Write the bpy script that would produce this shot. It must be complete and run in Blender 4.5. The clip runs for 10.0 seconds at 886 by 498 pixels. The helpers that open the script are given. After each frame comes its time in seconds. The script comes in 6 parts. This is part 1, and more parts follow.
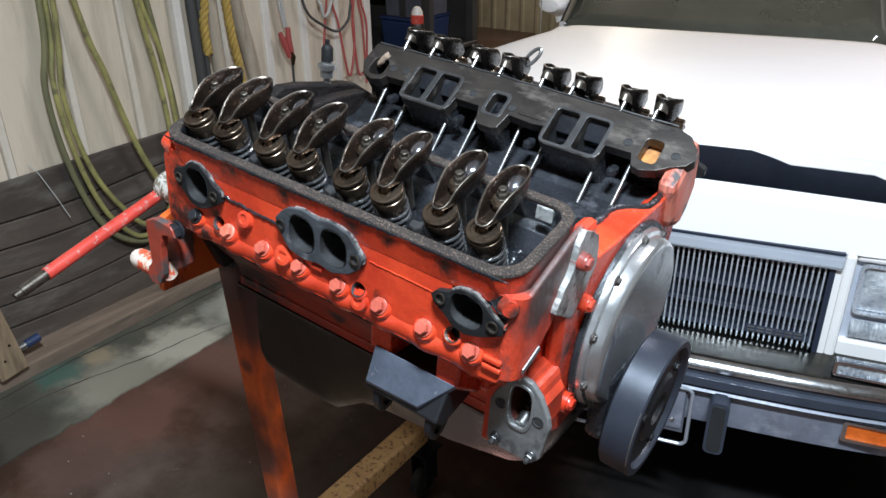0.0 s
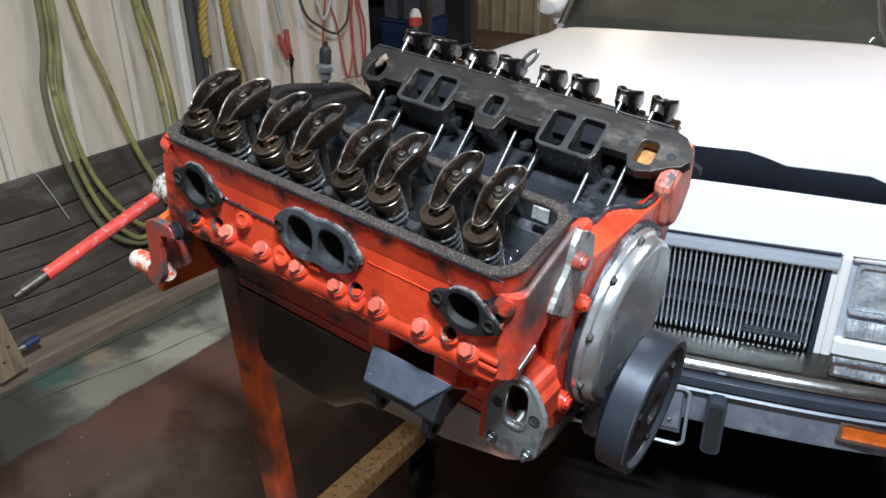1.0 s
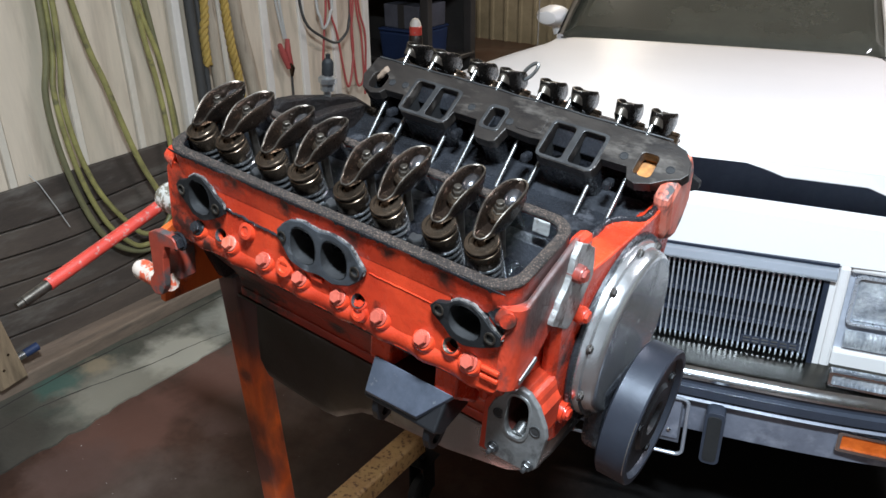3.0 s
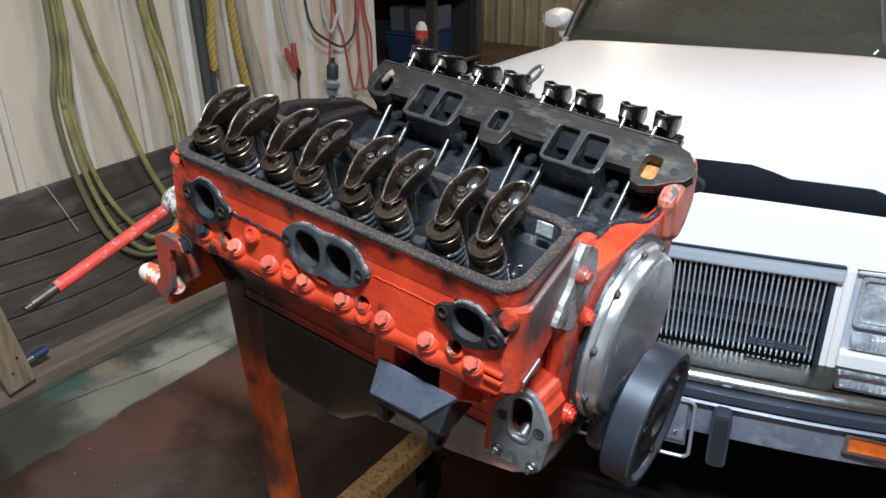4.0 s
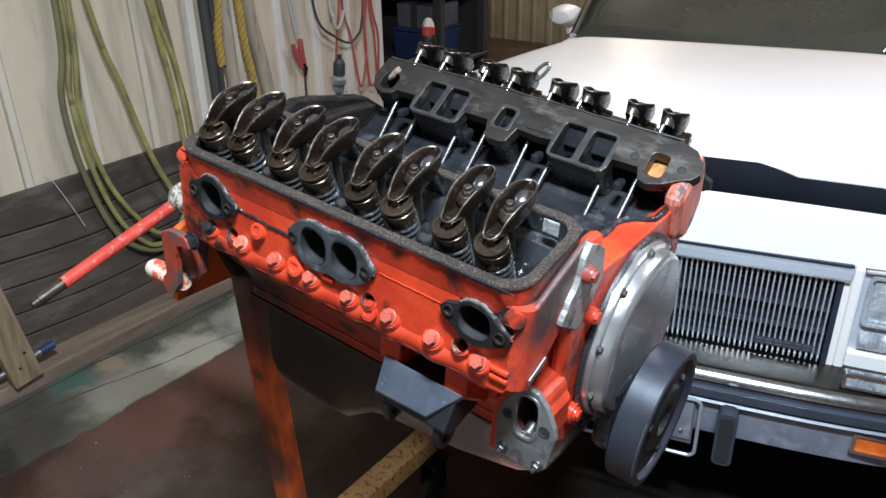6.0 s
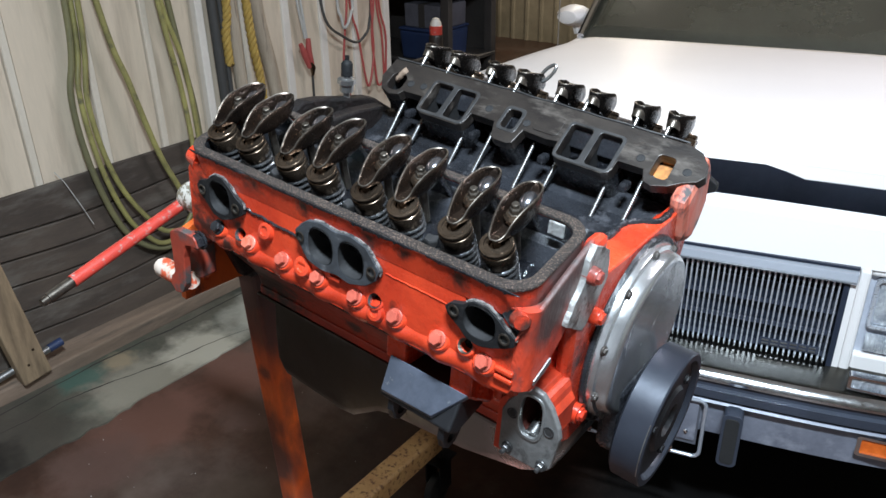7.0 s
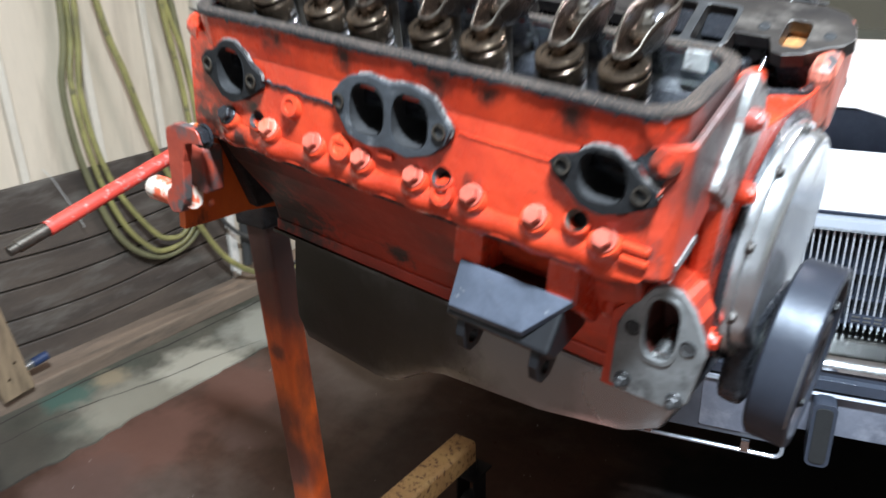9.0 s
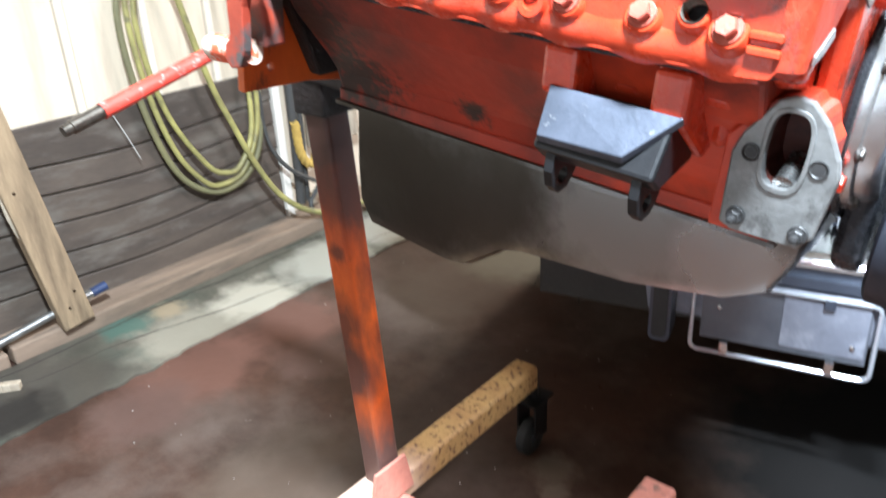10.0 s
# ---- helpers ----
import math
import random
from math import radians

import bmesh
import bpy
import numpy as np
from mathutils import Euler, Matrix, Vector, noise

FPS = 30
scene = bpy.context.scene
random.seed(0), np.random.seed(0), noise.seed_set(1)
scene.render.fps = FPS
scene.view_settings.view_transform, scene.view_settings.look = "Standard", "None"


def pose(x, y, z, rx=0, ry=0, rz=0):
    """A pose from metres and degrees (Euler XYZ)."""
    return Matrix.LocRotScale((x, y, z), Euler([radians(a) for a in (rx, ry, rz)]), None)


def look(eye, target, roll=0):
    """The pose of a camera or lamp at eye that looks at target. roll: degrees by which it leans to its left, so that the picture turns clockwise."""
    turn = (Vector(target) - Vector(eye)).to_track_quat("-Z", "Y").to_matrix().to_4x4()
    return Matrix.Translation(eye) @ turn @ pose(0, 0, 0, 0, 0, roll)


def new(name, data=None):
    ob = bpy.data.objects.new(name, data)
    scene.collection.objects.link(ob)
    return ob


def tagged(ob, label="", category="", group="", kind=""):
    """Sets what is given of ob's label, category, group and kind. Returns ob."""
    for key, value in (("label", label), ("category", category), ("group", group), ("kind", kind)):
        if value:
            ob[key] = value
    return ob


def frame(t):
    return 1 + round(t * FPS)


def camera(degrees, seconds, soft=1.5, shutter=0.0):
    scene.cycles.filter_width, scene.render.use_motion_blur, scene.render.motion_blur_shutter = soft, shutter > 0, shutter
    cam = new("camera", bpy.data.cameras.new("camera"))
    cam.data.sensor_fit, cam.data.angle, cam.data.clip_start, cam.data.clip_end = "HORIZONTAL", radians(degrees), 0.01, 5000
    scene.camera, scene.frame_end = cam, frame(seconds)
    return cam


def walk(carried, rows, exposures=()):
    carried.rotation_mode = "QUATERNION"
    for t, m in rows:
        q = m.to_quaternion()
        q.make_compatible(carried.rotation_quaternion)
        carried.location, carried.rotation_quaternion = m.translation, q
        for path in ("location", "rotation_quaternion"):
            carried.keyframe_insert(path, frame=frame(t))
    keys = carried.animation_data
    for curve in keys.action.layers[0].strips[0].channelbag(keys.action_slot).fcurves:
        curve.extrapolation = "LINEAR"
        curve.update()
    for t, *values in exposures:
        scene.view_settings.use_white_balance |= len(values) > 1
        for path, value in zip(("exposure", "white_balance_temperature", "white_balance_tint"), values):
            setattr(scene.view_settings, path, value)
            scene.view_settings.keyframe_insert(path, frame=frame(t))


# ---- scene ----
cam = camera(59.5, 10.0, shutter=1.0)
PATH = [
    (0, (0.547, -0.744, 1.445), (-0.493, 0.712, 0.552), -0.8),
    (0.5, (0.55, -0.746, 1.447), (-0.491, 0.71, 0.555), -1.0),
    (1, (0.552, -0.748, 1.446), (-0.487, 0.712, 0.557), -0.8),
    (1.5, (0.55, -0.748, 1.448), (-0.483, 0.721, 0.566), -0.5),
    (2, (0.552, -0.748, 1.449), (-0.48, 0.718, 0.563), -0.5),
    (2.5, (0.551, -0.752, 1.452), (-0.484, 0.717, 0.574), -0.5),
    (4, (0.557, -0.754, 1.454), (-0.501, 0.707, 0.59), -1.0),
    (4.5, (0.552, -0.753, 1.453), (-0.514, 0.7, 0.586), -1.1),
    (5, (0.551, -0.752, 1.453), (-0.513, 0.702, 0.585), -1.0),
    (5.5, (0.553, -0.751, 1.453), (-0.511, 0.701, 0.582), -1.0),
    (7, (0.559, -0.756, 1.459), (-0.522, 0.682, 0.585), -0.9),
    (7.5, (0.553, -0.751, 1.456), (-0.527, 0.678, 0.566), -0.9),
    (8, (0.545, -0.746, 1.448), (-0.531, 0.683, 0.553), -0.4),
    (8.2, (0.542, -0.747, 1.444), (-0.52, 0.68, 0.529), -0.0),
    (8.3, (0.53, -0.738, 1.427), (-0.502, 0.746, 0.571), 0.2),
    (8.4, (0.508, -0.727, 1.398), (-0.583, 0.79, 0.687), -1.3),
    (8.5, (0.49, -0.724, 1.375), (-0.583, 0.804, 0.661), -0.2),
    (8.6, (0.492, -0.72, 1.326), (-0.652, 0.758, 0.613), -1.4),
    (8.7, (0.467, -0.716, 1.312), (-0.675, 0.727, 0.53), -1.5),
    (8.8, (0.455, -0.708, 1.283), (-0.691, 0.725, 0.487), -2.5),
    (9, (0.422, -0.696, 1.235), (-0.686, 0.787, 0.478), -1.5),
    (9.2, (0.402, -0.687, 1.202), (-0.692, 0.813, 0.46), -2.3),
    (9.5, (0.394, -0.68, 1.153), (-0.774, 0.735, 0.355), -4.3),
    (9.8, (0.384, -0.695, 1.127), (-0.78, 0.682, 0.261), -3.6),
    (10, (0.388, -0.7, 1.119), (-0.8, 0.678, 0.288), -2.8),
]
walk(cam, [(t, look(eye, target, roll)) for t, eye, target, roll in PATH], exposures=[(0, 0.56, 6500, 14), (8.2, 0.56, 6500, 14), (8.6, 0.7, 6500, 14), (9, 1.22, 6500, 14), (9.5, 1.7, 6500, 14), (9.8, 1.9, 6500, 14), (10, 2.18, 6500, 14)])

# ---- light ----
world = bpy.data.worlds.new("world")
scene.world = world
world.use_nodes = True
world.node_tree.nodes["Background"].inputs[0].default_value = (0.05, 0.055, 0.065, 1)
world.node_tree.nodes["Background"].inputs[1].default_value = 0.3


def area_lamp(name, eye, sx, sy, watts, colour):
    d = bpy.data.lights.new(name, "AREA")
    d.shape, d.size, d.size_y, d.energy, d.color = "RECTANGLE", sx, sy, watts, colour
    ob = new(name, d)
    ob.matrix_world = pose(*eye)
    return ob


# unseen lamps: the first follows the shadows, the others brighten bonnet and back wall
LAMPS = [((0.68, -0.75, 2.55), 0.5, 0.14, 86, (0.73, 0.90, 1.0)),
         ((1.35, 1.7, 2.62), 0.16, 1.2, 34, (0.92, 0.94, 1.0)),
         ((-1.6, 4.3, 2.62), 0.16, 1.2, 44, (1.0, 0.93, 0.76))]
for eye, sx, sy, watts, colour in LAMPS:
    area_lamp("unseen_lamp", eye, sx, sy, watts, colour)


# ---- materials ----
def mat(name, colour, rough=0.5, metal=0.0, second=None, scale=8.0, amount=0.5, fine=90.0, bump=0.15, dirt=None,
        dirt_scale=6.0, dirt_edge=0.55, dirt_soft=0.12, dirt_rough=None, coat=0.0, rand=0.0, stretch=(1, 1, 1), bump_dist=0.002, blobs=(), spec=0.5,
        blob_soft=0.15, spots=()):
    """Two colours mixed by a coarse noise, fine grain, stains with a shape of their own, soft spots (some paint shade
    or sheen), and relief.
    """
    m = bpy.data.materials.new(name)
    m.use_nodes = True
    nt = m.node_tree
    n, l = nt.nodes, nt.links
    b = n["Principled BSDF"]
    co = n.new("ShaderNodeTexCoord")
    mp = n.new("ShaderNodeMapping")
    mp.inputs["Scale"].default_value = stretch
    l.new(co.outputs["Object"], mp.inputs[0])

    def noise_tex(s, detail=4.0, rough_=0.6):
        t = n.new("ShaderNodeTexNoise")
        t.inputs["Scale"].default_value, t.inputs["Detail"].default_value, t.inputs["Roughness"].default_value = s, detail, rough_
        l.new(mp.outputs[0], t.inputs["Vector"])
        return t

    def ramp(src, a, c):
        r = n.new("ShaderNodeMapRange")
        r.inputs[1].default_value, r.inputs[2].default_value = a, c
        l.new(src, r.inputs[0])
        return r.outputs[0]

    def mix(f, a, c):
        x = n.new("ShaderNodeMix")
        x.data_type = "RGBA"
        l.new(f, x.inputs[0])
        for s, v in ((x.inputs[6], a), (x.inputs[7], c)):
            if isinstance(v, tuple):
                s.default_value = (*v, 1)
            else:
                l.new(v, s)
        return x.outputs[2]

    big, small = noise_tex(scale), noise_tex(fine, 6.0, 0.7)
    second = second or tuple(c * (1 - 0.45 * amount) for c in colour)
    col = mix(ramp(big.outputs[0], 0.35, 0.68), colour, second)
    grain = mix(ramp(small.outputs[0], 0.3, 0.75), (1.0, 1.0, 1.0), (1 - 0.35 * amount,) * 3)
    mul = n.new("ShaderNodeMix")
    mul.data_type, mul.blend_type = "RGBA", "MULTIPLY"
    mul.inputs[0].default_value = 1.0
    l.new(col, mul.inputs[6])
    l.new(grain, mul.inputs[7])
    col = mul.outputs[2]
    if rand:
        oi = n.new("ShaderNodeObjectInfo")
        hs = n.new("ShaderNodeHueSaturation")
        mr = n.new("ShaderNodeMapRange")
        mr.inputs[3].default_value, mr.inputs[4].default_value = 1 - rand, 1 + rand
        l.new(oi.outputs["Random"], mr.inputs[0])
        l.new(mr.outputs[0], hs.inputs["Value"])
        l.new(col, hs.inputs["Color"])
        col = hs.outputs[0]
    rr = n.new("ShaderNodeMapRange")
    rr.inputs[3].default_value, rr.inputs[4].default_value = max(0.02, rough - 0.12), min(1, rough + 0.15)
    l.new(small.outputs[0], rr.inputs[0])
    rsock = rr.outputs[0]
    if dirt:
        dn = noise_tex(dirt_scale, 7.0, 0.65)
        f = ramp(dn.outputs[0], dirt_edge - dirt_soft / 2, dirt_edge + dirt_soft / 2)
        wob = noise_tex(85.0, 6.0, 0.7)
        for bx, by, bz, br in blobs:
            # a smear with a ragged edge round one spot of the casting
            vd = n.new("ShaderNodeVectorMath")
            vd.operation = "DISTANCE"
            vd.inputs[1].default_value = (bx, by, bz)
            l.new(co.outputs["Object"], vd.inputs[0])
            ma = n.new("ShaderNodeMath")
            ma.operation = "MULTIPLY_ADD"
            l.new(wob.outputs[0], ma.inputs[0])
            ma.inputs[1].default_value = 2.6 * br
            l.new(vd.outputs["Value"], ma.inputs[2])
            mx = n.new("ShaderNodeMath")
            mx.operation = "MAXIMUM"
            l.new(f, mx.inputs[0])
            l.new(ramp(ma.outputs[0], (2.2 + blob_soft) * br, (1.85 - blob_soft) * br), mx.inputs[1])
            f = mx.outputs[0]
        col = mix(f, col, dirt)
        if dirt_rough is not None:
            rm = n.new("ShaderNodeMix")
            l.new(f, rm.inputs[0])
            l.new(rsock, rm.inputs[2])
            rm.inputs[3].default_value = dirt_rough
            rsock = rm.outputs[0]
    for place, radius, tint, gloss, strength in spots:
        # a large soft-edged patch of its own colour and gloss; some paint shade or sheen
        vd = n.new("ShaderNodeVectorMath")
        vd.operation = "DISTANCE"
        vd.inputs[1].default_value = place
        l.new(co.outputs["Object"], vd.inputs[0])
        ma = n.new("ShaderNodeMath")
        ma.operation = "MULTIPLY_ADD"
        l.new(noise_tex(1.3 / radius, 6.0, 0.62).outputs[0], ma.inputs[0])
        ma.inputs[1].default_value = 1.6 * radius
        l.new(vd.outputs["Value"], ma.inputs[2])
        f = n.new("ShaderNodeMath")
        f.operation = "MULTIPLY"
        l.new(ramp(ma.outputs[0], 2.1 * radius, 1.45 * radius), f.inputs[0])
        f.inputs[1].default_value = strength
        col = mix(f.outputs[0], col, tint)
        rm = n.new("ShaderNodeMix")
        l.new(f.outputs[0], rm.inputs[0])
        l.new(rsock, rm.inputs[2])
        rm.inputs[3].default_value = gloss
        rsock = rm.outputs[0]
    l.new(col, b.inputs["Base Color"])
    l.new(rsock, b.inputs["Roughness"])
    b.inputs["Metallic"].default_value = metal
    b.inputs["Specular IOR Level"].default_value = spec
    b.inputs["Coat Weight"].default_value = coat
    b.inputs["Coat Roughness"].default_value = 0.08
    if bump:
        bp = n.new("ShaderNodeBump")
        bp.inputs["Strength"].default_value, bp.inputs["Distance"].default_value = bump, bump_dist
        add = n.new("ShaderNodeMath")
        add.operation = "ADD"
        l.new(big.outputs[0], add.inputs[0])
        l.new(small.outputs[0], add.inputs[1])
        l.new(add.outputs[0], bp.inputs["Height"])
        l.new(bp.outputs[0], b.inputs["Normal"])
    return m


ORANGE = mat("orange_engine_paint", (0.74, 0.066, 0.022), 0.26, 0, (0.46, 0.030, 0.012), 11, 0.45, 60, 0.20, (0.045, 0.016, 0.012), 30, 0.735, 0.16, 0.28, coat=0.45, bump_dist=0.0034,
             blob_soft=0.32, spots=(((0.244, -0.180, 0.256), 0.042, (0.060, 0.050, 0.048), 0.35, 0.92), ((0.240, -0.212, 0.222), 0.024, (0.05, 0.03, 0.027), 0.35, 0.85)),
             blobs=((0.238, -0.230, 0.220, 0.027), (0.228, -0.241, 0.229, 0.015), (-0.206, -0.242, 0.205, 0.026), (-0.212, -0.24, 0.155, 0.032), (-0.165, -0.24, 0.145, 0.014), (0.255, -0.13, 0.13, 0.02),
                    (0.165, -0.246, 0.242, 0.014), (0.10, -0.246, 0.243, 0.011), (0.055, -0.246, 0.241, 0.014), (-0.035, -0.246, 0.243, 0.013), (-0.115, -0.246, 0.242, 0.015), (-0.15, -0.246, 0.178, 0.014), (0.09, -0.245, 0.168, 0.012), (0.235, -0.24, 0.18, 0.014)))
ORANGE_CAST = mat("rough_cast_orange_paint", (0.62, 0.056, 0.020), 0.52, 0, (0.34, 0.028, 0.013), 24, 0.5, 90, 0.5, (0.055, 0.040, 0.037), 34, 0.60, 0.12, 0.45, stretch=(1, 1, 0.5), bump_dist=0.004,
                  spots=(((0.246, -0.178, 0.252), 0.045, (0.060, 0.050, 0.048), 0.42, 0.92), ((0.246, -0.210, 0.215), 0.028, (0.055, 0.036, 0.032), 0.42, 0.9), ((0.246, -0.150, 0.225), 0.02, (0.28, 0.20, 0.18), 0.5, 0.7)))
# darker copy of ORANGE: shade under the heads in its base, brighter front spots
ORANGE_LOW = mat("shaded_orange_block_paint", (0.42, 0.036, 0.014), 0.38, 0, (0.20, 0.018, 0.009), 7, 0.4, 90, 0.3, (0.03, 0.016, 0.013), 9, 0.62, 0.3, 0.45, spots=(((0.13, -0.165, 0.065), 0.075, (0.68, 0.062, 0.022), 0.32, 0.92), ((0.215, -0.165, 0.06), 0.06, (0.66, 0.060, 0.022), 0.30, 0.9)),
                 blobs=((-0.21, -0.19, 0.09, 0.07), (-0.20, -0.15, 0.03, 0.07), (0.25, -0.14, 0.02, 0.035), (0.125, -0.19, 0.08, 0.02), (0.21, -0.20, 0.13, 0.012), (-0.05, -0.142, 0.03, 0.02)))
BARE = mat("bare_cast_iron", (0.50, 0.49, 0.48), 0.45, 0.45, (0.24, 0.23, 0.22), 34, 0.8, 160, 0.9, (0.08, 0.055, 0.045), 60, 0.57, 0.12)
BLACK_OIL = mat("oily_black_iron", (0.034, 0.036, 0.043), 0.25, 0.2, (0.016, 0.016, 0.018), 14, 0.5, 140, 0.35, (0.085, 0.085, 0.095), 22, 0.63, 0.1, 0.22, bump_dist=0.003)
RIM_IRON = mat("worn_port_rim", (0.095, 0.092, 0.092), 0.34, 0.5, (0.045, 0.043, 0.044), 22, 0.6, 140, 0.2)
OIL_FLOOR = mat("wet_oily_casting", (0.030, 0.032, 0.040), 0.13, 0.3, (0.016, 0.016, 0.019), 34, 0.5, 160, 1.0, (0.05, 0.05, 0.06), 40, 0.64, 0.1, 0.10, coat=0.4, bump_dist=0.012)
DECK_IRON = mat("dark_machined_iron", (0.052, 0.042, 0.036), 0.36, 0.3, (0.019, 0.015, 0.014), 18, 0.6, 120, 0.35, (0.165, 0.142, 0.125), 17, 0.61, 0.16, 0.28, stretch=(0.6, 1.4, 1.4), spec=0.4)
GASKET = mat("crusted_gasket", (0.058, 0.043, 0.036), 0.55, 0, (0.024, 0.020, 0.020), 22, 0.8, 420, 1.0, (0.27, 0.185, 0.145), 560, 0.575, 0.07, bump_dist=0.006)
FLANGE_BLACK = mat("sooty_black_flange", (0.013, 0.013, 0.014), 0.6, 0.1, (0.010, 0.010, 0.011), 30, 0.6, 180, 0.5, (0.09, 0.08, 0.075), 34, 0.68, 0.1, spec=0.25)
BELL_BLACK = mat("oily_black_flange", (0.020, 0.013, 0.012), 0.5, 0.0, (0.007, 0.007, 0.007), 30, 0.6, 130, 0.8, (0.03, 0.027, 0.026), 34, 0.68, 0.1, spec=0.25, bump_dist=0.006)
CRUST = mat("pale_gasket_crust", (0.30, 0.27, 0.255), 0.7, 0, (0.10, 0.085, 0.08), 70, 0.7, 300, 0.8, (0.025, 0.02, 0.02), 90, 0.54, 0.1, bump_dist=0.004)
PORT_GASKET = mat("sooty_port_gasket", (0.048, 0.052, 0.060), 0.75, 0.1, (0.022, 0.023, 0.026), 30, 0.6, 180, 0.5, (0.16, 0.16, 0.165), 26, 0.68, 0.1)
# soot in the exhaust ports; elsewhere it paints the shade of ports and holes
SOOT_SHADE = mat("port_soot_shade", (0.018, 0.017, 0.018), 0.7, 0, None, 30, 0.6, 120, 0.4)
RIM_STEEL = mat("bright_edge_steel", (0.22, 0.19, 0.16), 0.36, 0.9, (0.085, 0.07, 0.058), 60, 0.6, 200, 0.1)
SEAT_STEEL = mat("oily_polished_dome", (0.42, 0.41, 0.44), 0.15, 0.95, (0.16, 0.15, 0.155), 40, 0.4, 120, 0.05)
ROCKER = mat("oiled_brown_steel", (0.082, 0.053, 0.039), 0.27, 0.85, (0.032, 0.023, 0.019), 30, 0.5, 150, 0.2, (0.02, 0.015, 0.012), 24, 0.64, 0.14)
RETAINER = mat("bronzed_steel", (0.25, 0.18, 0.13), 0.22, 0.92, (0.09, 0.064, 0.046), 25, 0.5, 140, 0.1)
SPRING = mat("oily_spring_steel", (0.62, 0.62, 0.64), 0.22, 0.95, (0.24, 0.24, 0.24), 40, 0.4, 120, 0.05)
# darker copy of ROCKER: the far row's shade is put into its colour
FAR_ROCKER = mat("shaded_rocker_steel", (0.045, 0.037, 0.033), 0.26, 0.85, (0.018, 0.015, 0.014), 30, 0.5, 150, 0.15, (0.012, 0.011, 0.010), 24, 0.62, 0.12)
ROD = mat("bright_pushrod_steel", (0.47, 0.47, 0.48), 0.25, 0.95, (0.36, 0.35, 0.34), 30, 0.3, 120, 0.05)
WORN_ORANGE = mat("worn_orange_paint", (0.66, 0.10, 0.045), 0.45, 0, (0.60, 0.26, 0.20), 42, 0.4, 120, 0.3, (0.05, 0.042, 0.042), 34, 0.555, 0.08, stretch=(1, 1, 0.35))
BOLT_RED = mat("faded_red_bolt", (0.54, 0.115, 0.075), 0.42, 0, (0.36, 0.065, 0.042), 40, 0.4, 160, 0.25, (0.06, 0.04, 0.035), 60, 0.66, 0.1)
STEEL = mat("worn_steel", (0.5, 0.5, 0.5), 0.35, 0.9, (0.28, 0.27, 0.26), 18, 0.5, 150, 0.15)
PLATE = mat("grey_pump_plate", (0.36, 0.36, 0.36), 0.34, 0.6, (0.20, 0.197, 0.193), 22, 0.6, 160, 0.25, (0.035, 0.03, 0.027), 26, 0.63, 0.16, 0.4)
ALLOY = mat("stained_chromed_cover", (0.78, 0.78, 0.79), 0.21, 0.88, (0.55, 0.55, 0.56), 14, 0.5, 120, 0.10, (0.16, 0.15, 0.145), 16, 0.69, 0.2, 0.5, stretch=(1, 1, 0.5))
DAMPER = mat("black_damper", (0.036, 0.041, 0.056), 0.38, 0.35, (0.024, 0.027, 0.037), 7, 0.4, 120, 0.1, (0.16, 0.15, 0.15), 22, 0.735, 0.06)
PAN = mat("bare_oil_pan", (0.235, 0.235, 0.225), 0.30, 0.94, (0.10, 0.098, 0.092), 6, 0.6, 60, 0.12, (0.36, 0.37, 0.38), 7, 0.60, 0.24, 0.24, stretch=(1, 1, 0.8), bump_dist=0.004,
          # front spots paint sheen into the steel, rear spots paint its shade
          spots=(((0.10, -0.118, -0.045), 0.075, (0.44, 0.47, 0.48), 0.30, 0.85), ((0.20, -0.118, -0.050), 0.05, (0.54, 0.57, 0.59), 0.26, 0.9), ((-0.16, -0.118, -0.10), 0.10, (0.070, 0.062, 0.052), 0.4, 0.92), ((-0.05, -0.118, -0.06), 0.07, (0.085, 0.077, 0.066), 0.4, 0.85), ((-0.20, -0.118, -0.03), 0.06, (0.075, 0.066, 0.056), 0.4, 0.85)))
MOUNT = mat("blue_grey_mount", (0.13, 0.145, 0.19), 0.4, 0.6, (0.07, 0.08, 0.105), 20, 0.5, 160, 0.15, (0.35, 0.35, 0.37), 40, 0.68, 0.1)
BLACK_IRON = mat("black_bracket", (0.012, 0.012, 0.014), 0.4, 0.2, None, 20, 0.4)
RECESS = mat("dark_red_recess", (0.13, 0.028, 0.018), 0.5, 0, (0.05, 0.016, 0.013), 30, 0.5, 120, 0.3)
AMBER_RUST = mat("rust_port", (0.62, 0.26, 0.07), 0.8, 0, (0.16, 0.07, 0.03), 46, 0.7, 200, 0.5)
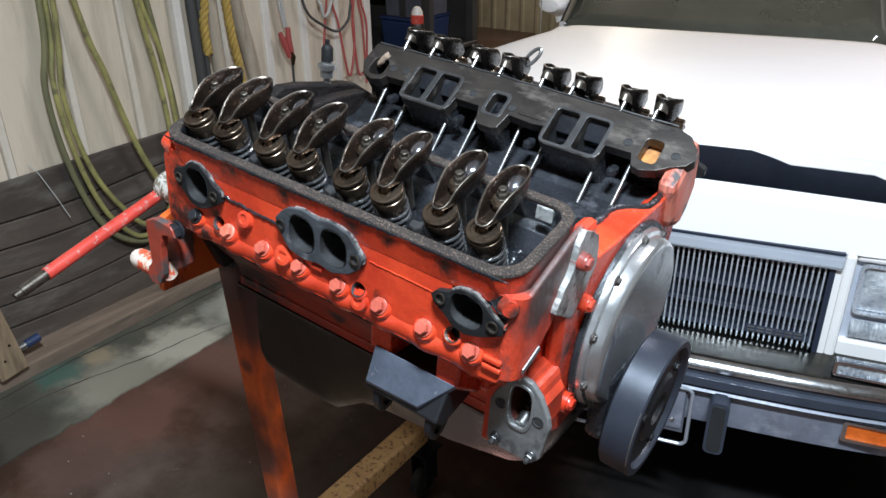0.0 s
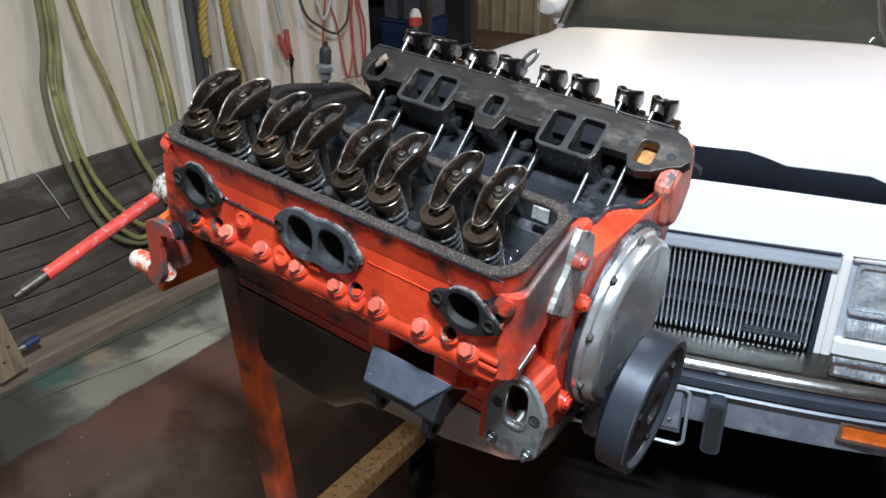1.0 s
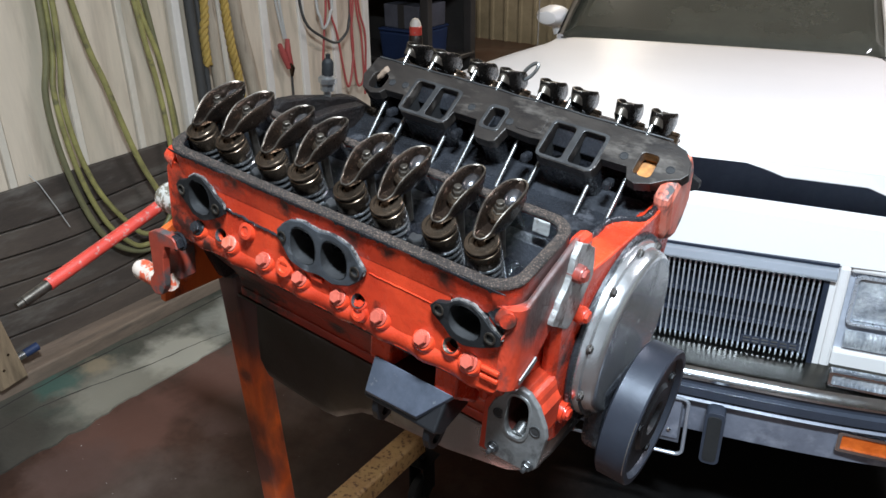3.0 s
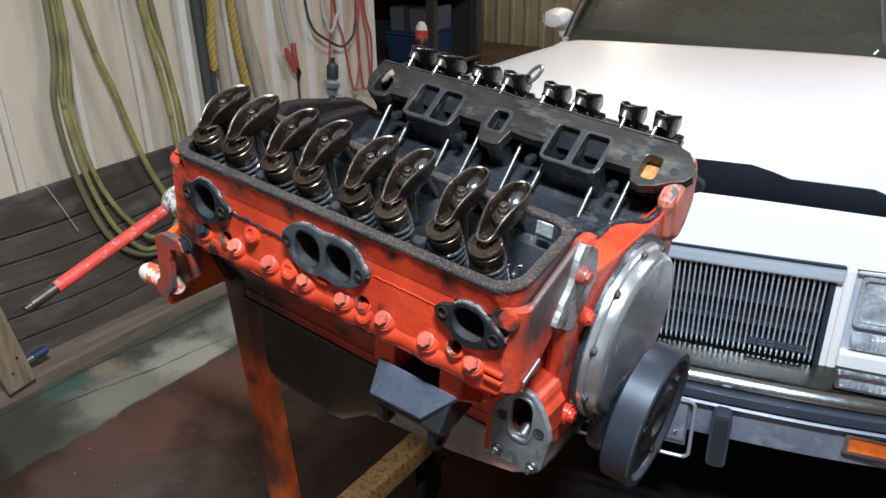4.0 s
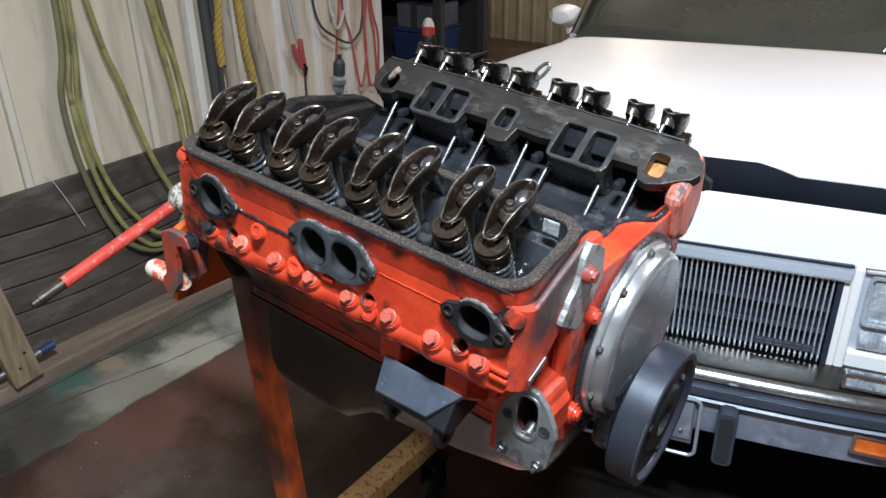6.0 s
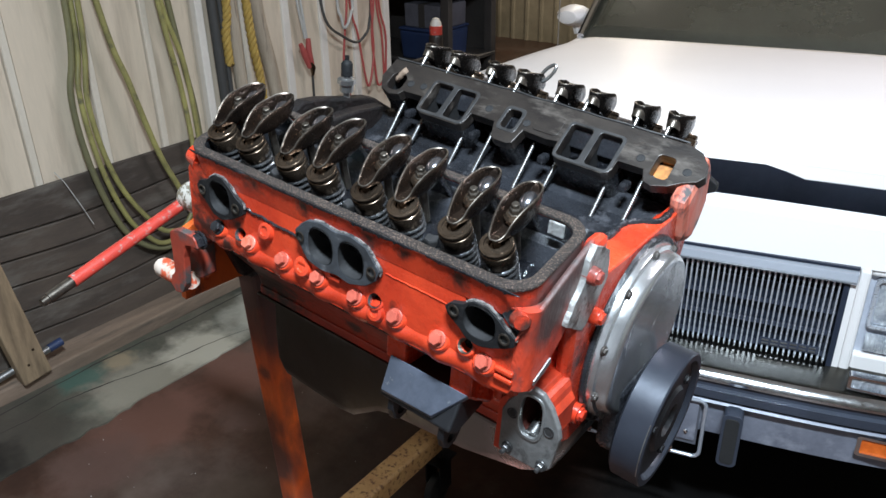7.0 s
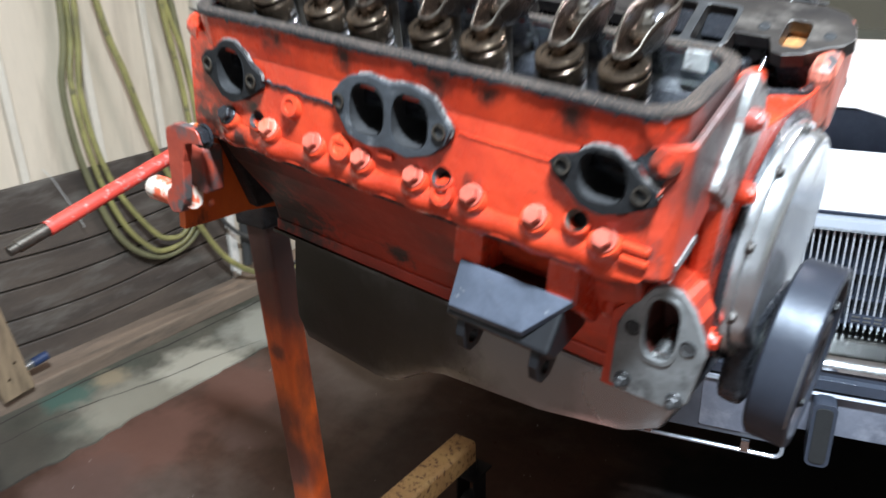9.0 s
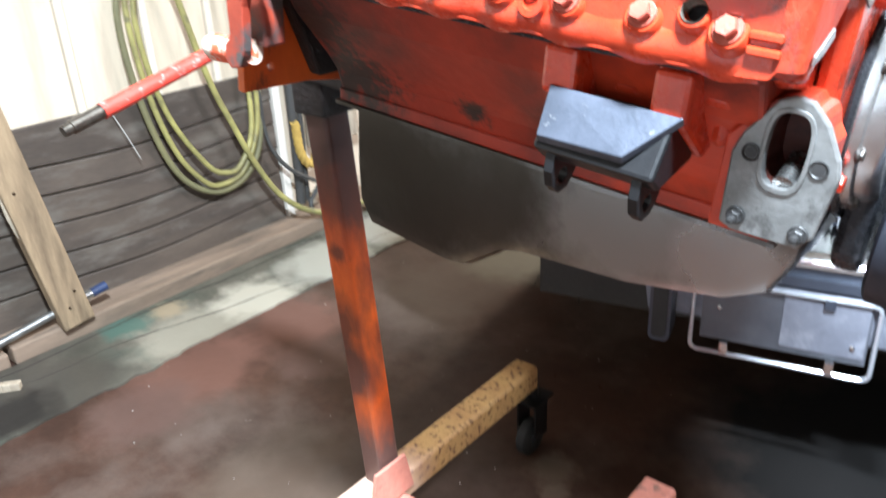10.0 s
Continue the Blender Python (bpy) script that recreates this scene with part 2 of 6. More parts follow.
STAND_RED = mat("red_orange_stand_paint", (0.74, 0.14, 0.022), 0.38, 0, (0.52, 0.065, 0.018), 6, 0.4, 110, 0.2, (0.06, 0.026, 0.019), 6, 0.64, 0.30, 0.5, stretch=(1, 1, 0.45),
                blobs=((-0.26, -0.20, 0.07, 0.02), (-0.26, -0.215, 0.02, 0.015)),
                # spots paint shade on the post's top and sides; foot spot is plain grey
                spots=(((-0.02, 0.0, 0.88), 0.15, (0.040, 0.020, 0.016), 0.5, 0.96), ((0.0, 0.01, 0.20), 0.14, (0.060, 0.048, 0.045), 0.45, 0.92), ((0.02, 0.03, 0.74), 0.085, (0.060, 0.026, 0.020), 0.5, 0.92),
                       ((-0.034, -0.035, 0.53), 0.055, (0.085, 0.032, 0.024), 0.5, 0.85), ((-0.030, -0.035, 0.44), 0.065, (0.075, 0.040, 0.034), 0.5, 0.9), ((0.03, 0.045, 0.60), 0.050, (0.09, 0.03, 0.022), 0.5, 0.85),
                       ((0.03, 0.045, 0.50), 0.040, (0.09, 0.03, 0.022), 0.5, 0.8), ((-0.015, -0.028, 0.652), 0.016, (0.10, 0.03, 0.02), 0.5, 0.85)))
STAND_WORN = mat("worn_red_bracket_paint", (0.42, 0.06, 0.03), 0.45, 0, (0.27, 0.035, 0.02), 18, 0.5, 110, 0.3, (0.075, 0.066, 0.064), 20, 0.56, 0.14, 0.5,
                 blobs=((-0.223, -0.262, 0.150, 0.016), (-0.235, -0.262, 0.062, 0.010), (-0.225, -0.25, 0.075, 0.022)))
STAND_PINK = mat("faded_red_paint", (0.62, 0.26, 0.20), 0.6, 0, (0.5, 0.18, 0.13), 14, 0.5, 120, 0.2, (0.15, 0.10, 0.08), 20, 0.62, 0.1)
STAND_YELLOW = mat("chipped_yellow_paint", (0.58, 0.36, 0.14), 0.6, 0, (0.46, 0.25, 0.10), 10, 0.5, 120, 0.25, (0.16, 0.08, 0.04), 80, 0.575, 0.10, 0.8,
                   spots=(((0.0, -0.12, 0.225), 0.17, (0.60, 0.40, 0.32), 0.6, 0.9),))
RUBBER = mat("black_rubber", (0.02, 0.02, 0.021), 0.7, 0, None, 20, 0.4)
WALL_WHITE = mat("white_metal_cladding", (0.79, 0.655, 0.515), 0.40, 0, (0.67, 0.56, 0.43), 2.2, 0.25, 60, 0.06, (0.42, 0.335, 0.25), 6, 0.625, 0.26, stretch=(1, 1.8, 0.22))
RIB_WHITE = mat("pale_cladding_rib", (0.79, 0.70, 0.585), 0.4, 0, (0.70, 0.61, 0.50), 3, 0.25, 60, 0.05)
TRIM_WHITE = mat("white_trim", (0.82, 0.755, 0.68), 0.4, 0, None, 3, 0.25, 60, 0.05)
SKIRT = mat("dark_wall_boards", (0.100, 0.074, 0.057), 0.62, 0, (0.058, 0.043, 0.035), 5, 0.5, 70, 0.5, (0.15, 0.13, 0.11), 8, 0.62, 0.2, rand=0.16, stretch=(1, 0.5, 2))
BACKWALL = mat("olive_ribbed_cladding", (0.40, 0.34, 0.24), 0.55, 0, (0.22, 0.19, 0.13), 2.5, 0.4, 60, 0.1)
SOUTHWALL = mat("pale_bounce_wall", (0.74, 0.74, 0.75), 0.6, 0, (0.64, 0.64, 0.65), 2.5, 0.4, 60, 0.1)
CONCRETE = mat("stained_shaded_concrete", (0.080, 0.040, 0.028), 0.30, 0, (0.037, 0.021, 0.016), 2.6, 0.6, 45, 0.3, (0.115, 0.084, 0.070), 2.3, 0.59, 0.25, 0.45, spec=0.18,
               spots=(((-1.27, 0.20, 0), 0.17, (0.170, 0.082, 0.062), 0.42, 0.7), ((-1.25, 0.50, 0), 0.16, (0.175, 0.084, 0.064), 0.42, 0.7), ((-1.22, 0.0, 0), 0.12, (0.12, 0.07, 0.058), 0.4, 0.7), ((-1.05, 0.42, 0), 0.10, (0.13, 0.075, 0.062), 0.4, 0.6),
                      # the two near-black spots paint the shade under the car nose
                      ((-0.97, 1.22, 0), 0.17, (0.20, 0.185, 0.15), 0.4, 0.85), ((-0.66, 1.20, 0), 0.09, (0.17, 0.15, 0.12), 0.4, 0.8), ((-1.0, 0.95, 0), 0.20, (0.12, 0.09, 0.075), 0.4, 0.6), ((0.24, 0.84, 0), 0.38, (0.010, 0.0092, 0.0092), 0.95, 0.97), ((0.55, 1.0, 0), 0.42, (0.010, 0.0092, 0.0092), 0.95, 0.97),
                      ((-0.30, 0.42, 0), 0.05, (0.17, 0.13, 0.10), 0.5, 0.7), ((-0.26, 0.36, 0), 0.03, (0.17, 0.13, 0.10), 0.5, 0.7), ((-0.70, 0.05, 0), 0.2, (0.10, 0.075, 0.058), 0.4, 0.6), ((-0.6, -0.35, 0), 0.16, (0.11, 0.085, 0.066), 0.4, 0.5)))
PALE_CONC = mat("pale_green_concrete", (0.155, 0.138, 0.110), 0.45, 0, (0.070, 0.074, 0.058), 5.0, 0.6, 60, 0.35, (0.07, 0.098, 0.078), 4.2, 0.62, 0.2, 0.45,
                # the dark spot at y -0.10 paints shade over the strip's near end
                spots=(((-1.45, 0.30, 0), 0.16, (0.36, 0.32, 0.255), 0.40, 0.7), ((-1.45, 0.54, 0), 0.13, (0.50, 0.455, 0.375), 0.36, 0.85), ((-1.52, -0.10, 0), 0.22, (0.052, 0.044, 0.037), 0.4, 0.8), ((-1.47, 0.85, 0), 0.16, (0.40, 0.385, 0.335), 0.40, 0.8), ((-1.55, 1.15, 0), 0.15, (0.40, 0.39, 0.35), 0.5, 0.7),
                       ((-1.62, 0.33, 0), 0.05, (0.34, 0.26, 0.17), 0.6, 0.8), ((-1.63, 0.20, 0), 0.07, (0.06, 0.13, 0.105), 0.5, 0.8), ((-1.46, -0.20, 0), 0.10, (0.02, 0.017, 0.015), 0.35, 0.95)))
KERB = mat("dusty_sill_wood", (0.31, 0.215, 0.155), 0.75, 0, (0.21, 0.145, 0.105), 6, 0.5, 70, 0.4, (0.12, 0.09, 0.07), 7, 0.64, 0.2, stretch=(3, 0.5, 3))
WOOD = mat("weathered_wood", (0.38, 0.265, 0.16), 0.75, 0, (0.17, 0.115, 0.07), 7, 0.5, 80, 0.5, (0.10, 0.07, 0.05), 8, 0.66, 0.1, stretch=(4, 4, 0.6))
GREYWOOD = mat("grey_stick_wood", (0.52, 0.43, 0.33), 0.8, 0, (0.34, 0.27, 0.20), 9, 0.6, 80, 0.6, (0.20, 0.155, 0.115), 16, 0.62, 0.1, stretch=(4, 4, 0.35))
HOSE = mat("yellow_green_hose", (0.40, 0.355, 0.125), 0.42, 0, (0.20, 0.178, 0.075), 9, 0.5, 90, 0.15, (0.11, 0.095, 0.06), 16, 0.64, 0.14)
HOSE_DULL = mat("dull_olive_hose", (0.21, 0.19, 0.09), 0.6, 0, (0.14, 0.13, 0.07), 6, 0.4, 90, 0.15)
ROPE = mat("yellow_rope", (0.52, 0.34, 0.08), 0.8, 0, (0.40, 0.25, 0.06), 30, 0.5, 200, 0.6)
CABLE_RED = mat("red_cable", (0.46, 0.085, 0.075), 0.5, 0, None, 10, 0.3)
CABLE_GREY = mat("grey_cable", (0.06, 0.058, 0.056), 0.5, 0, None, 10, 0.3)
CABLE_WHITE = mat("pale_cable", (0.55, 0.53, 0.5), 0.5, 0, None, 10, 0.3)
BLUE = mat("blue_plastic", (0.022, 0.042, 0.115), 0.5, 0, (0.018, 0.032, 0.08), 5, 0.4, 80, 0.1)
CARTON = mat("grey_violet_card", (0.13, 0.125, 0.15), 0.8, 0, (0.09, 0.085, 0.10), 9, 0.4, 80, 0.2)
DARK = mat("dark_clutter", (0.05, 0.042, 0.038), 0.7, 0, None, 8, 0.5)
CAR_WHITE = mat("white_car_paint", (0.84, 0.80, 0.785), 0.44, 0, (0.80, 0.76, 0.745), 1.5, 0.06, 200, 0.0, spec=0.35)
CHROME = mat("chrome", (0.80, 0.81, 0.83), 0.08, 1.0, (0.65, 0.66, 0.68), 20, 0.2, 120, 0.02)
CHROME_SOFT = mat("hazed_chrome", (0.66, 0.70, 0.78), 0.20, 0.65, (0.58, 0.62, 0.70), 3, 0.1, 120, 0.0)
CHROME_WARM = mat("stained_chrome", (0.085, 0.080, 0.070), 0.22, 1.0, (0.05, 0.047, 0.042), 10, 0.3, 120, 0.05, (0.05, 0.045, 0.04), 12, 0.64, 0.2)
BAR_STEEL = mat("satin_bright_trim", (0.74, 0.77, 0.83), 0.27, 0.6, (0.58, 0.61, 0.67), 14, 0.2, 120, 0.05)
GRILLE_BACK = mat("grille_shadow_blue", (0.022, 0.030, 0.052), 0.45, 0.1, None, 20, 0.3)
CROSS_GREY = mat("blue_grey_cross_bar", (0.045, 0.052, 0.078), 0.5, 0.1, None, 20, 0.3)
BUMPER_DARK = mat("dark_blue_rubber_strip", (0.055, 0.064, 0.09), 0.36, 0.1, (0.036, 0.043, 0.06), 6, 0.4, 90, 0.08)
BUMPER_GREY = mat("grey_plastic_apron", (0.25, 0.262, 0.318), 0.42, 0.1, (0.15, 0.158, 0.20), 7, 0.5, 90, 0.12, (0.38, 0.39, 0.45), 9, 0.62, 0.2)
HOLDER_GREY = mat("dark_grey_plastic", (0.13, 0.135, 0.16), 0.42, 0.1, (0.085, 0.09, 0.11), 9, 0.4, 90, 0.12)
PALE_PLATE = mat("pale_blue_grey_plastic", (0.54, 0.56, 0.63), 0.40, 0.1, (0.42, 0.44, 0.51), 9, 0.4, 90, 0.1)
SUPPORT = mat("blue_grey_inner_panel", (0.20, 0.26, 0.38), 0.5, 0, (0.14, 0.18, 0.27), 5, 0.4, 80, 0.1)
AMBER = mat("amber_lens", (0.78, 0.15, 0.02), 0.2, 0, (0.58, 0.09, 0.01), 40, 0.3, 80, 0.2, coat=0.8)
LAMPGLASS = mat("lamp_lens", (0.80, 0.83, 0.87), 0.12, 0.35, (0.30, 0.33, 0.38), 26, 0.6, 80, 0.6, (0.90, 0.92, 0.95), 30, 0.62, 0.08, 0.1, coat=1.0, bump_dist=0.008)
WINDSCREEN = mat("dark_windscreen", (0.075, 0.078, 0.062), 0.06, 0.0, (0.05, 0.05, 0.04), 3, 0.3, 60, 0.0, coat=1.0)
CHIPPED = mat("white_chipped_tip", (0.72, 0.60, 0.52), 0.6, 0, (0.66, 0.50, 0.40), 30, 0.5, 120, 0.3, (0.66, 0.10, 0.04), 34, 0.50, 0.05)
RED_BAR = mat("scratched_red_bar", (0.66, 0.065, 0.045), 0.38, 0, (0.50, 0.045, 0.03), 20, 0.4, 120, 0.2, (0.40, 0.27, 0.24), 90, 0.625, 0.1)
SLEEVE = mat("flaking_grey_sleeve", (0.26, 0.215, 0.155), 0.6, 0.2, (0.17, 0.14, 0.10), 30, 0.5, 120, 0.5, (0.70, 0.66, 0.60), 60, 0.51, 0.05)
CEIL = mat("pale_ceiling", (0.72, 0.70, 0.65), 0.7, 0, None, 2, 0.3)


# ---- mesh helpers ----
def finish(name, bm, material, parent=None, label="", smooth=False, bevel=0.0, solid=0.0):
    bmesh.ops.recalc_face_normals(bm, faces=bm.faces)
    me = bpy.data.meshes.new(name)
    bm.to_mesh(me)
    bm.free()
    me.materials.append(material)
    if smooth:
        me.polygons.foreach_set("use_smooth", [True] * len(me.polygons))
        me.set_sharp_from_angle(angle=radians(38))
    ob = new(name, me)
    if parent:
        ob.parent = parent
    if solid:
        md = ob.modifiers.new("thickness", "SOLIDIFY")
        md.thickness, md.offset = solid, 0
    if bevel:
        md = ob.modifiers.new("edges", "BEVEL")
        md.width, md.segments, md.limit_method, md.angle_limit = bevel, 2, "ANGLE", radians(35)
    if label:
        ob["label"] = label
    return ob


part = finish


def box(bm, x0, x1, y0, y1, z0, z1, m=None):
    c = [(x, y, z) for x in (x0, x1) for y in (y0, y1) for z in (z0, z1)]
    v = [bm.verts.new(m @ Vector(p) if m else p) for p in c]
    for f in ((0, 1, 3, 2), (4, 6, 7, 5), (0, 4, 5, 1), (2, 3, 7, 6), (0, 2, 6, 4), (1, 5, 7, 3)):
        bm.faces.new([v[i] for i in f])


def ring_frames(pts, closed=False):
    pts = [Vector(p) for p in pts]
    out, n_prev = [], None
    k = len(pts)
    for i, p in enumerate(pts):
        a = pts[(i - 1) % k] if (closed or i) else p
        b = pts[(i + 1) % k] if (closed or i < k - 1) else p
        t = (b - a).normalized()
        if n_prev is None:
            n_prev = t.orthogonal().normalized()
        nn = n_prev - t * n_prev.dot(t)
        nn = nn.normalized() if nn.length > 1e-6 else t.orthogonal().normalized()
        n_prev = nn
        out.append((p, nn, t.cross(nn)))
    return out


def tube(bm, pts, r, seg=10, closed=False, caps=True):
    """A round tube along pts; r is one radius or one for each point."""
    fr = ring_frames(pts, closed)
    rr = r if isinstance(r, (list, tuple)) else [r] * len(fr)
    rings = [[bm.verts.new(p + (n * math.cos(a) + b * math.sin(a)) * q) for a in (2 * math.pi * j / seg for j in range(seg))]
             for (p, n, b), q in zip(fr, rr)]
    k = len(rings)
    for i in range(k if closed else k - 1):
        A, B = rings[i], rings[(i + 1) % k]
        for j in range(seg):
            bm.faces.new((A[j], A[(j + 1) % seg], B[(j + 1) % seg], B[j]))
    if caps and not closed:
        bm.faces.new(rings[0][::-1])
        bm.faces.new(rings[-1])


def lathe(bm, prof, m=None, seg=24):
    """Turns (radius, height) pairs round z."""
    m = m or Matrix()
    rings = []
    for r, h in prof:
        if r < 1e-6:
            rings.append([bm.verts.new(m @ Vector((0, 0, h)))])
        else:
            rings.append([bm.verts.new(m @ Vector((r * math.cos(a), r * math.sin(a), h))) for a in (2 * math.pi * j / seg for j in range(seg))])
    for A, B in zip(rings, rings[1:]):
        for j in range(seg):
            f = [A[j % len(A)], A[(j + 1) % len(A)], B[(j + 1) % len(B)], B[j % len(B)]]
            f = list(dict.fromkeys(f))
            if len(f) > 2:
                bm.faces.new(f)


def smooth_loop(pts, n=4):
    """A closed outline rounded through pts."""
    k, out = len(pts), []
    for i in range(k):
        a, b, c, d_ = (Vector(pts[(i + q) % k]) for q in (-1, 0, 1, 2))
        for j in range(n):
            t = j / n
            p = 0.5 * ((2 * b) + (c - a) * t * 0.8 + (2 * a - 5 * b + 4 * c - d_) * t * t + (3 * b - a - 3 * c + d_) * t ** 3)
            p = b.lerp(c, t) * 0.45 + p * 0.55
            out.append((p.x, p.y))
    return out


def plate(bm, outer, holes, thick, m=None, flare=0.0):
    """A flat plate in xy with holes, thick downwards from z = 0."""
    m = m or Matrix()
    tmp = bmesh.new()
    for loop in [outer] + holes:
        vs = [tmp.verts.new((x, y, 0)) for x, y in loop]
        for a, b in zip(vs, vs[1:] + vs[:1]):
            tmp.edges.new((a, b))
    bmesh.ops.triangle_fill(tmp, use_beauty=True, use_dissolve=False, edges=tmp.edges[:])
    tmp.verts.index_update()
    top = [bm.verts.new(m @ v.co) for v in tmp.verts]
    bot = [bm.verts.new(m @ (v.co + Vector((0, 0, -thick)))) for v in tmp.verts]
    for f in tmp.faces:
        i = [v.index for v in f.verts]
        bm.faces.new([top[j] for j in i])
        bm.faces.new([bot[j] for j in reversed(i)])
    for e in tmp.edges:
        if len(e.link_faces) == 1:
            a, b = (v.index for v in e.verts)
            bm.faces.new((top[a], top[b], bot[b], bot[a]))
    tmp.free()


def prism(bm, poly, x0, x1, m=None):
    """A polygon in (y, z), drawn out along x."""
    m = m or Matrix()
    A = [bm.verts.new(m @ Vector((x0, y, z))) for y, z in poly]
    B = [bm.verts.new(m @ Vector((x1, y, z))) for y, z in poly]
    bm.faces.new(A[::-1])
    bm.faces.new(B)
    k = len(poly)
    for i in range(k):
        bm.faces.new((A[i], A[(i + 1) % k], B[(i + 1) % k], B[i]))


def loft(bm, sections, closed=True, caps=True):
    """Joins sections of equally many points."""
    rings = [[bm.verts.new(p) for p in s] for s in sections]
    k = len(rings[0])
    for A, B in zip(rings, rings[1:]):
        for j in range(k if closed else k - 1):
            bm.faces.new((A[j], A[(j + 1) % k], B[(j + 1) % k], B[j]))
    if caps and closed:
        bm.faces.new(rings[0][::-1])
        bm.faces.new(rings[-1])


def oval(cx, cy, w, h, k=20, power=2.0):
    """A rounded outline; power 2 is an ellipse, more is squarer."""
    out = []
    for i in range(k):
        a = 2 * math.pi * i / k
        c, s = math.cos(a), math.sin(a)
        out.append((cx + w / 2 * math.copysign(abs(c) ** (2 / power), c), cy + h / 2 * math.copysign(abs(s) ** (2 / power), s)))
    return out


def rounded(x0, x1, y0, y1, r, k=4):
    out = []
    for cx, cy, a0 in ((x1 - r, y1 - r, 0), (x0 + r, y1 - r, 90), (x0 + r, y0 + r, 180), (x1 - r, y0 + r, 270)):
        for i in range(k + 1):
            a = radians(a0 + 90 * i / k)
            out.append((cx + r * math.cos(a), cy + r * math.sin(a)))
    return out


def frame_at(origin, xdir, up):
    """A pose whose x runs along xdir and whose z is as near to up as can be."""
    x = Vector(xdir).normalized()
    z = Vector(up)
    z = (z - x * z.dot(x)).normalized()
    y = z.cross(x)
    m = Matrix((x, y, z)).transposed().to_4x4()
    m.translation = origin
    return m


def hexbolt(bm, p, d, r=0.0095, h=0.008, washer=0.0125, flat=0.0025):
    m = frame_at(p, Vector(d).orthogonal(), d)
    lathe(bm, [(0, 0), (washer, 0), (washer, flat * 0.7), (washer * 0.93, flat), (0, flat)], m, 16)
    lathe(bm, [(0, flat), (r, flat), (r, h * 0.85), (r * 0.88, h), (0, h)], m, 6)


def bezier(pts, n=12):
    """A smooth line through pts (Catmull-Rom)."""
    P = [Vector(p) for p in pts]
    P = [P[0] * 2 - P[1]] + P + [P[-1] * 2 - P[-2]]
    out = []
    for i in range(1, len(P) - 2):
        a, b, c, d = P[i - 1:i + 3]
        for k in range(n):
            t = k / n
            out.append(0.5 * ((2 * b) + (c - a) * t + (2 * a - 5 * b + 4 * c - d) * t * t + (3 * b - a - 3 * c + d) * t ** 3))
    out.append(P[-2])
    return out


def thing(name, m, label, category, group="", kind=""):
    ob = new(name)
    ob.empty_display_size = 0.1
    ob.matrix_world = m
    return tagged(ob, label, category, group, kind)


# ---- room ----
WX, BY = -1.8, 5.8           # the clad side wall and the far wall
bm = bmesh.new()
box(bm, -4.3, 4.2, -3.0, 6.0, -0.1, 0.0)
floor = tagged(finish("floor", bm, CONCRETE), "stained reddish brown concrete garage floor, shade painted under the car nose", "floor", kind="structure")

# pale strip of concrete beside the wall, with a ragged edge
bm = bmesh.new()
edge = [(-1.37 + 0.018 * noise.noise((y * 4.1, 0.3, 0)) + 0.014 * noise.noise((y * 17, 0.3, 0)) + 0.006 * noise.noise((y * 55, 0.3, 0)), y) for y in np.linspace(-2.6, 2.4, 240)]
plate(bm, [(-1.69, -2.6)] + edge + [(-1.69, 2.4)], [], 0.006, Matrix.Translation((0, 0, 0.005)))
tagged(finish("floor_slab_edge", bm, PALE_CONC), "pale greenish worn concrete strip along the wall", "floor", kind="structure")

# cracks across the pale strip
def crack(x0, y0, x1, y1, seed, wide, top=0.0056):
    bm = bmesh.new()
    lft, rgt = [], []
    for k in range(41):
        q = k / 40
        x = x0 + (x1 - x0) * q + 0.03 * noise.noise((q * 4, seed, 0)) + 0.008 * noise.noise((q * 21, seed, 1))
        y = y0 + (y1 - y0) * q
        w = wide * (0.4 + 0.8 * abs(noise.noise((q * 9, seed, 2)))) * min(1, 6 * q, 6 * (1 - q)) + 0.0004
        lft.append(bm.verts.new((x - w, y, top)))
        rgt.append(bm.verts.new((x + w, y, top)))
    for k in range(40):
        bm.faces.new((lft[k], rgt[k], rgt[k + 1], lft[k + 1]))
    return tagged(finish("floor_crack", bm, DARK), "dark crack in the pale concrete strip", "crack", kind="structure")


crack(-1.60, -0.15, -1.42, 0.75, 1.3, 0.0026)
crack(-1.66, -0.4, -1.64, 1.5, 4.1, 0.0050)
crack(-1.50, 0.9, -1.39, 1.9, 7.7, 0.0020)
crack(-0.80, 1.06, -0.84, 1.36, 2.9, 0.0040, 0.0016)
crack(-0.64, 1.06, -0.70, 1.32, 5.3, 0.0040, 0.0016)

bm = bmesh.new()
box(bm, WX - 0.1, WX - 0.03, -3.0, 2.02, 0, 3.0)
wall_left = tagged(finish("wall_west", bm, WALL_WHITE), "off-white metal clad garage wall", "wall", kind="structure")
bm = bmesh.new()
box(bm, -4.3, 4.2, BY, BY + 0.1, 0, 3.0)
wall_back = tagged(finish("wall_north", bm, BACKWALL), "olive beige ribbed metal wall at the back", "wall", kind="structure")
bm = bmesh.new()
box(bm, 4.1, 4.2, -3.0, BY, 0, 3.0)
tagged(finish("wall_east", bm, BACKWALL), "olive beige ribbed metal wall", "wall", kind="structure")
bm = bmesh.new()
box(bm, -4.3, -4.2, -3.0, BY, 0, 3.0)
tagged(finish("wall_far_west", bm, BACKWALL), "olive beige ribbed metal wall", "wall", kind="structure")
# unseen wall that closes the room, kept pale to bounce light back
bm = bmesh.new()
box(bm, -4.3, 4.2, -3.1, -3.0, 0, 3.0)
tagged(finish("wall_south", bm, SOUTHWALL), "unseen pale wall that bounces light onto the engine's near side", "wall", kind="structure")
# unseen ceiling, its paleness also there for bounced light
bm = bmesh.new()
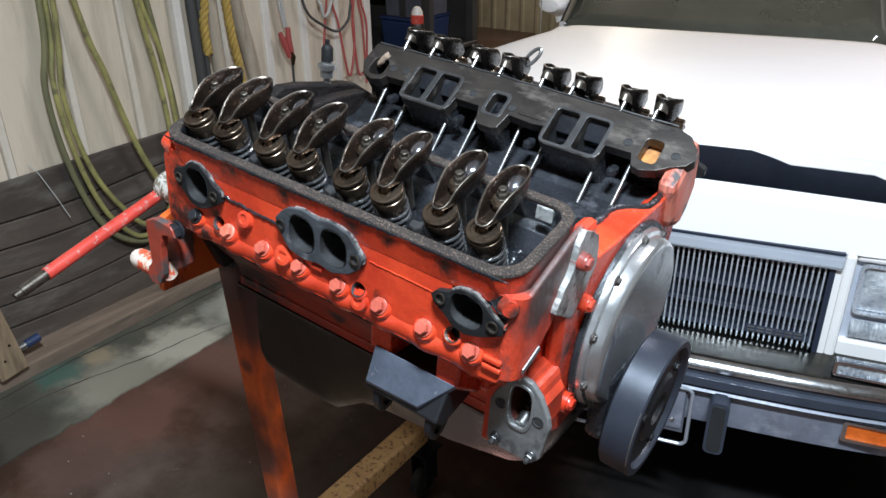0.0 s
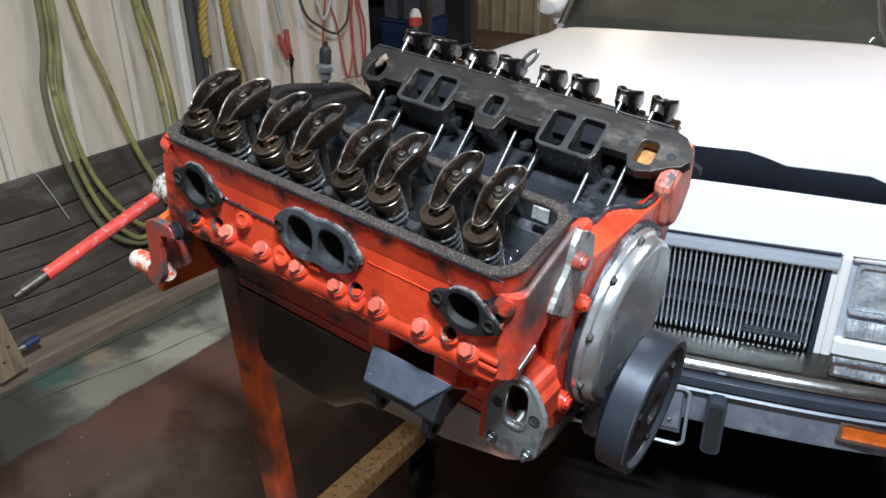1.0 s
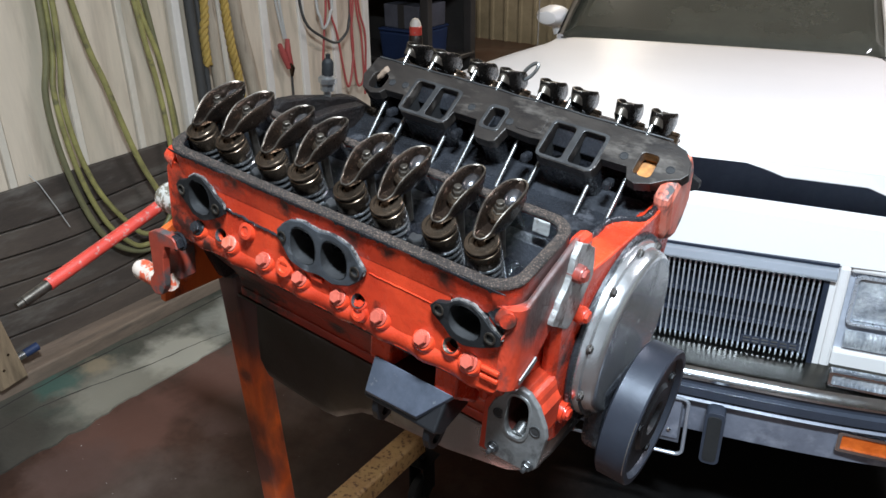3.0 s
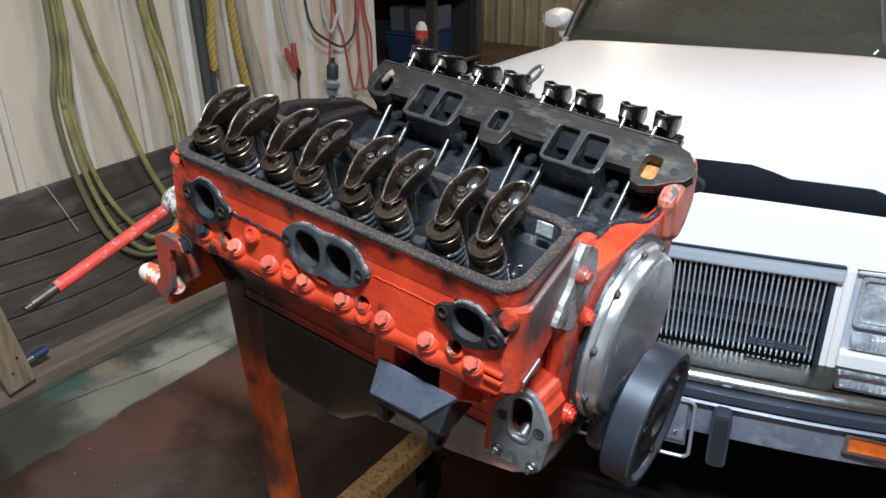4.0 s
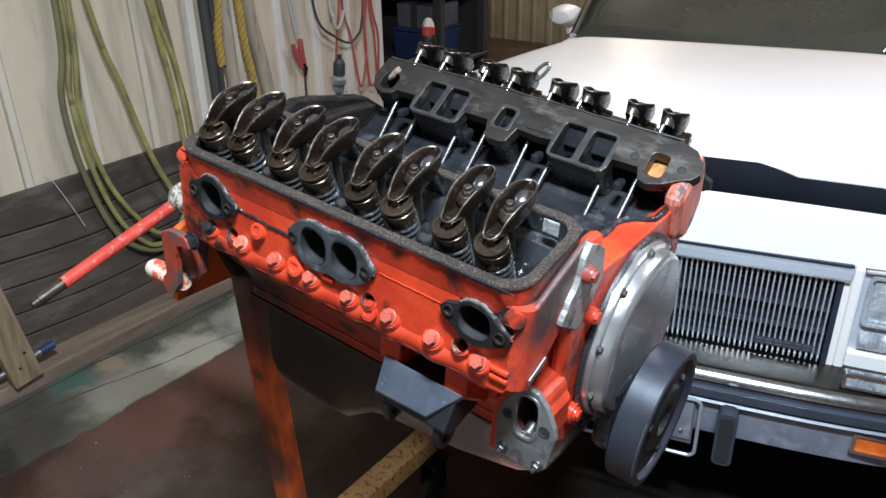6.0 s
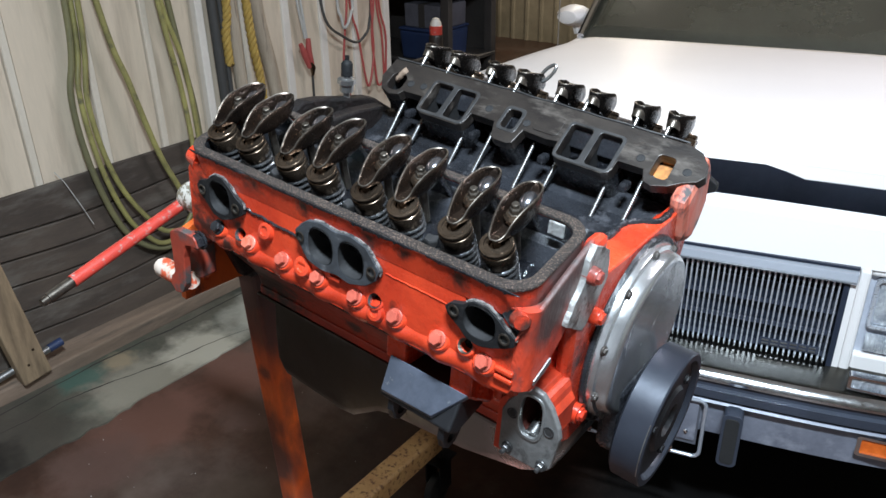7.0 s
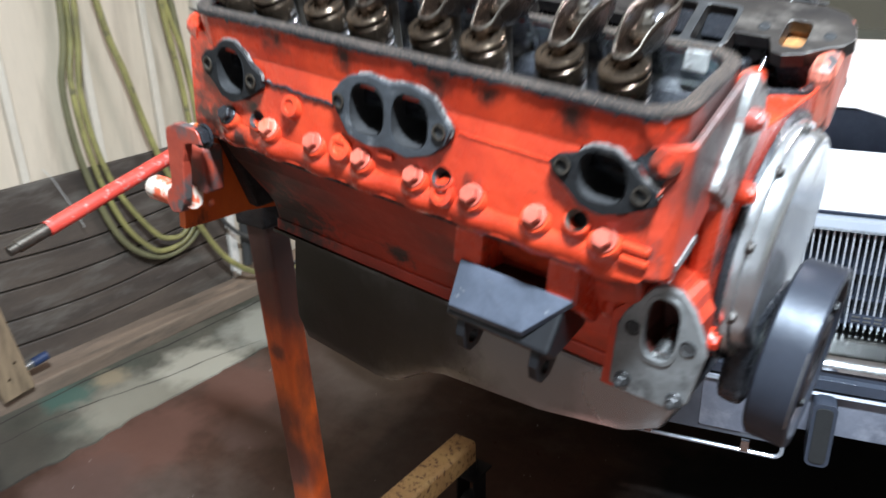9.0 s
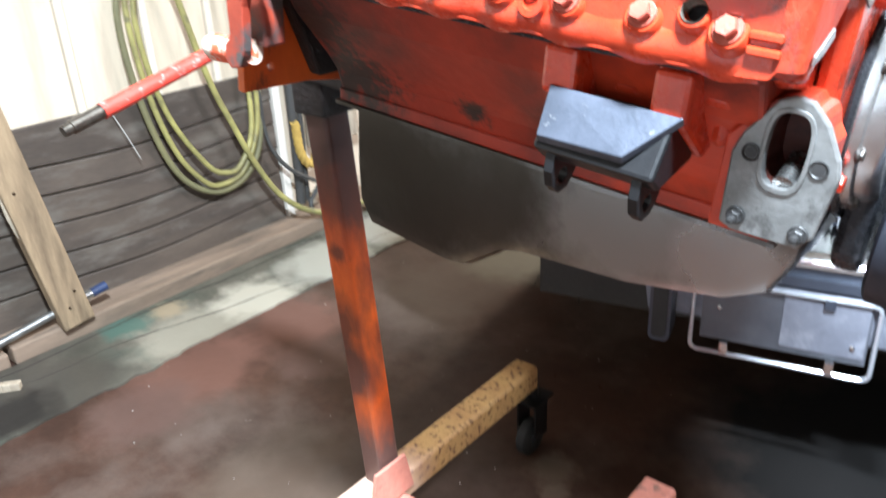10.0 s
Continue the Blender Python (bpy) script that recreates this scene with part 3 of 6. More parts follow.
box(bm, -4.3, 4.2, -3.1, 6.0, 2.95, 3.05)
tagged(finish("ceiling", bm, CEIL), "unseen pale garage ceiling, bounces light down", "ceiling", kind="structure")

# cladding sheets of the side wall: flat pans with narrow raised ribs
RIBS = [-2.6, -2.36, -2.12, -1.88, -1.64, -1.40, -1.16, -0.92, -0.68, -0.43, -0.18, 0.06, 0.308, 0.552, 0.772, 0.97, 1.18, 1.394, 1.595, 1.79, 2.00]
for y0, y1 in zip(RIBS, RIBS[1:]):
    bm = bmesh.new()
    box(bm, WX - 0.03, WX - 0.02, y0 + 0.0165, y1 - 0.0165, 0.585, 2.9)
    part("panel", bm, WALL_WHITE, wall_left)
for y in RIBS:
    bm = bmesh.new()
    wide = 1.6 if y > 1.3 else 1.0
    prism(bm, [(wide * a, b) for a, b in ((-0.0125, -0.004), (-0.0115, 0.010), (-0.009, 0.013), (0.009, 0.013), (0.0115, 0.010), (0.0125, -0.004))], 0.56, 2.9,
          Matrix(((0, 0, 1, WX - 0.022), (0, 1, 0, y), (1, 0, 0, 0), (0, 0, 0, 1))))
    part("rib", bm, TRIM_WHITE if y > 1.3 else RIB_WHITE, wall_left)

# ribs of the far wall
for i in range(34):
    bm = bmesh.new()
    x = -4.1 + 0.155 * i
    prism(bm, [(-0.02, 0), (-0.012, -0.02), (0.012, -0.02), (0.02, 0)], 0.0, 2.9,
          Matrix(((0, 1, 0, x), (0, 0, 1, BY), (1, 0, 0, 0), (0, 0, 0, 1))))
    part("rib", bm, BACKWALL, wall_back)

# dark boards under the cladding, sagging a little
skirt = tagged(new("wall_boards"), "dark grimy boards along the foot of the wall", "wall", kind="structure")
SEAMS = (0.045, 0.125, 0.210, 0.302, 0.388, 0.473, 0.602)
for i in range(6):
    bm = bmesh.new()
    secs = []
    for y in np.linspace(-2.4, 0.95, 60):
        sag = 0.032 * (1 - math.exp(-((y - 0.42) / 0.36) ** 2)) - 0.002 + 0.003 * noise.noise((y * 2.3, i * 3.3, 0))
        rise = 0.032 * (1 - math.exp(-((y - 0.42) / 0.36) ** 2)) - 0.002 + 0.003 * noise.noise((y * 2.3, (i + 1) * 3.3, 0))
        z0 = SEAMS[i] + (sag if i else 0.0) + 0.003
        z1 = SEAMS[i + 1] + (rise if i < 5 else 0.0) - 0.003
        x = WX + 0.012 + 0.005 * noise.noise((y * 2.1, i * 5.1, 1)) + 0.0015 * noise.noise((y * 23, i * 5.1, 2))
        secs.append([(WX - 0.01, y, z0), (x, y, z0), (x - 0.004, y, z1), (WX - 0.01, y, z1)])
    loft(bm, secs)
    part("board", bm, SKIRT, skirt, bevel=0.004)
for y0, y1, top in ((-2.4, -0.104, 0.047), (-0.092, 2.4, 0.057)):
    bm = bmesh.new()
    secs = []
    for y in np.linspace(y0, y1, 40):
        x = WX + 0.11 + 0.006 * noise.noise((y * 2, 0, 0)) + 0.002 * noise.noise((y * 19, 0, 0))
        secs.append([(WX - 0.01, y, 0), (x, y, 0), (x, y, top - 0.003 + 0.002 * noise.noise((y * 11, 1, 0))), (WX - 0.01, y, top + 0.003)])
    loft(bm, secs)
    tagged(finish("wall_sill", bm, KERB, bevel=0.006), "dusty brown sill board at the foot of the wall", "sill", kind="structure")
bm = bmesh.new()
box(bm, WX - 0.01, WX + 0.02, 0.954, 0.986, 0.06, 2.9)
tagged(finish("wall_trim", bm, TRIM_WHITE, bevel=0.004), "white painted upright trim on the wall", "trim", kind="structure")

# ---- car ----
CAR = Matrix.Translation((0.068, 0.568, 0)) @ pose(0, 0, 0, 0, 0, 13.0)
NOSE = Matrix.Translation((0, 0.045, -0.028))
car = thing("car", CAR, "white saloon car with its bonnet ajar, parked nose towards the engine", "car")


def surface(bm, f, nu, nv):
    g = [[bm.verts.new(f(i / nu, j / nv)) for j in range(nv + 1)] for i in range(nu + 1)]
    for i in range(nu):
        for j in range(nv):
            bm.faces.new((g[i][j], g[i + 1][j], g[i + 1][j + 1], g[i][j + 1]))


def hood_f(u, v):
    x = (u * 2 - 1)
    w = 0.72 - 0.14 * v
    y = 0.125 + 1.575 * v + 0.05 * abs(x) ** 2 * (1 - v)
    z = 0.957 - 0.095 * v + 0.018 * math.sin(math.pi * v) - 0.030 * (1 - v) * abs(x) ** 2.2 - 0.006 * v * abs(x) ** 6 - 0.012 * max(0, abs(x) - 0.94) / 0.06
    return (x * w, y, z)


bm = bmesh.new()
surface(bm, hood_f, 40, 24)
# the folded edge of the bonnet's nose, deeper in the middle
hood = part("hood", bm, CAR_WHITE, car, "white bonnet standing slightly open", smooth=True, solid=0.012)
bm = bmesh.new()
front = [hood_f(u, 0) for u in np.linspace(0, 1, 41)]
lip = []
for (x, y, z) in front:
    d = 0.006 + 0.020 * min(1.0, max(0.0, (abs(x) - 0.19) / 0.06)) + 0.030 * min(1.0, max(0.0, (abs(x) - 0.42) / 0.03))
    lip.append([(x, y, z), (x, y - 0.004, z - d), (x, y + 0.010, z - d - 0.004), (x, y + 0.014, z - 0.004)])
loft(bm, lip)
part("hood_lip", bm, CAR_WHITE, hood, bevel=0.002)

# header panel and nose
bm = bmesh.new()
secs = []
for x in np.linspace(-0.86, 0.86, 41):
    b = 0.05 * (abs(x) / 0.86) ** 3
    z = 0.902 - 0.028 * (abs(x) / 0.8) ** 2
    secs.append([(x, 0.075 + b, 0.795), (x, 0.06 + b, 0.80), (x, 0.075 + b, z - 0.02), (x, 0.10 + b, z), (x, 0.116 + b, z - 0.006), (x, 0.120 + b, 0.795)])
loft(bm, secs)
part("header_panel", bm, CAR_WHITE, car, "white nose panel above the grille", smooth=True).matrix_local = NOSE
for s in (-1, 1):
    bm = bmesh.new()
    # white surround of the lamps, one on each side of the grille
    prism(bm, [(0.06, 0.53), (0.06, 0.80), (0.2, 0.80), (0.2, 0.53)], 0.378 * s, 0.398 * s)
    prism(bm, [(0.07, 0.785), (0.07, 0.80), (0.2, 0.80), (0.2, 0.785)], 0.398 * s, 0.86 * s)
    prism(bm, [(0.07, 0.53), (0.07, 0.612), (0.2, 0.612), (0.2, 0.53)], 0.398 * s, 0.86 * s)
    prism(bm, [(0.07, 0.53), (0.07, 0.80), (0.3, 0.80), (0.3, 0.53)], 0.80 * s, 0.86 * s)
    part("lamp_surround", bm, CAR_WHITE, car, bevel=0.006).matrix_local = NOSE
    lamp = part("headlamp", (lambda b: (box(b, min(.4 * s, .79 * s), max(.4 * s, .79 * s), 0.085, 0.2, 0.611, 0.786), b)[1])(bmesh.new()), PALE_PLATE, car, "pair of rectangular headlamps in a pale grey bezel")
    lamp.matrix_local = NOSE
    for k in range(2):
        x0 = 0.41 + 0.19 * k
        bm = bmesh.new()
        xa, xb = sorted((s * x0, s * (x0 + 0.175)))
        plate(bm, rounded(xa, xb, 0.672, 0.781, 0.012), [rounded(xa + 0.006, xb - 0.006, 0.678, 0.775, 0.008)], 0.012,
              Matrix(((1, 0, 0, 0), (0, 0, -1, 0.072), (0, 1, 0, 0), (0, 0, 0, 1))))
        part("bezel", bm, BAR_STEEL, lamp)
        bm = bmesh.new()
        surface(bm, lambda u, v: (xa + 0.01 + (xb - xa - 0.02) * u, 0.080 - 0.008 * math.sin(math.pi * u) * math.sin(math.pi * v), 0.680 + 0.092 * v), 12, 8)
        part("lens", bm, LAMPGLASS, lamp, smooth=True)
        bm = bmesh.new()
        surface(bm, lambda u, v: (xa + 0.004 + (xb - xa - 0.008) * u, 0.074 - 0.006 * math.sin(math.pi * v) - 0.0012 * math.cos(u * 130), 0.620 + 0.040 * v), 90, 6)
        part("lens", bm, LAMPGLASS, lamp, smooth=True)

# grille: chrome frame, dark back, upright bars, thin cross bars
bm = bmesh.new()
box(bm, -0.372, 0.372, 0.105, 0.115, 0.53, 0.80)
grille = part("grille", bm, GRILLE_BACK, car, "dark grille with bright upright bars in a chrome frame")
grille.matrix_local = NOSE
bm = bmesh.new()
prism(bm, [(0.05, 0.770), (0.046, 0.776), (0.05, 0.792), (0.062, 0.799), (0.11, 0.799), (0.11, 0.770)], -0.376, 0.376)
part("top_moulding", bm, CHROME_SOFT, grille, "broad chrome strip", bevel=0.002)
bm = bmesh.new()
box(bm, -0.376, 0.376, 0.056, 0.10, 0.7992, 0.8035)
part("seam", bm, GRILLE_BACK, grille, "dark gap above the chrome strip")
for s in (-1, 1):
    bm = bmesh.new()
    box(bm, min(.366 * s, .3778 * s), max(.366 * s, .3778 * s), 0.060, 0.105, 0.53, 0.77)
    part("side_moulding", bm, CAR_WHITE, grille)
me_bar = None
for i in range(67):
    x = -0.349 + 0.698 * i / 66
    if me_bar is None:
        bm = bmesh.new()
        prism(bm, [(0.079, 0.535), (0.062, 0.588), (0.062, 0.768), (0.10, 0.768), (0.10, 0.535)], -0.0010, 0.0010)
        box(bm, -0.0016, 0.0016, 0.060, 0.064, 0.588, 0.766)
        box(bm, -0.0019, 0.0019, 0.058, 0.064, 0.588, 0.592)
        ob = part("bar", bm, BAR_STEEL, grille)
        me_bar = ob.data
    else:
        ob = new("bar", me_bar)
        ob.parent = grille
    ob.location.x = x
for z in (0.585, 0.635, 0.685, 0.735):
    bm = bmesh.new()
    box(bm, -0.364, 0.364, 0.080, 0.10, z - 0.0008, z + 0.0008)
    part("cross_bar", bm, CROSS_GREY, grille)
for s in (-1, 1):
    bm = bmesh.new()
    box(bm, min(.3555 * s, .366 * s), max(.3555 * s, .366 * s), 0.058, 0.10, 0.53, 0.77)
    part("inner_frame", bm, GRILLE_BACK, grille, "dark blue inner frame")
# badge: plain bars
bm = bmesh.new()
box(bm, 0.226, 0.338, 0.0572, 0.0592, 0.600, 0.6165)
badge = part("badge", bm, CROSS_GREY, grille, "slim badge strip on the bars")
for k in range(6):
    bm = bmesh.new()
    box(bm, 0.230 + k * 0.0178, 0.243 + k * 0.0178, 0.0560, 0.0573, 0.603, 0.606)
    box(bm, 0.230 + k * 0.0178, 0.243 + k * 0.0178, 0.0560, 0.0573, 0.6105, 0.6135)
    part("badge_bar", bm, STEEL, badge)

# bumper


def sweep(bm, prof, half, back):
    secs = []
    for x in np.linspace(-half, half, 41):
        b = back * (abs(x) / half) ** 4
        secs.append([(x, y + b, z) for y, z in prof])
    loft(bm, secs)


bm = bmesh.new()
sweep(bm, [(0.035, 0.523), (0.004, 0.526), (0.0, 0.532), (0.006, 0.540), (0.022, 0.548), (0.20, 0.553), (0.20, 0.523)], 0.90, 0.16)
bumper = part("bumper", bm, CHROME_WARM, car, "chrome edged bumper with dark rubber strip", smooth=True)
bm = bmesh.new()
sweep(bm, [(-0.002, 0.524), (-0.004, 0.531), (0.002, 0.541), (0.012, 0.5465), (0.014, 0.545), (0.005, 0.538), (0.001, 0.531), (0.003, 0.524)], 0.90, 0.16)
part("chrome_edge", bm, CHROME, bumper, "bright chrome edge", smooth=True)
bm = bmesh.new()
sweep(bm, [(0.008, 0.478), (-0.004, 0.486), (-0.004, 0.505), (0.004, 0.509), (0.004, 0.523), (0.09, 0.523), (0.09, 0.478)], 0.90, 0.16)
part("rubber_strip", bm, BUMPER_DARK, bumper, "dark blue rubber strip", smooth=True)
bm = bmesh.new()
sweep(bm, [(0.0, 0.470), (-0.004, 0.474), (0.0, 0.478), (0.05, 0.478), (0.05, 0.470)], 0.90, 0.16)
part("lower_edge", bm, BUMPER_GREY, bumper, smooth=True)
bm = bmesh.new()
secs = []
for x in np.concatenate((np.linspace(-0.89, -0.245, 20), np.linspace(-0.235, 0.89, 34))):
    b, low = 0.16 * (abs(x) / 0.89) ** 4, 0.385 if x > -0.24 else 0.452
    secs.append([(x, 0.018 + b, low), (x, 0.012 + b, 0.47), (x, 0.09 + b, 0.47), (x, 0.09 + b, low)])
loft(bm, secs)
apron = part("apron", bm, BUMPER_GREY, bumper, "scuffed grey lower bumper face", smooth=True)
for s in (-1, 1):
    bm = bmesh.new()
    xa, xb = sorted((0.43 * s, 0.66 * s))
    if s > 0:
        plate(bm, rounded(xa, xb, 0.417, 0.463, 0.006), [rounded(xa + 0.008, xb - 0.006, 0.424, 0.457, 0.004)], 0.02, Matrix(((1, 0, 0, 0), (0, 0, -1, 0.012), (0, 1, 0, 0), (0, 0, 0, 1))))
        sig = part("turn_signal", bm, CHROME, bumper, "amber turn signal in a pale frame")
        bm = bmesh.new()
        box(bm, xa + 0.007, xb - 0.005, 0.016, 0.03, 0.423, 0.458)
        part("lens", bm, AMBER, sig)
    bm = bmesh.new()
    plate(bm, rounded(min(.183 * s, .222 * s), max(.183 * s, .222 * s), 0.348, 0.476, 0.012), [], 0.055, Matrix(((1, 0, 0, 0), (0, 0, -1, -0.035), (0, 1, 0, 0), (0, 0, 0, 1))))
    guard = part("bumper_guard", bm, BUMPER_DARK, bumper, "dark upright bumper guard", bevel=0.005)
    bm = bmesh.new()
    plate(bm, rounded(min(.189 * s, .216 * s), max(.189 * s, .216 * s), 0.356, 0.468, 0.009), [], 0.004, Matrix(((1, 0, 0, 0), (0, 0, -1, -0.0375), (0, 1, 0, 0), (0, 0, 0, 1))))
    part("rubber_pad", bm, RUBBER, guard, "black rubber pad", bevel=0.001)

# clear marker lamps standing on the bumper beside the grille
for s in (-1, 1):
    bm = bmesh.new()
    xa, xb = sorted((0.392 * s, 0.56 * s))
    plate(bm, rounded(xa, xb, 0.551, 0.583, 0.005), [rounded(xa + 0.006, xb - 0.006, 0.556, 0.578, 0.004)], 0.02, Matrix(((1, 0, 0, 0), (0, 0, -1, 0.030), (0, 1, 0, 0), (0, 0, 0, 1))))
    marker = part("marker_lamp", bm, CHROME, bumper, "clear ribbed marker lamp in a bright frame")
    bm = bmesh.new()
    surface(bm, lambda u, v: (xa + 0.006 + (xb - xa - 0.012) * u, 0.036 - 0.002 * math.sin(math.pi * v) - 0.001 * math.cos(u * 100), 0.556 + 0.022 * v), 64, 4)
    part("lens", bm, LAMPGLASS, marker)

# plate holder: wire frame with a blank backing
bm = bmesh.new()
tube(bm, [(x, -0.002, z) for x, z in rounded(-0.150, 0.148, 0.328, 0.472, 0.014)], 0.0042, 8, closed=True)
holder = part("plate_frame", bm, CHROME_SOFT, bumper, "bare chrome wire frame for a number plate")
bm = bmesh.new()
box(bm, -0.135, 0.138, 0.006, 0.014, 0.352, 0.468)
part("backing", bm, HOLDER_GREY, holder, "plain grey backing with no plate")
bm = bmesh.new()
plate(bm, rounded(0.000, 0.134, 0.364, 0.464, 0.005), [], 0.006, Matrix(((1, 0, 0, 0), (0, 0, -1, 0.002), (0, 1, 0, 0), (0, 0, 0, 1))))
part("blank_panel", bm, BUMPER_GREY, holder, "pale blue grey blank panel", bevel=0.002)
for x, z in ((-0.105, 0.418), (0.115, 0.385)):
    bm = bmesh.new()
    lathe(bm, [(0, 0.004), (0.003, 0.0035), (0.005, 0.001), (0.005, -0.004)], frame_at((x, 0.004 if x < 0 else 0.001, z), (1, 0, 0), (0, -1, 0)), 10)
    part("screw", bm, CHROME, holder, "bright screw head")
bm = bmesh.new()
box(bm, 0.062, 0.080, -0.006, 0.004, 0.452, 0.474)
part("hinge_stop", bm, BUMPER_DARK, holder, bevel=0.002)
for x in (-0.09, 0.085):
    bm = bmesh.new()
    lathe(bm, [(0, -0.006), (0.008, -0.006), (0.008, 0.006), (0, 0.006)], frame_at((x, 0, 0.338), (1, 0, 0), (0, 1, 0)), 10)
    box(bm, x - 0.007, x + 0.007, -0.008, 0.0, 0.330, 0.352)
    part("clip", bm, CHROME, holder)

# fenders, cabin, wheels
for s in (-1, 1):
    bm = bmesh.new()

    def fend(u, v):
        y = 0.15 + 1.85 * v
        a = u * math.pi / 2
        hx, _, hz = hood_f(1.0, min(1.0, (y - 0.125) / 1.575))
        z = min(0.83, hz - 0.003) if v < 0.12 else hz - 0.003
        return (s * (hx + 0.004 + 0.085 * math.sin(a) ** 0.8 + 0.05 * u ** 2), y, z - 0.10 * (1 - math.cos(a)) - (0.20 + 0.12 * min(1, v * 4)) * u ** 3)

    surface(bm, fend, 14, 16)
    part("fender", bm, CAR_WHITE, car, smooth=True, solid=0.01)
    bm = bmesh.new()
    prism(bm, [(1.98, 0.25), (1.98, 0.66), (2.06, 0.74), (4.7, 0.78), (4.9, 0.5), (4.7, 0.28)], 0.62 * s, 0.70 * s)
    part("side_panel", bm, CAR_WHITE, car, bevel=0.02)
    for y in (0.95, 3.75):
        bm = bmesh.new()
        m = frame_at((s * 0.645, y, 0.32), (0, 0, 1), (s, 0, 0))
        lathe(bm, [(0.19, -0.09), (0.29, -0.09), (0.32, -0.06), (0.32, 0.06), (0.29, 0.09), (0.19, 0.09)], m, 32)
        wheel = part("wheel", bm, RUBBER, car, smooth=True)
        bm = bmesh.new()
        lathe(bm, [(0, 0.03), (0.10, 0.05), (0.17, 0.06), (0.19, 0.085), (0.19, -0.08), (0, -0.08)], m, 24)
        part("rim", bm, STEEL, wheel, smooth=True)
    # screen pillar and mirror
    bm = bmesh.new()
    tube(bm, [(s * 0.598, 1.765, 0.852), (s * 0.592, 1.90, 0.925), (s * 0.565, 2.44, 1.165)], [0.016, 0.015, 0.020], 8)
    part("screen_pillar", bm, CHROME if s < 0 else CAR_WHITE, car, smooth=True)
bm = bmesh.new()
lathe(bm, [(0, -0.07), (0.035, -0.062), (0.055, -0.02), (0.058, 0.02), (0.05, 0.045), (0, 0.05)], frame_at((-0.675, 1.93, 0.905), (0, 0, 1), (0.2, 1, 0)) @ Matrix.Diagonal((0.75, 1.25, 1, 1)), 16)
mirror = part("door_mirror", bm, CAR_WHITE, car, "white door mirror", smooth=True)
bm = bmesh.new()
tube(bm, [(-0.675, 1.95, 0.895), (-0.655, 1.95, 0.83)], 0.018, 8)
part("stem", bm, CAR_WHITE, mirror, smooth=True)
bm = bmesh.new()
surface(bm, lambda u, v: ((u * 2 - 1) * (0.595 - 0.03 * v), 1.765 + 0.67 * v - 0.03 * (1 - (u * 2 - 1) ** 2), 0.850 + 0.305 * v), 16, 8)
part("windscreen", bm, WINDSCREEN, car, "dark raked windscreen", smooth=True, solid=0.006)
bm = bmesh.new()
surface(bm, lambda u, v: ((u * 2 - 1) * 0.575, 2.42 + 1.4 * v - 0.06 * (1 - (u * 2 - 1) ** 2) * (1 - v), 1.160 + 0.035 * math.sin(math.pi * v) - 0.02 * abs(u * 2 - 1) ** 3), 14, 8)
part("roof", bm, CAR_WHITE, car, smooth=True, solid=0.02)
bm = bmesh.new()
prism(bm, [(0.30, 0.22), (0.30, 0.74), (1.72, 0.76), (1.84, 0.835), (2.47, 1.12), (3.8, 1.13), (4.3, 0.85), (4.85, 0.84), (4.85, 0.28)], -0.555, 0.555)
part("inner_shell", bm, DARK, car, "dark engine bay, floor and cabin")
# added panel whose blue tint lightens the dark gap under the bonnet
bm = bmesh.new()
box(bm, -0.62, 0.62, 0.270, 0.295, 0.66, 0.915)
part("radiator_support", bm, SUPPORT, car, "blue grey panel added to lighten the gap under the bonnet")
bm = bmesh.new()
box(bm, -0.565, 0.565, 1.69, 1.83, 0.78, 0.832)
part("cowl", bm, DARK, car)
bm = bmesh.new()
tube(bm, [(-0.652, 1.62, 0.815), (-0.652, 1.63, 1.2), (-0.650, 1.64, 1.75)], 0.0025, 6)
part("aerial", bm, STEEL, car, "thin steel aerial")

# ---- engine stand ----
stand = thing("engine_stand", Matrix.Translation((-0.385, 0.0, 0)), "worn red and yellow rolling engine stand under the engine", "engine stand")


def sq_tube(bm, p0, p1, w, h=None, up=(0, 0, 1)):
    h = h or w
    p0, p1 = Vector(p0), Vector(p1)
    m = frame_at(p0, p1 - p0, up)
    plate(bm, rounded(-w / 2, w / 2, -h / 2, h / 2, min(w, h) * 0.14, 3), [rounded(-w / 2 + 0.005, w / 2 - 0.005, -h / 2 + 0.005, h / 2 - 0.005, min(w, h) * 0.08, 3)],
          -(p1 - p0).length, m @ Matrix(((0, 0, 1, 0), (1, 0, 0, 0), (0, 1, 0, 0), (0, 0, 0, 1))))


bm = bmesh.new()
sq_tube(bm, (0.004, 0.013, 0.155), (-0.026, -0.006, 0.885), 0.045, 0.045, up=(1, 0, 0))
post = part("post", bm, STAND_RED, stand, "upright square tube, flaking red orange paint, engine shade painted near its top")
bm = bmesh.new()
box(bm, -0.056, 0.004, -0.036, 0.024, 0.856, 0.912)
part("post_collar", bm, BELL_BLACK, stand, "grimy dark collar under the pivot", bevel=0.004)
bm = bmesh.new()
sq_tube(bm, (0.0, -0.42, 0.195), (0.0, 0.445, 0.195), 0.056)
part("rear_crossbar", bm, STAND_YELLOW, stand, "yellow chipped square tube")
bm = bmesh.new()
sq_tube(bm, (0.036, 0, 0.165), (0.37, 0, 0.165), 0.06)
part("centre_beam", bm, STAND_PINK, stand, "faded pink red square tube")
bm = bmesh.new()
sq_tube(bm, (0.37, -0.32, 0.17), (0.37, 0.30, 0.17), 0.058)
part("front_crossbar", bm, STAND_PINK, stand, "faded pink red square tube")
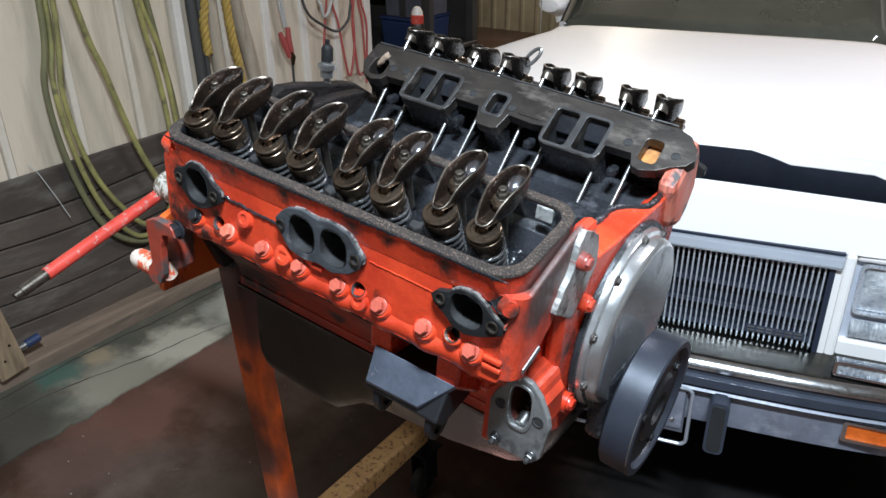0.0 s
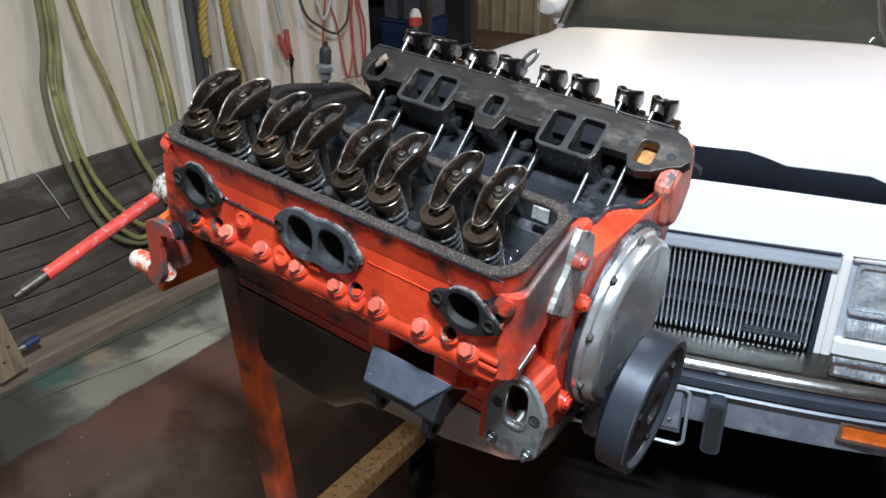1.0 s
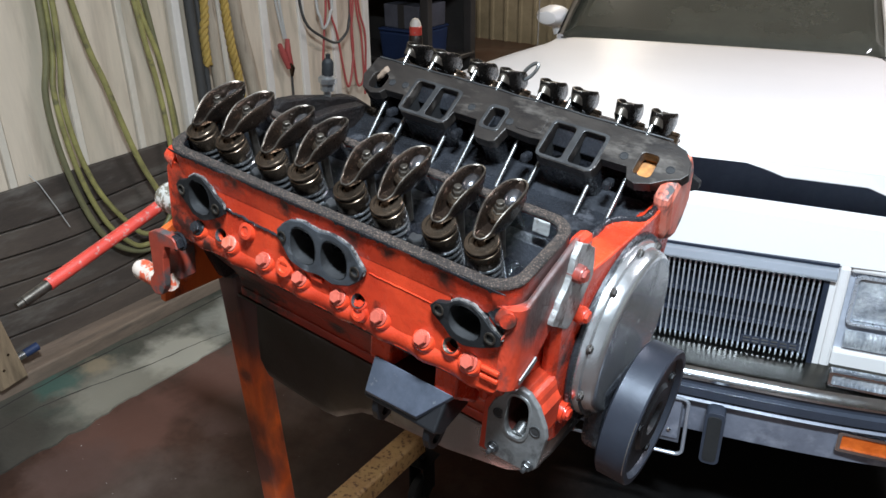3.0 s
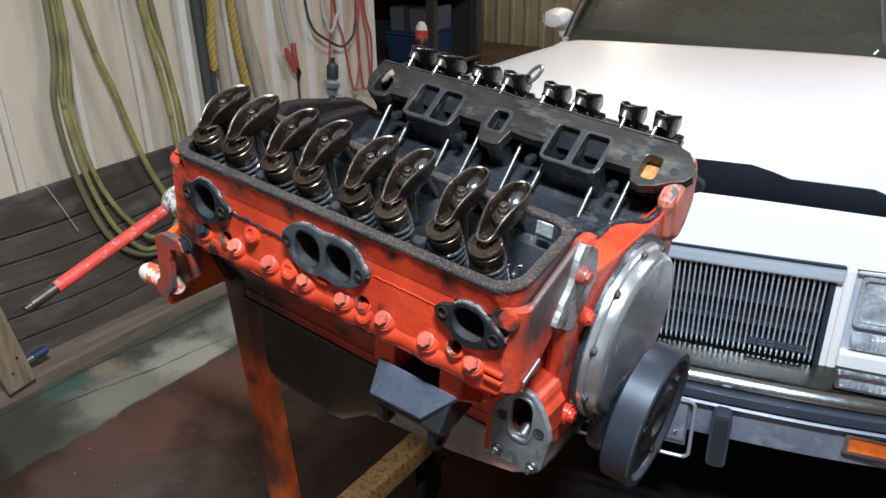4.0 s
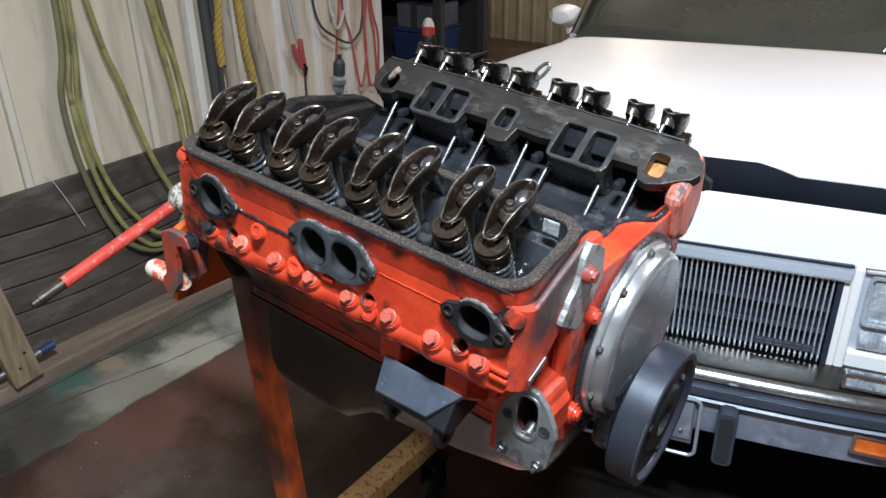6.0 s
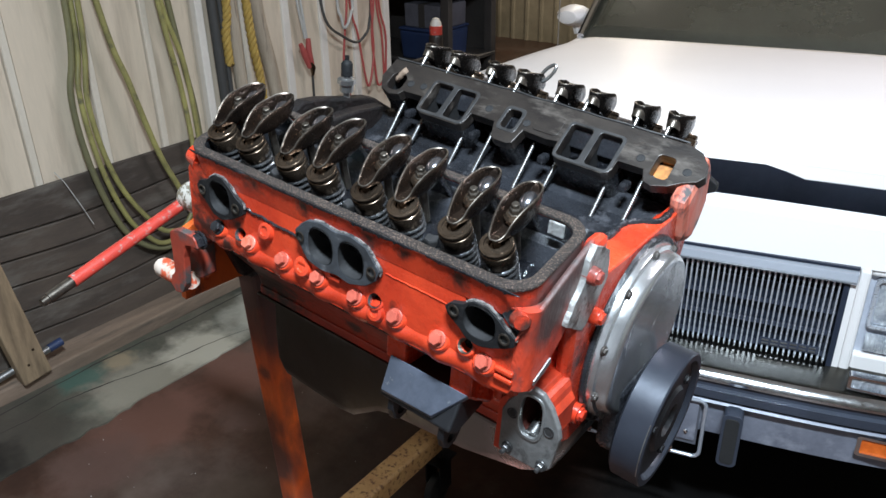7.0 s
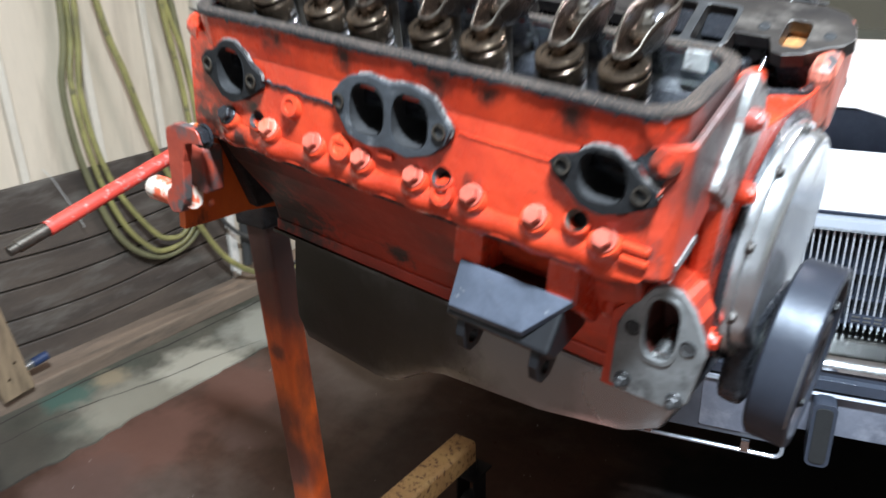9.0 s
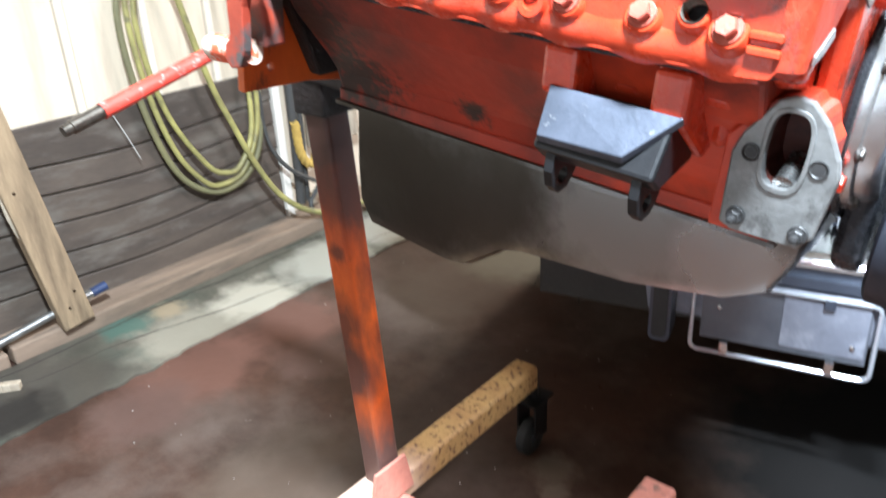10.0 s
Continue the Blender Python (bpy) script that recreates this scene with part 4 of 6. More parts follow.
for x, y in ((0.012, 0.452), (0.0, -0.37), (0.37, 0.22), (0.37, -0.27)):
    bm = bmesh.new()
    box(bm, x - 0.03, x + 0.03, y - 0.035, y + 0.035, 0.136, 0.141)
    lathe(bm, [(0.012, 0.141), (0.012, 0.168)], Matrix.Translation((x, y, 0)), 12)
    for s in (-1, 1):
        box(bm, x + s * 0.022 - 0.002, x + s * 0.022 + 0.002, y - 0.025, y + 0.02, 0.045, 0.136)
    caster = part("caster", bm, BLACK_IRON, stand, "grimy black caster with dark wheel")
    bm = bmesh.new()
    lathe(bm, [(0, -0.016), (0.014, -0.018), (0.016, -0.014), (0.036, -0.013), (0.0415, -0.009), (0.0415, 0.009), (0.036, 0.013), (0.016, 0.014), (0.014, 0.018), (0, 0.016)], frame_at((x, y - 0.01, 0.0415), (0, 0, 1), (1, 0, 0)), 24)
    part("wheel", bm, RUBBER, caster, smooth=True)
# gusset at the foot of the post
bm = bmesh.new()
prism(bm, [(-0.05, 0.196), (0.05, 0.196), (0.035, 0.27), (-0.035, 0.27)], 0.0285, 0.0345)
part("foot_plate", bm, STAND_PINK, stand)

# ---- engine ----
ENGINE = pose(0, 0, 0.90, 0, 6.5, 0)
engine = thing("engine", ENGINE, "orange V8 engine without valve covers or intake, on a stand", "engine")

# block: V section with an open valley
bm = bmesh.new()
SEC = [(-0.134, 0.006), (-0.142, 0.030), (-0.152, 0.045), (-0.196, 0.098), (-0.214, 0.132), (-0.168, 0.180), (-0.120, 0.204), (-0.088, 0.183), (-0.045, 0.14)]
SEC = SEC + [(-y, z) for y, z in reversed(SEC)]
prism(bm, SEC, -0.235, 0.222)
block = part("block", bm, ORANGE_LOW, engine, "orange painted cast iron block, grimy and shaded darker below", bevel=0.004)
# pan rail
for s in (-1, 1):
    bm = bmesh.new()
    box(bm, -0.235, 0.225, min(s * .120, s * .1375), max(s * .120, s * .1375), -0.004, 0.010)
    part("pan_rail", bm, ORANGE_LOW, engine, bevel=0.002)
# valley floor and walls, black with oil
bm = bmesh.new()
prism(bm, [(-0.150, 0.206), (-0.122, 0.2085), (-0.090, 0.190), (-0.056, 0.187), (-0.044, 0.146), (0.044, 0.146), (0.056, 0.187), (0.090, 0.190), (0.122, 0.2085), (0.150, 0.206), (0.088, 0.180), (0.060, 0.177), (0.042, 0.135), (-0.042, 0.135), (-0.060, 0.177), (-0.088, 0.180)], -0.232, 0.228)
part("valley", bm, BLACK_OIL, engine, "oily black lifter valley")
# end walls of the valley
LEDGE = [(0.214, -0.104), (0.2185, -0.030), (0.2170, 0.000), (0.2215, 0.016), (0.231, 0.029), (0.241, 0.036), (0.2465, 0.048), (0.2455, 0.082), (0.240, 0.118)]
bm = bmesh.new()
plate(bm, [(0.2515, 0.120), (0.2535, 0.06), (0.2535, -0.06), (0.2515, -0.108)] + LEDGE, [], 0.085, Matrix.Translation((0, 0, 0.2235)))
part("front_wall", bm, ORANGE, engine, "orange ledge at the front of the valley", bevel=0.004)
bm = bmesh.new()
tube(bm, [(x, y, 0.2240 + 0.001 * noise.noise((y * 60, 0, 0))) for x, y, _ in bezier([(a, b, 0) for a, b in LEDGE], 6)], [0.0042 + 0.0014 * noise.noise((q * 0.6, 0, 2)) for q in range(49)], 8)
part("end_seal", bm, BLACK_OIL, engine, "black crust of an end seal", smooth=True)
bm = bmesh.new()
prism(bm, [(-0.10, 0.10), (0.10, 0.10), (0.115, 0.218), (0.06, 0.224), (-0.06, 0.224), (-0.115, 0.218)], -0.250, -0.228)
part("rear_wall", bm, BELL_BLACK, engine, bevel=0.004)
# bell housing flange at the back
bm = bmesh.new()
arc = [(0.15, 0.02), (0.195, 0.12), (0.17, 0.19), (0.12, 0.222), (0.10, 0.229), (0.06, 0.236), (0.0, 0.249), (-0.03, 0.252), (-0.045, 0.246), (-0.060, 0.231), (-0.12, 0.215), (-0.17, 0.19), (-0.195, 0.12), (-0.15, 0.02)]
prism(bm, arc, -0.268, -0.250)
part("bell_flange", bm, BELL_BLACK, engine, "black bell housing flange", bevel=0.004)
# lifter bosses
for i, x in enumerate((-0.19, -0.145, -0.08, -0.033, 0.032, 0.08, 0.143, 0.19)):
    for s in (-1, 1):
        bm = bmesh.new()
        tube(bm, [(x + 0.011 * s, s * 0.030, 0.135), (x + 0.011 * s, s * 0.058, 0.172)], 0.0135, 12)
        part("lifter_boss", bm, BLACK_OIL, engine, smooth=True)

# front of the block
bm = bmesh.new()
prism(bm, [(-0.120, -0.002), (-0.140, 0.05), (-0.150, 0.10), (-0.160, 0.180), (-0.10, 0.222), (0.10, 0.222), (0.16, 0.18), (0.150, 0.10), (0.14, 0.05), (0.12, -0.002)], 0.2335, 0.251)
part("front_pad", bm, ORANGE, engine, bevel=0.008)
bm = bmesh.new()
prism(bm, [(-0.140, 0.004), (-0.148, 0.06), (-0.150, 0.115), (-0.200, 0.127), (-0.212, 0.135), (-0.180, 0.185), (-0.10, 0.200), (0.10, 0.205), (0.18, 0.185), (0.212, 0.13), (0.18, 0.06), (0.14, 0.004)], 0.222, 0.233)
part("front_face", bm, ORANGE, engine, "orange front face of the block", bevel=0.004)
for s in (-1, 1):
    bm = bmesh.new()
    plate(bm, [(y * s + 0.0016 * noise.noise((y * 300, z * 300, 3)), z + 0.0016 * noise.noise((y * 300, z * 300, 8))) for y, z in smooth_loop([(-0.142, 0.270), (-0.108, 0.252), (-0.100, 0.218), (-0.119, 0.190), (-0.140, 0.171), (-0.180, 0.195), (-0.171, 0.216), (-0.157, 0.232), (-0.153, 0.258)], 4)], [], 0.008,
          Matrix(((0, 0, 1, 0.2520), (1, 0, 0, 0), (0, 1, 0, 0), (0, 0, 0, 1))))
    part("pump_face", bm, BARE, engine, "bare grey iron where the water pump sat", bevel=0.0015)
    bm = bmesh.new()
    box(bm, 0.2335, 0.250, min(-.140 * s, -.108 * s), max(-.140 * s, -.108 * s), 0.236, 0.270)
    part("corner_lump", bm, ORANGE, engine, bevel=0.0075)
    for y, z, r in ((-0.146, 0.240, 0.0095), (-0.117, 0.178, 0.0095), (-0.112, 0.045, 0.0125)) if s > 0 else ():
        bm = bmesh.new()
        tube(bm, [(0.238, y * s, z), (0.258, y * s, z)], r, 14)
        hexbolt(bm, (0.258, y * s, z), (1, 0, 0), 0.0068, 0.006, 0.0085)
        part("boss", bm, ORANGE, engine, smooth=True)

# timing cover and damper
bm = bmesh.new()
TC = frame_at((0.258, 0.0, 0.101), (0, 1, 0), (1, 0, 0))
lathe(bm, [(0.0, 0.0), (0.1095, -0.006), (0.1105, 0.001), (0.108, 0.006), (0.1035, 0.0075), (0.1010, 0.017), (0.0985, 0.0205), (0.0945, 0.0225), (0.091, 0.0222), (0.06, 0.0205), (0, 0.0200)], TC, 64)
gk = bmesh.new()
lathe(gk, [(0.06, -0.0065), (0.117, -0.0065), (0.1185, -0.004), (0.117, -0.0005), (0.06, -0.0005)], TC, 48)
part("cover_gasket", gk, BLACK_OIL, engine, "black oily gasket behind the cover", smooth=True)
cover = part("timing_cover", bm, ALLOY, engine, "stained bright metal timing cover", smooth=True)
bm = bmesh.new()
prism(bm, [(-0.055, 0.05), (-0.045, -0.045), (-0.03, -0.060), (0.03, -0.060), (0.045, -0.045), (0.055, 0.05)], 0.257, 0.282)
part("lower_cover", bm, BLACK_OIL, cover, "black lower part of the cover", bevel=0.008)
for k in range(10):
    a = radians(20 + 36 * k)
    bm = bmesh.new()
    hexbolt(bm, (0.264, 0.1055 * math.cos(a), 0.101 + 0.1055 * math.sin(a)), (1, 0, 0), 0.0045, 0.005, 0.006)
    part("cover_bolt", bm, DECK_IRON, cover)
bm = bmesh.new()
DM = frame_at((0.291, 0, 0.002), (0, 1, 0), (1, 0, 0))
lathe(bm, [(0, 0), (0.083, 0), (0.087, 0.003), (0.0872, 0.0365), (0.0855, 0.0385), (0.0780, 0.0385), (0.0760, 0.0365), (0.0740, 0.0300), (0, 0.0300)], DM, 64)
damper = part("damper", bm, DAMPER, engine, "black crankshaft damper", smooth=True)
bm = bmesh.new()
lathe(bm, [(0.0735, 0.0305), (0.0735, 0.0318), (0.044, 0.0330), (0.040, 0.0370), (0.022, 0.0370), (0.019, 0.0310), (0, 0.0310)], DM, 40)
part("hub", bm, BLACK_IRON, damper, "dark inner hub", smooth=True)
for k in range(3):
    a = radians(40 + 120 * k)
    bm = bmesh.new()
    hexbolt(bm, DM @ Vector((0.055 * math.cos(a), 0.055 * math.sin(a), 0.0325)), (1, 0, 0), 0.0055, 0.005, 0.007)
    part("hub_bolt", bm, BLACK_IRON, damper)
bm = bmesh.new()
tube(bm, [DM @ Vector((0.0874 * math.cos(radians(q)), 0.0874 * math.sin(radians(q)), 0.0362)) for q in range(150, 205, 5)], 0.0007, 6)
part("worn_edge", bm, STEEL, damper, "bright nick on the rim")

# oil pan: shallow in front, deep sump behind
bm = bmesh.new()
secs = []
for x, d, w in ((-0.226, 0.10, 0.118), (-0.222, 0.145, 0.118), (-0.212, 0.160, 0.118), (-0.10, 0.166, 0.118), (-0.075, 0.162, 0.118), (-0.03, 0.128, 0.118), (-0.005, 0.120, 0.118), (0.112, 0.107, 0.118), (0.20, 0.086, 0.118), (0.232, 0.068, 0.116), (0.244, 0.04, 0.11)):
    r = 0.022
    ring = [(x, -w, -0.004), (x, -w, -d + r), (x, -w + r * 0.3, -d + r * 0.3), (x, -w + r, -d), (x, w - r, -d), (x, w - r * 0.3, -d + r * 0.3), (x, w, -d + r), (x, w, -0.004)]
    secs.append(ring)
loft(bm, secs)
pan = part("oil_pan", bm, PAN, engine, "bare scuffed steel oil pan, sheen and shade painted in", smooth=True)
for s in (-1, 1):
    bm = bmesh.new()
    box(bm, -0.24, 0.235, min(s * .115, s * .139), max(s * .115, s * .139), -0.0085, -0.0045)
    part("pan_flange", bm, PAN, pan)

# fuel pump plate
YM = lambda y: Matrix(((1, 0, 0, 0), (0, 0, -1, y), (0, 1, 0, 0), (0, 0, 0, 1)))
bm = bmesh.new()
plate(bm, [(0.200, 0.022), (0.243, 0.022), (0.262, 0.06), (0.262, 0.092), (0.243, 0.120), (0.225, 0.118), (0.200, 0.088)], [oval(0.240, 0.088, 0.034, 0.056, 20, 3)], 0.05, Matrix(((1, 0, 0, 0), (0, 0, -1, -0.1955), (0, 1, 0, 0), (0, 0, 0, 1))))
part("pump_boss", bm, ORANGE_LOW, engine, bevel=0.006)
bm = bmesh.new()
FP = [(0.208, 0.028), (0.218, 0.024), (0.262, 0.025), (0.270, 0.036), (0.275, 0.078), (0.272, 0.090), (0.261, 0.110), (0.249, 0.122), (0.238, 0.124), (0.228, 0.119), (0.211, 0.094), (0.206, 0.080)]
hole = oval(0.240, 0.088, 0.025, 0.050, 20, 3)
plate(bm, FP, [hole], 0.007, YM(-0.199))
fpp = part("fuel_pump_plate", bm, PLATE, engine, "bare grey fuel pump mounting plate with an open slot", bevel=0.0015)
bm = bmesh.new()
r0, r1 = [(x, -0.198, z) for x, z in oval(0.240, 0.088, 0.031, 0.053, 16, 3)], [(x, -0.150, z) for x, z in oval(0.240, 0.088, 0.031, 0.053, 16, 3)]
loft(bm, [r0, r1], caps=False)
bm.faces.new(list(bm.verts)[16:32])
part("pump_recess", bm, RECESS, fpp, "red brown painted recess behind the slot")
bm = bmesh.new()
plate(bm, oval(0.240, 0.0875, 0.032, 0.058, 28, 3), [oval(0.240, 0.088, 0.0255, 0.0505, 28, 3)], 0.003, YM(-0.2003))
part("slot_lip", bm, PLATE, fpp, "raised worn lip round the slot", bevel=0.0008)
bm = bmesh.new()
tube(bm, [(0.243, -0.197, 0.065), (0.2435, -0.170, 0.076)], 0.0072, 14)
part("pump_rod", bm, ROD, fpp, "bright steel pump rod end", smooth=True)
for x, z in ((0.219, 0.082), (0.262, 0.082)):
    bm = bmesh.new()
    lathe(bm, [(0.0060, 0), (0.0064, 0.0010), (0.0056, 0.0012), (0.0046, 0.0004)], frame_at((x, -0.199, z), (1, 0, 0), (0, -1, 0)), 14)
    lathe(bm, [(0, 0.0006), (0.0042, 0.0006), (0.0042, 0)], frame_at((x, -0.199, z), (1, 0, 0), (0, -1, 0)), 14)
    part("threaded_hole", bm, RIM_IRON, fpp)
for x, z in ((0.219, 0.036), (0.261, 0.036)):
    bm = bmesh.new()
    hexbolt(bm, (x, -0.199, z), (0, -1, 0), 0.0050, 0.007, 0.0066)
    lathe(bm, [(0.0026, 0.007), (0.0026, 0.012), (0, 0.0125)], frame_at((x, -0.199, z), (1, 0, 0), (0, -1, 0)), 10)
    part("plate_bolt", bm, RIM_IRON, fpp, "small worn nut on its stud")

# engine mount on the near side, and its twin
bm = bmesh.new()
quad = [(0.080, -0.230, 0.103), (0.182, -0.230, 0.103), (0.153, -0.252, 0.074), (0.086, -0.252, 0.072)]
v = [bm.verts.new(p) for p in quad] + [bm.verts.new((x, y + 0.003, z - 0.006)) for x, y, z in quad]
for f in ((0, 1, 2, 3), (7, 6, 5, 4), (0, 4, 5, 1), (1, 5, 6, 2), (2, 6, 7, 3), (3, 7, 4, 0)):
    bm.faces.new([v[i] for i in f])
mount = part("engine_mount", bm, MOUNT, engine, "blue grey steel mount plate with black lugs", bevel=0.001)
bm = bmesh.new()
prism(bm, [(-0.232, 0.094), (-0.250, 0.062), (-0.235, 0.050), (-0.185, 0.060), (-0.185, 0.09)], 0.082, 0.176)
part("mount_body", bm, BLACK_IRON, mount, bevel=0.003)
for x in (0.092, 0.160):
    bm = bmesh.new()
    plate(bm, [(-0.245, 0.07), (-0.20, 0.07), (-0.214, 0.036), (-0.222, 0.027), (-0.234, 0.025), (-0.243, 0.032), (-0.247, 0.045)], [oval(-0.231, 0.039, 0.012, 0.012, 12)], 0.008,
          Matrix(((0, 0, 1, x + 0.008), (1, 0, 0, 0), (0, 1, 0, 0), (0, 0, 0, 1))))
    part("lug", bm, BLACK_IRON, mount, bevel=0.001)
for x0, x1 in ((0.070, 0.098), (0.155, 0.182)):
    bm = bmesh.new()
    prism(bm, [(-0.228, 0.096), (-0.228, 0.130), (-0.19, 0.13), (-0.16, 0.07), (-0.18, 0.06)], x0, x1)
    part("mount_pad", bm, ORANGE, engine, bevel=0.004)


# lumps of the casting between the mount and the pump
for x0, x1, y0, z0, z1 in ((0.099, 0.154, -0.188, 0.086, 0.120), (0.112, 0.136, -0.200, 0.098, 0.126), (0.150, 0.172, -0.214, 0.116, 0.134), (0.180, 0.203, -0.203, 0.104, 0.128), (0.100, 0.140, -0.206, 0.118, 0.131), (0.186, 0.200, -0.190, 0.074, 0.100)):
    bm = bmesh.new()
    box(bm, x0, x1, y0, -0.155, z0, z1)
    part("casting_lump", bm, ORANGE, engine, bevel=0.006)


# cylinder heads. The far one is the near one turned round the crank line.
RAILX0, RAILX1 = -0.226, 0.238
HX0, HX1 = -0.232, 0.245


def bank(flip):
    """y for the near head as it is, for the far one mirrored; x set forward on the far one."""
    return lambda p: Vector((p[0] + (0.018 if flip else 0.0), -p[1] if flip else p[1], p[2]))


RO, RI = Vector((-0.247, 0.257)), Vector((-0.125, 0.281))      # outer and inner edge of the rail, (y, z)
RDIR = (RI - RO).normalized()
RN = Vector((-RDIR.y, RDIR.x))
STEM = Vector((0, -0.39, 0.92)).normalized()
DRILLED = ((0.179, 0.1735), (0.064, 0.1725), (-0.142, 0.1705))
VX = [(-7.55, 0), (-5.65, 1), (-3.15, 1), (-1.25, 0), (1.25, 0), (3.15, 1), (5.65, 1), (7.55, 0)]


def xf(bm, f):
    for v_ in bm.verts:
        v_.co = f(v_.co)


def rail_pose():
    """x along the head, y up the slope of the rail, z off its face."""
    return Matrix(((1, 0, 0, 0), (0, RDIR.x, RN.x, RO.x), (0, RDIR.y, RN.y, RO.y), (0, 0, 0, 1)))


def build_head(flip):
    f = bank(flip)
    near = not flip
    W = (RI - RO).length

    def put(name, bm, material, parent, label="", **k):
        xf(bm, f)
        return part(name, bm, material, parent, label, **k)

    bm = bmesh.new()
    HX1 = 0.245 if near else 0.190
    low = [(-0.205, 0.206), (-0.205, 0.160), (-0.228, 0.140), (-0.214, 0.134), (-0.150, 0.196), (-0.142, 0.218)]
    prism(bm, low, HX0, HX1)
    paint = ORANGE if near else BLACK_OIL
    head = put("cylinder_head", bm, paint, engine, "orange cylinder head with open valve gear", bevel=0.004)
    if near:
        bm = bmesh.new()
        prism(bm, [(-0.127, 0.258), (-0.113, 0.235), (-0.146, 0.199), (-0.152, 0.214), (-0.138, 0.246)], HX0 + 0.006, HX1 - 0.008)
        put("intake_side", bm, BLACK_OIL, head, "oily black inner side of the casting", bevel=0.002)
    # walls round the valve gear, and the crusted rail on top
    bm = bmesh.new()
    RAILX1 = 0.238 if near else 0.196
    plate(bm, rounded(RAILX0, RAILX1, 0.0, W, 0.028, 6), [rounded(RAILX0 + 0.009, RAILX1 - 0.009, 0.009, W - 0.009, 0.022, 6)], 0.032, rail_pose() @ Matrix.Translation((0, 0, -0.004)))
    put("rail_wall", bm, paint, head, bevel=0.002)
    # outer wall with the exhaust ports cut through it
    bm = bmesh.new()
    cut = [rounded(c_ - w_ / 2, c_ + w_ / 2, 0.183, 0.231, 0.008) for c_, w_ in ((0.194, 0.042), (0.012, 0.084), (-0.170, 0.042))] + [oval(x_, z_ - 0.0025, 0.0162, 0.0162, 14) for x_, z_ in DRILLED]
    HXW = HX1 - (0.011 if near else 0.0)
    plate(bm, smooth_loop([(HX0, 0.150), (HX0 + 0.012, 0.139), (-0.1, 0.137), (0.1, 0.137), (HXW - 0.030, 0.138), (HXW - 0.010, 0.139), (HXW, 0.146), (HXW, 0.228), (HXW - 0.004, 0.235), (0.1, 0.236), (-0.1, 0.236), (HX0 + 0.006, 0.234), (HX0, 0.224)], 3), cut, 0.008, YM(-0.240))
    put("port_wall", bm, ORANGE if near else WORN_ORANGE, head, bevel=0.003)
    for c_ in (0.194, 0.0335, -0.0095, -0.170):
        bm = bmesh.new()
        loft(bm, [[(x, y, z) for x, z in oval(c_, 0.207, w_, w_ * (0.95 if c_ > 0.1 else 1.13), 20, 2.6)] for y, w_ in ((-0.2462, 0.0352), (-0.225, 0.034), (-0.206, 0.030))], caps=False)
        bm.faces.new(list(bm.verts)[40:60])
        put("port", bm, SOOT_SHADE, head, smooth=True)
    # ends of the casting
    if near:
        bm = bmesh.new()
        tube(bm, [(HX1 - 0.0135, -0.2262, 0.141), (HX1 - 0.013, -0.2262, 0.146), (HX1 - 0.013, -0.2262, 0.236)], [0.008, 0.0140, 0.0140], 28)
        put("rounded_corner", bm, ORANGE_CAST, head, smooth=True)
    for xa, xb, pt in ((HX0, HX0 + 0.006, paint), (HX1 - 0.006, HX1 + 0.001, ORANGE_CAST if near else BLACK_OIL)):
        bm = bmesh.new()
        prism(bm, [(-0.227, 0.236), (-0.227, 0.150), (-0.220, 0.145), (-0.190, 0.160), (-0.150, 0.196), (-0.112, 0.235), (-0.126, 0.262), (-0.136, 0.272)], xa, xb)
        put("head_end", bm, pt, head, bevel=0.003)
    if flip:
        bm = bmesh.new()
        prism(bm, [(-0.131, 0.286), (-0.150, 0.264), (-0.164, 0.216), (-0.150, 0.185), (-0.132, 0.168), (-0.098, 0.178), (-0.074, 0.240)], 0.221, 0.2445)
        put("front_end", bm, WORN_ORANGE, head, "worn pinkish end of the casting", bevel=0.010)
    bm = bmesh.new()
    plate(bm, rounded(RAILX0 + 0.0085, RAILX1 - 0.0085, 0.0085, W - 0.0085, 0.022, 6), [rounded(RAILX0 + 0.0112, RAILX1 - 0.0112, 0.0112, W - 0.0112, 0.020, 6)], 0.048, rail_pose() @ Matrix.Translation((0, 0, -0.005)))
    put("inner_wall", bm, OIL_FLOOR, head, "oily black inside of the rocker box")
    bm = bmesh.new()
    plate(bm, rounded(RAILX0 - 0.001, RAILX1 + 0.001, -0.001, W + 0.001, 0.028, 6), [rounded(RAILX0 + 0.0098, RAILX1 - 0.0098, 0.0098, W - 0.0098, 0.022, 6)], 0.004, rail_pose())
    for v_ in bm.verts:
        v_.co.z += 0.0008 * noise.noise(v_.co * 60)
    put("rail_gasket", bm, GASKET, head, "brown crusted remains of a valve cover gasket", bevel=0.001)
    bm = bmesh.new()
    rp = rail_pose()

    def wet(u, v):
        x, y = RAILX0 + 0.006 + (RAILX1 - RAILX0 - 0.012) * u, 0.006 + (W - 0.012) * v
        z = -0.051 + 0.0045 * noise.noise((x * 38, y * 38, 1)) + 0.0024 * noise.noise((x * 120, y * 120, 2)) + 0.0018 * noise.noise((x * 330, y * 330, 3)) + 0.0010 * noise.noise((x * 640, y * 640, 4))
        return rp @ Vector((x, y, z + 0.006 * max(0.0, 1 - y / 0.02)))
    surface(bm, wet, 330, 84)
    put("rocker_floor", bm, OIL_FLOOR, head, "oily black floor under the rockers", smooth=True)
    # casting lumps between the spring seats
    if near:
        for x, y in ((-0.134, 0.0175), (0.100, 0.0165), (-0.014, 0.0180)):
            bm = bmesh.new()
            m_ = rp @ Matrix.Translation((x, y, -0.050)) @ pose(0, 0, 0, 14, 8, 20)
